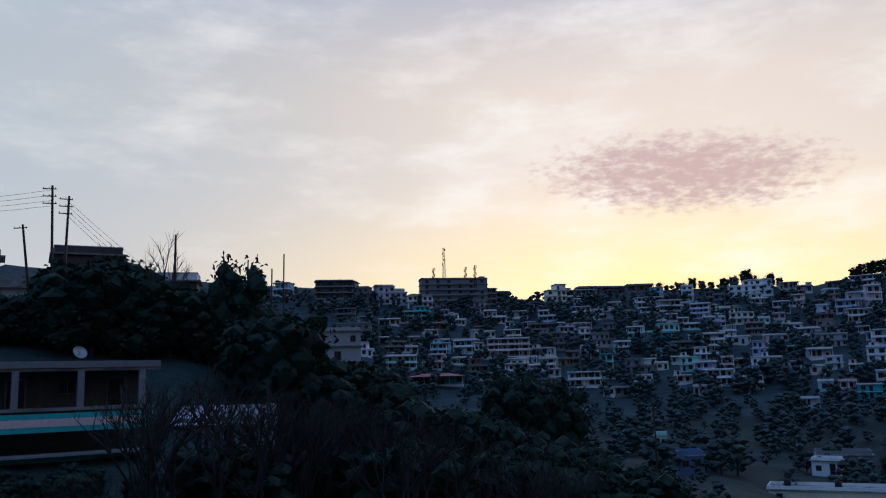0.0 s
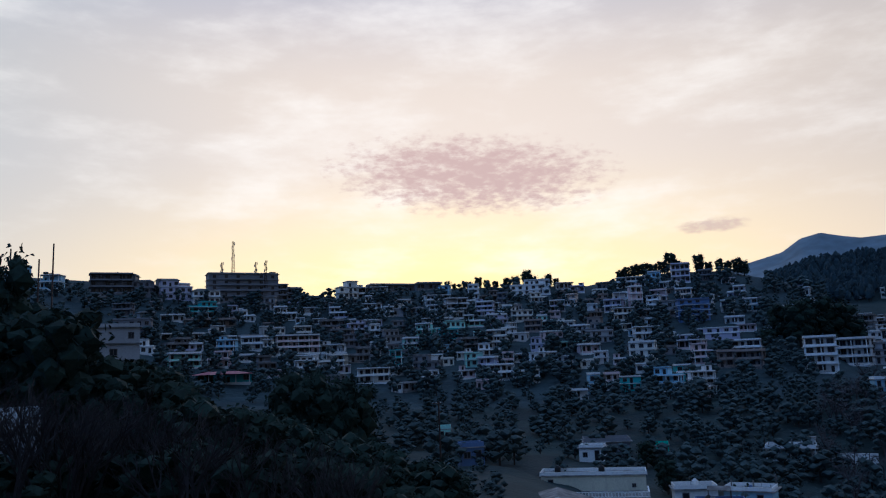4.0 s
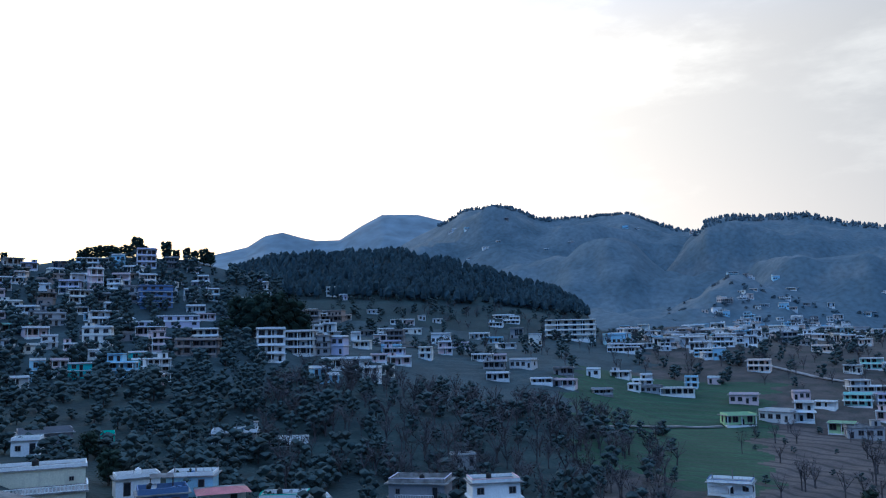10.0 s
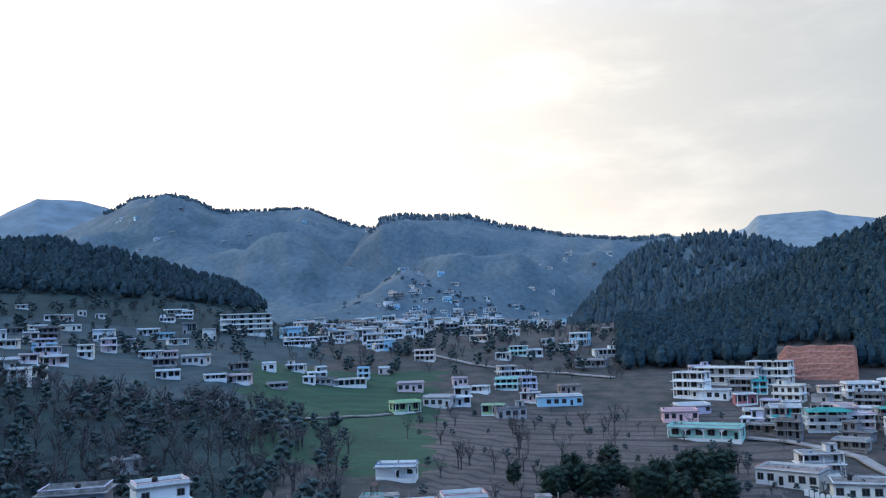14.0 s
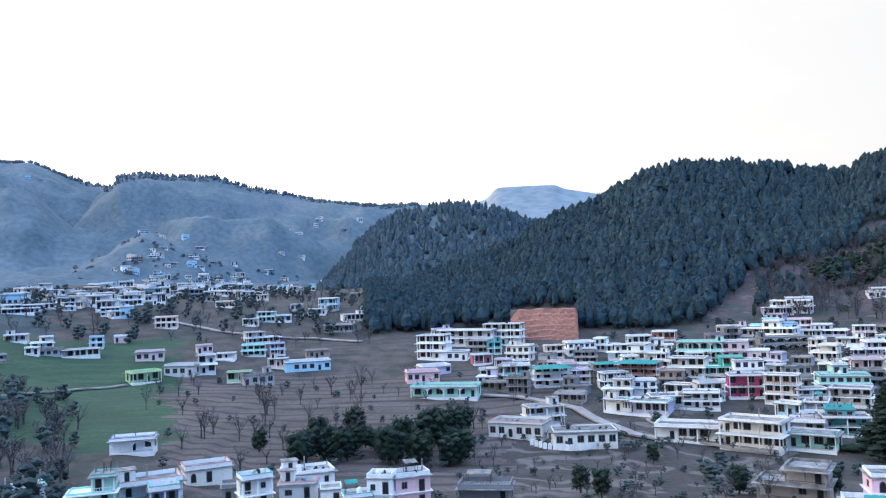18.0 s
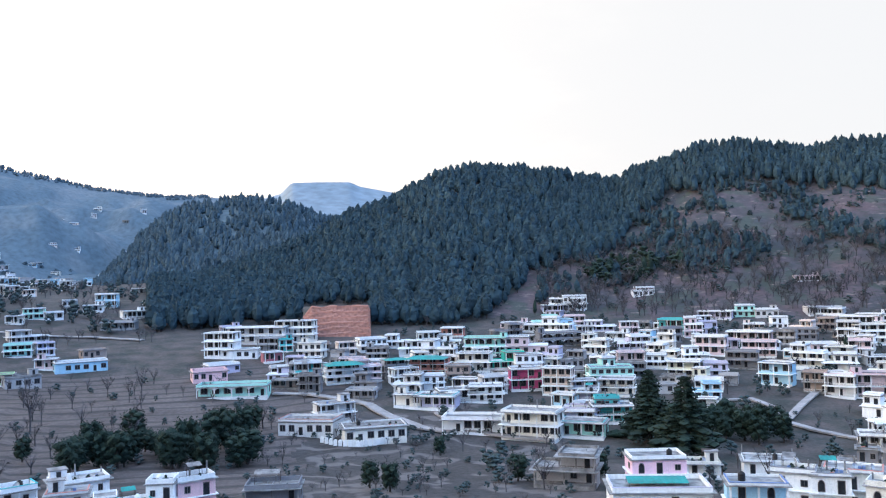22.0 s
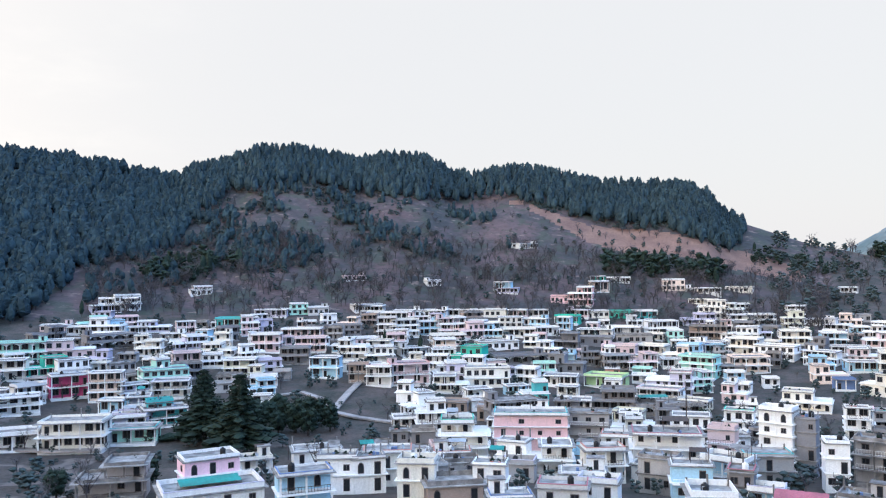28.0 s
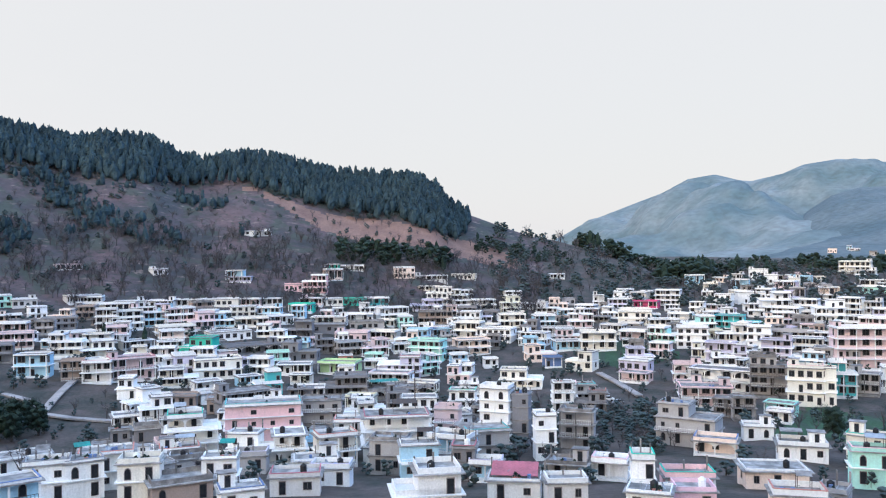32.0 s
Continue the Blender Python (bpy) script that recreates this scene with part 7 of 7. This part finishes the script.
# ---- single trees ----
# the crown of the town ridge
for a, tall, wide in ((9.9, 6, 0.8), (10.4, 4, 1.2), (11.4, 5, 1.3), (12.1, 8, 1.0), (12.7, 6, 1.2), (13.3, 5, 1.3), (14.1, 7, 1.1), (14.7, 8, 1.0), (15.5, 12, 0.7), (15.9, 8, 0.9), (16.5, 6, 1.2), (17.0, 9, 0.6), (17.5, 6, 1.0),
        (21.9, 7, 1.1), (22.3, 8, 1.2), (22.9, 9, 1.1), (23.5, 9, 1.2), (24.1, 8, 1.2), (24.7, 9, 1.0), (25.3, 14, 0.55), (25.7, 9, 1.0), (26.2, 7, 1.2), (27.1, 12, 0.5), (27.7, 7, 1.1), (28.4, 9, 0.7), (28.9, 8, 1.0), (29.5, 11, 0.9), (29.9, 10, 1.0)):
    tree("leafy", a, 497, tall, max(0.85, wide * 0.95), "dark tree standing out on the town ridge", group="trees on the town ridge")
    if int(a * 10) % 3 == 0:
        tree("twiggy", a + 0.25, 496, tall + 1, 0.9, "leafless tree standing out on the town ridge", group="trees on the town ridge")
# the great dark trees beside the long white house
for a, r, tall in ((31.94, 372, 18), (32.91, 366, 21), (33.97, 374, 22), (35.14, 382, 22), (35.98, 388, 18), (30.97, 360, 9)):
    tree("leafy", a, r, tall, 0.95, "tall dark evergreen tree among the houses", group="dark trees by the long white house")
for a, r, tall in ((-0.9, 104, 12.8), (0.1, 107, 13.6), (1.2, 105, 13.6), (2.3, 108, 13.6), (3.2, 105, 12.8), (0.7, 103, 11.6), (2.0, 103, 11.6)):
    tree("leafy", a, r, tall, 0.7, "dense round dark evergreen tree below the town", group="dark clump on the near slope")
for a, r, tall in ((22.66, 190, 6.5), (23.93, 160, 7.0)):
    tree("leafy", a, r, tall, 0.9, "dark evergreen tree beside the flat roofs", group="trees by the flat roofs")
tree("deodar", 113.45, 226, 18.5, 1.0, "tall dark deodar cedar with drooping tiers", group="pair of cedars")
tree("deodar", 115.75, 210, 19.5, 0.95, "tall dark deodar cedar with drooping tiers", group="pair of cedars")
for a, r, tall in ((75.49, 205, 8), (76.67, 207, 9), (77.84, 203, 9), (78.69, 210, 8), (81.15, 200, 10), (82.22, 208, 11), (83.29, 196, 9), (84.03, 214, 11), (84.89, 222, 10), (85.75, 230, 9), (86.4, 240, 8), (72.39, 214, 6), (94.19, 168, 6), (95.58, 163, 6), (99.1, 205, 5),
        (104.45, 171, 6), (108.73, 168, 7), (110.02, 176, 6), (118.37, 246, 9), (119.44, 232, 9), (120.3, 228, 8), (121.79, 232, 8), (147.24, 240, 8), (117.08, 236, 7), (173.5, 214, 8)):
    tree("leafy", a, r, tall, 0.95, "dark leafy evergreen tree on the field edge", group="evergreens on the field edge")
rt = random.Random(21)
for i in range(30):
    a, r = (75 + 11 * i / 17, rt.uniform(196, 232)) if i < 18 else (114.8 + 6.4 * (i - 18) / 11, rt.uniform(228, 246))
    tree("leafy", a, r, rt.uniform(6, 9.5), rt.uniform(0.9, 1.2), "dark leafy evergreen tree on the field edge", group="evergreens on the field edge")
for a, r in ((125.63, 362), (128.09, 354), (105.94, 452)):
    tree("pine", a, r, 8, 0.8, "slim dark cypress between the houses", group="cypresses")
for a, r, tall in ((72.82, 250, 15), (73.46, 262, 9), (79.34, 290, 12), (78.59, 286, 9), (68.65, 226, 10), (69.4, 232, 8), (65.25, 270, 8), (77.52, 252, 6), (50.62, 205, 10), (52.76, 215, 11), (47.94, 210, 10), (45.26, 200, 9), (55.43, 220, 9)):
    tree("twiggy", a, r, tall, 0.8, "bare winter tree on the ploughed terraces", group="bare trees on the terraces")

# ---- the near bank at the start of the walk: thicket, verandah house, poles ----
LEAFY = [leafy(R1, 36) for _ in range(4)]
FORKS = [bare_tree(R1, 4) for _ in range(4)]
rb = random.Random(8)


def bank_spots(n, az0, az1, r0, r1, top, low, high):
    """Plants whose heads reach about a given slope angle over the bank."""
    out = []
    for _ in range(n):
        a, r = rb.uniform(az0, az1), rb.uniform(r0, r1)
        z = float(height(a, r))
        tall = min(max(r * math.tan(radians(np.interp(a, *top) + rb.uniform(-1.6, 0.1))) - z, low), high)
        out.append((r * math.sin(radians(a)), r * math.cos(radians(a)), EYE + z - 0.2, tall, rb.uniform(0.8, 1.2)))
    return out


HEADS = ((-40, -33.52, -31.64, -30.4, -27.07, -22.42, -21.86, -19.83, -18.9, -17.95, -15.28, -14.32, -13.91, -10.66, -7.57, -5.27, -2.19, 4.58, 6.75, 10.34, 11.97), (6.7, 7.24, 7.31, 8.6, 9.27, 7.89, 6.96, 6.78, 7.28, 6.01, 5.91, 5.01, 2.88, 2.8, 0.59, -0.83, -1.87, -4.1, -5.24, -5.8, -7.56))
LOWER = ((-35, -24, -23, -15, -9, -3, 3, 9), (-4.5, -4.5, -3.0, -3.2, -2.2, -3.4, -4.8, -7))
strew("thicket", LEAFY, bank_spots(70, -37, -17, 84, 98, HEADS, 3, 13) + bank_spots(90, -19, 10, 74, 100, HEADS, 2.5, 14) + bank_spots(60, -35, 9, 46, 58, LOWER, 2, 7), [M_BARK, M_LEAF], "dark thicket of evergreen shrubs on the near bank", "bushes")
strew("bare_shrubs", FORKS, bank_spots(44, -25, 3, 42, 62, ((-25, -15, -5, 3), (3.8, 4.2, 0.8, -2.3)), 4, 11) + bank_spots(20, -35, -23, 40, 50, LOWER, 3, 6), [M_STICK, M_STICK], "leafless forked shrubs on the near bank", "bushes")
tree("leafy", -18.9, 86, 13.5, 0.6, "dark pointed tree on the near bank")
tree("bare", -24.1, 92, 13.5, 0.9, "leafless tree with curled leaves on the hilltop")
tree("bare", -25.3, 94, 12.0, 0.9, "leafless tree with curled leaves on the hilltop")
house(-12.3, 165, 9.8, 16.0, 5, "grey", 0, style="plain")
# Hilltop houses: their unlit fronts are painted in as near-black plaster.
house(-27.41, 101, 11.5, 9.0, 2, "shade_dark", 4, style="windows")
house(-23.41, 97, 6.5, 6.6, 2, "shade_dark", -6, style="windows")
house(-33.41, 112, 9, 8.5, 2, "grey", 0)


def verandah_house():
    """The near house under the bank: verandah with square pillars, painted balcony front, dish on the roof."""
    a, r = -32.2, 61.0
    p = spot(a, r)
    base = new("verandah_house")
    base.matrix_basis = pose(p.x, p.y, EYE, 0, 0, -a + 5)
    tagged(base, "near grey house with pillared verandah and painted balcony front", "house")
    # Wall and pillar paints are darkened to carry the verandah's shade.
    wall, pale = M_PAINT["shade_dark"], M_PAINT["slate"]
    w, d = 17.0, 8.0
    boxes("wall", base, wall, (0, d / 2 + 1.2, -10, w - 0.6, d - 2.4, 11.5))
    boxes("roof_slab", base, M_ROOF, (0, d / 2, 1.45, w + 1, d + 1, 0.2))
    boxes("roof_edge", base, pale, (0, -0.55, 1.65, w + 1, 0.12, 0.45))
    boxes("verandah_floor", base, M_ROOF, (0, 0.6, -1.15, w, 2.6, 0.2))
    boxes("balcony_front", base, M_PAINT["teal"], (0, -0.72, -2.5, w, 0.16, 1.2))
    boxes("front_band", base, M_PAINT["rose"], (2.0, -0.815, -2.15, w * 0.7, 0.02, 0.5))
    boxes("lower_eave", base, pale, (0, -0.5, -4.05, w + 0.6, 1.6, 0.16))
    boxes("lower_wall", base, M_PAINT["teal"], (0, 0.5, -10, w - 1, 0.9, 5.95))
    for i in range(5):
        slab("pillar", base, pale, -w / 2 + 0.5 + i * (w - 1.2) / 4, -0.35, -0.95, 0.42, 0.42, 2.4)
    for i in range(5):
        child("window" if i % 2 else "door", WINDOW if i % 2 else DOOR, base, Matrix.LocRotScale((-w / 2 + 2.3 + i * 3.2, 2.38, -0.1 if i % 2 else -0.95), None, (1.3, 1, 1.2 if i % 2 else 2.0)))
    dish = new("satellite_dish")
    dish.matrix_basis = pose(p.x, p.y, EYE, 0, 0, -a + 5) @ pose(3.8, 0.6, 1.65)
    tagged(dish, "small pale satellite dish on the verandah roof", "satellite dish")
    v, f = lathe([(0.01, 0.0), (0.2, 0.02), (0.38, 0.08), (0.5, 0.16), (0.5, 0.19)], 14)
    child("bowl", mesh_of("bowl", v, f[:-1], [M_STEEL]), dish, pose(0, 0, 1.0, 62, 0, 20))
    child("post", mesh_of("post", *tube((0, 0, 0), (0, 0, 1.0), 0.03, 0.03, 6), [M_IRON]), dish)
    child("feed_arm", mesh_of("feed_arm", *tube((0, -0.05, 0.85), (-0.1, -0.6, 1.15), 0.015, 0.015, 4), [M_IRON]), dish)


verandah_house()


def tin_shed():
    p = spot(-19.81, 66)
    base = new("tin_shed")
    base.matrix_basis = pose(p.x, p.y, EYE - 1.2, 0, 0, 12)
    tagged(base, "low shed with a faded purple and white sheeted roof", "shed")
    boxes("wall", base, M_PAINT["slate"], (0, 2, -6, 7.4, 4, 5.0))
    for name, x, mat in (("purple_sheet", -2.0, M_PAINT["lilac"]), ("white_sheet", 1.9, M_STEEL)):
        v = [(x - 1.9, -0.6, -1.5), (x + 1.9, -0.6, -1.5), (x + 1.9, 4.4, -0.2), (x - 1.9, 4.4, -0.2)]
        v += [(a_, b_, c_ + 0.06) for a_, b_, c_ in v]
        child(name, mesh_of(name, v, [(0, 3, 2, 1), (4, 5, 6, 7), (0, 1, 5, 4), (1, 2, 6, 5), (2, 3, 7, 6), (3, 0, 4, 7)], [mat]), base)


tin_shed()


def utility_pole(az, r, top, lean=0.0, arms=3, label="dark wooden power pole with cross-arms and insulators"):
    p = spot(az, r)
    tall = EYE + r * math.tan(radians(top)) - p.z
    base = new("utility_pole")
    base.matrix_basis = pose(p.x, p.y, p.z, 0, lean, -az)
    tagged(base, label, "power pole", group="power poles")
    child("mast", mesh_of("mast", *tube((0, 0, -1), (0, 0, tall), 0.17, 0.11, 8), [M_IRON]), base)
    for k in range(arms):
        z = tall - 0.4 - 0.75 * k
        arm = boxes("cross_arm", base, M_IRON, (-0.25, 0, z, 1.3, 0.09, 0.09))
        for x in (-0.8, -0.3, 0.3):
            boxes("insulator", arm, M_TRIM, (x, 0, z + 0.09, 0.07, 0.07, 0.14))
    return p.z + tall, p


TOP1, P1 = utility_pole(-30.4, 90, 13.0, -2)
TOP2, P2 = utility_pole(-29.91, 90.6, 12.4, 1)
utility_pole(-31.51, 95, 10.5, -7, 1)
utility_pole(-33.01, 92, 10.3, -10, 1)
utility_pole(-23.11, 96, 10.2, 0, 0, "short bare concrete post on the hilltop house")
for a, top in ((-18.41, 8.6), (-16.81, 8.0), (-16.01, 9.0), (-18.01, 7.6)):
    utility_pole(a, 140, top, 0.5, 0, "thin bare iron pole behind the thicket")


def wire(p, q, sag, name="cable"):
    p, q = Vector(p), Vector(q)
    pts = [p.lerp(q, i / 10) - Vector((0, 0, sag * 4 * (i / 10) * (1 - i / 10))) for i in range(11)]
    v, f = merged([tube(pts[i], pts[i + 1], 0.022, 0.022, 3) for i in range(10)])
    tagged(new(name, mesh_of(name, v, f, [M_IRON])), "sagging black power cable between poles", "cable", group="power cables")


for k in range(4):
    z = TOP1 - 0.4 - 0.55 * k
    wire((P1.x - 0.6, P1.y, z), (P1.x - 34, P1.y - 8, z - 1.5 + 0.3 * k), 1.0)
    e = spot(-17.0 - 0.4 * k, 150)
    wire((P2.x, P2.y, TOP2 - 0.4 - 0.5 * k), (e.x, e.y, e.z + 5 - k), 2.0)


# ---- masts on the long roof, the red cutting, paths and walls ----
def lattice_mast(az, r, foot, top, wide, label):
    z0, z1 = EYE + r * math.tan(radians(foot)) - 4, EYE + r * math.tan(radians(top))
    a = radians(az)
    base = new("phone_mast")
    base.matrix_basis = pose(r * math.sin(a), r * math.cos(a), z0, 0, 0, -az + 20)
    tagged(base, label, "phone mast", group="phone masts")
    h, pieces = z1 - z0, []
    for sx, sy in ((-1, -1), (1, -1), (1, 1), (-1, 1)):
        child("leg", mesh_of("leg", *tube((sx * wide, sy * wide, 0), (sx * wide * 0.35, sy * wide * 0.35, h), 0.12, 0.08, 4), [M_IRON]), base)
    k = max(4, int(h / (2.2 * wide)))
    for i in range(k):
        s0, s1 = wide * (1 - 0.65 * i / k), wide * (1 - 0.65 * (i + 1) / k)
        for (ax, ay), (bx, by) in (((-1, -1), (1, -1)), ((1, -1), (1, 1)), ((1, 1), (-1, 1)), ((-1, 1), (-1, -1))):
            pieces.append(tube((ax * s0, ay * s0, h * i / k), (bx * s1, by * s1, h * (i + 1) / k), 0.06, 0.06, 3))
    child("bracing", mesh_of("bracing", *merged(pieces), [M_IRON]), base)
    for i, z in enumerate((0.95, 0.86, 0.7, 0.62)):
        boxes("antenna_panel", base, M_STEEL, ((-1) ** i * 0.75, -0.3 + 0.2 * i, h * z - 0.9, 0.35, 0.3, 1.6))


MAST = "rusty lattice phone mast with antenna panels on a roof"
lattice_mast(-4.8, 478, 6.7, 9.3, 0.9, MAST)
lattice_mast(-5.55, 478, 6.7, 7.9, 0.5, MAST)
lattice_mast(-3.3, 478, 6.6, 7.9, 0.5, MAST)
lattice_mast(-2.63, 478, 6.6, 8.0, 0.7, MAST)


def red_cutting():
    """A raw face of red earth cut into the foot of the wood, in rough ledges, with the terrace above it."""
    az = np.linspace(89.9, 94.5, 70)
    rows_ = 40
    v, f = [], []
    for i, a in enumerate(az):
        for j in range(rows_):
            s = j / (rows_ - 1)
            top = -1.95 + 0.10 * noise.noise(Vector((a * 1.3, 0, 5))) - 1.1 * max(0, 90.5 - a) - 2.5 * max(0, a - 94.35)
            e = -5.0 + (top + 5.0) * s
            ledge = math.floor(s * 8 + 0.35 * noise.noise(Vector((a * 0.9, s * 3, 1))))
            r = 396 + 5 * s + 0.7 * ledge + 0.35 * noise.noise(Vector((i * 0.3, j * 0.4, 0)))
            v.append((r * math.sin(radians(a)), r * math.cos(radians(a)), EYE + r * math.tan(radians(e))))
        v.append((440 * math.sin(radians(a)), 440 * math.cos(radians(a)), EYE - 15.0))
    n = rows_ + 1
    for i in range(len(az) - 1):
        for j in range(rows_):
            k = i * n + j
            f.append((k, k + n, k + n + 1, k + 1))
    ob = new("red_cutting", mesh_of("red_cutting", v, f, [M_RED, M_SOIL], [1 if (q % rows_) == rows_ - 1 else 0 for q in range(len(f))]))
    tagged(ob, "raw red earth cutting in ledges below the pine wood", "earth bank", kind="structure")


red_cutting()


def ribbon(name, points, width, mat, label, category, lift=0.35, thick=0.5):
    """A path or low wall over the ground along headings and distances."""
    pts = []
    for (a0, r0), (a1, r1) in zip(points, points[1:]):
        for k in range(8):
            s = k / 8
            pts.append(spot(a0 + (a1 - a0) * s, r0 + (r1 - r0) * s))
    pts.append(spot(*points[-1]))
    v, f = [], []
    for i, p in enumerate(pts):
        q = pts[min(i + 1, len(pts) - 1)] - pts[max(i - 1, 0)]
        side = Vector((q.y, -q.x, 0)).normalized() * width / 2
        for s, dz in ((-1, lift), (1, lift), (1, lift - thick), (-1, lift - thick)):
            v.append((p.x + s * side.x, p.y + s * side.y, p.z + dz))
    for i in range(len(pts) - 1):
        for k in range(4):
            f.append((4 * i + k, 4 * i + (k + 1) % 4, 4 * i + 4 + (k + 1) % 4, 4 * i + 4 + k))
    f += [(0, 1, 2, 3), tuple(4 * (len(pts) - 1) + k for k in (3, 2, 1, 0))]
    return tagged(new(name, mesh_of(name, v, f, [mat])), label, category, kind="structure")


PATH = "pale dusty concrete path"
ribbon("path_1", [(55.7, 272), (59.1, 301), (61.4, 319), (64.1, 328)], 2.2, M_ROAD, PATH, "path")
ribbon("path_2", [(87.8, 289), (90.3, 285), (92.2, 277), (94.2, 269), (95.6, 252), (97.8, 235), (100.0, 229)], 3.4, M_ROAD, PATH, "road")
ribbon("path_3", [(99.0, 256), (100.8, 232), (104.0, 223), (107.0, 219)], 2.6, M_ROAD, PATH, "path")
ribbon("path_4", [(118.2, 280), (119.9, 283), (121.2, 274), (121.7, 266), (121.9, 259)], 2.2, M_ROAD, PATH, "path")
ribbon("path_5", [(122.0, 259), (122.9, 278), (124.0, 300)], 2.4, M_ROAD, "pale concrete stairway up the bank", "stairway")
ribbon("path_6", [(122.1, 257), (123.6, 249), (125.2, 244), (126.9, 240)], 2.4, M_ROAD, PATH, "path")
ribbon("path_7", [(158.8, 304), (160.0, 287), (161.1, 272), (161.5, 267)], 2.4, M_ROAD, PATH, "path")
ribbon("path_8", [(65.56, 470), (69.83, 440), (73.03, 430), (76.24, 425), (79.44, 410)], 4.0, M_ROAD, PATH, "road")
ribbon("path_9", [(35.66, 415), (39.92, 412), (43.13, 420), (46.33, 440)], 3.0, M_ROAD, PATH, "road")
ribbon("retaining_wall", [(33.55, 216), (35.03, 218), (36.51, 219)], 0.6, M_TRIM, "white retaining wall below the slab house", "wall", 1.6, 2.4)


def picket_curve():
    """White arched slabs set side by side as a garden wall, following the terrace."""
    base = new("garden_wall")
    p0 = spot(94.93, 214)
    base.matrix_basis = Matrix.Translation(p0)
    tagged(base, "white garden wall of round-topped slabs", "garden wall")
    k = 6
    prof = [(-0.5, 0)] + [(-0.5 * math.cos(math.pi * i / k), 1.3 + 0.4 * math.sin(math.pi * i / k)) for i in range(k + 1)] + [(0.5, 0)]
    v = [(x, y, z) for y in (-0.12, 0.12) for x, z in prof]
    n = len(prof)
    f = [tuple(range(n)), tuple(range(2 * n - 1, n - 1, -1))] + [(i, n + i, n + (i + 1) % n, (i + 1) % n) for i in range(n)]
    me = mesh_of("slab", v, f, [M_TRIM])
    path = [(91.0, 220), (91.9, 216), (92.9, 214.5), (93.7, 214), (94.6, 215), (95.4, 218), (95.9, 224)]
    for (a0, r0), (a1, r1) in zip(path, path[1:]):
        for s in (0.0, 0.33, 0.66):
            q = spot(a0 + (a1 - a0) * s, r0 + (r1 - r0) * s)
            child("slab", me, base, Matrix.Translation(q - p0 - Vector((0, 0, 0.1))) @ pose(0, 0, 0, 0, 0, -a0 + 20 * (a0 - 93.5) / 2.5))


picket_curve()
utility_pole(8.97, 120, -2.0, 0, 1, "street pole with a small lamp beside the hut")
utility_pole(146.07, 210, -8.2, 0, 2, "grey power pole standing before the white building")
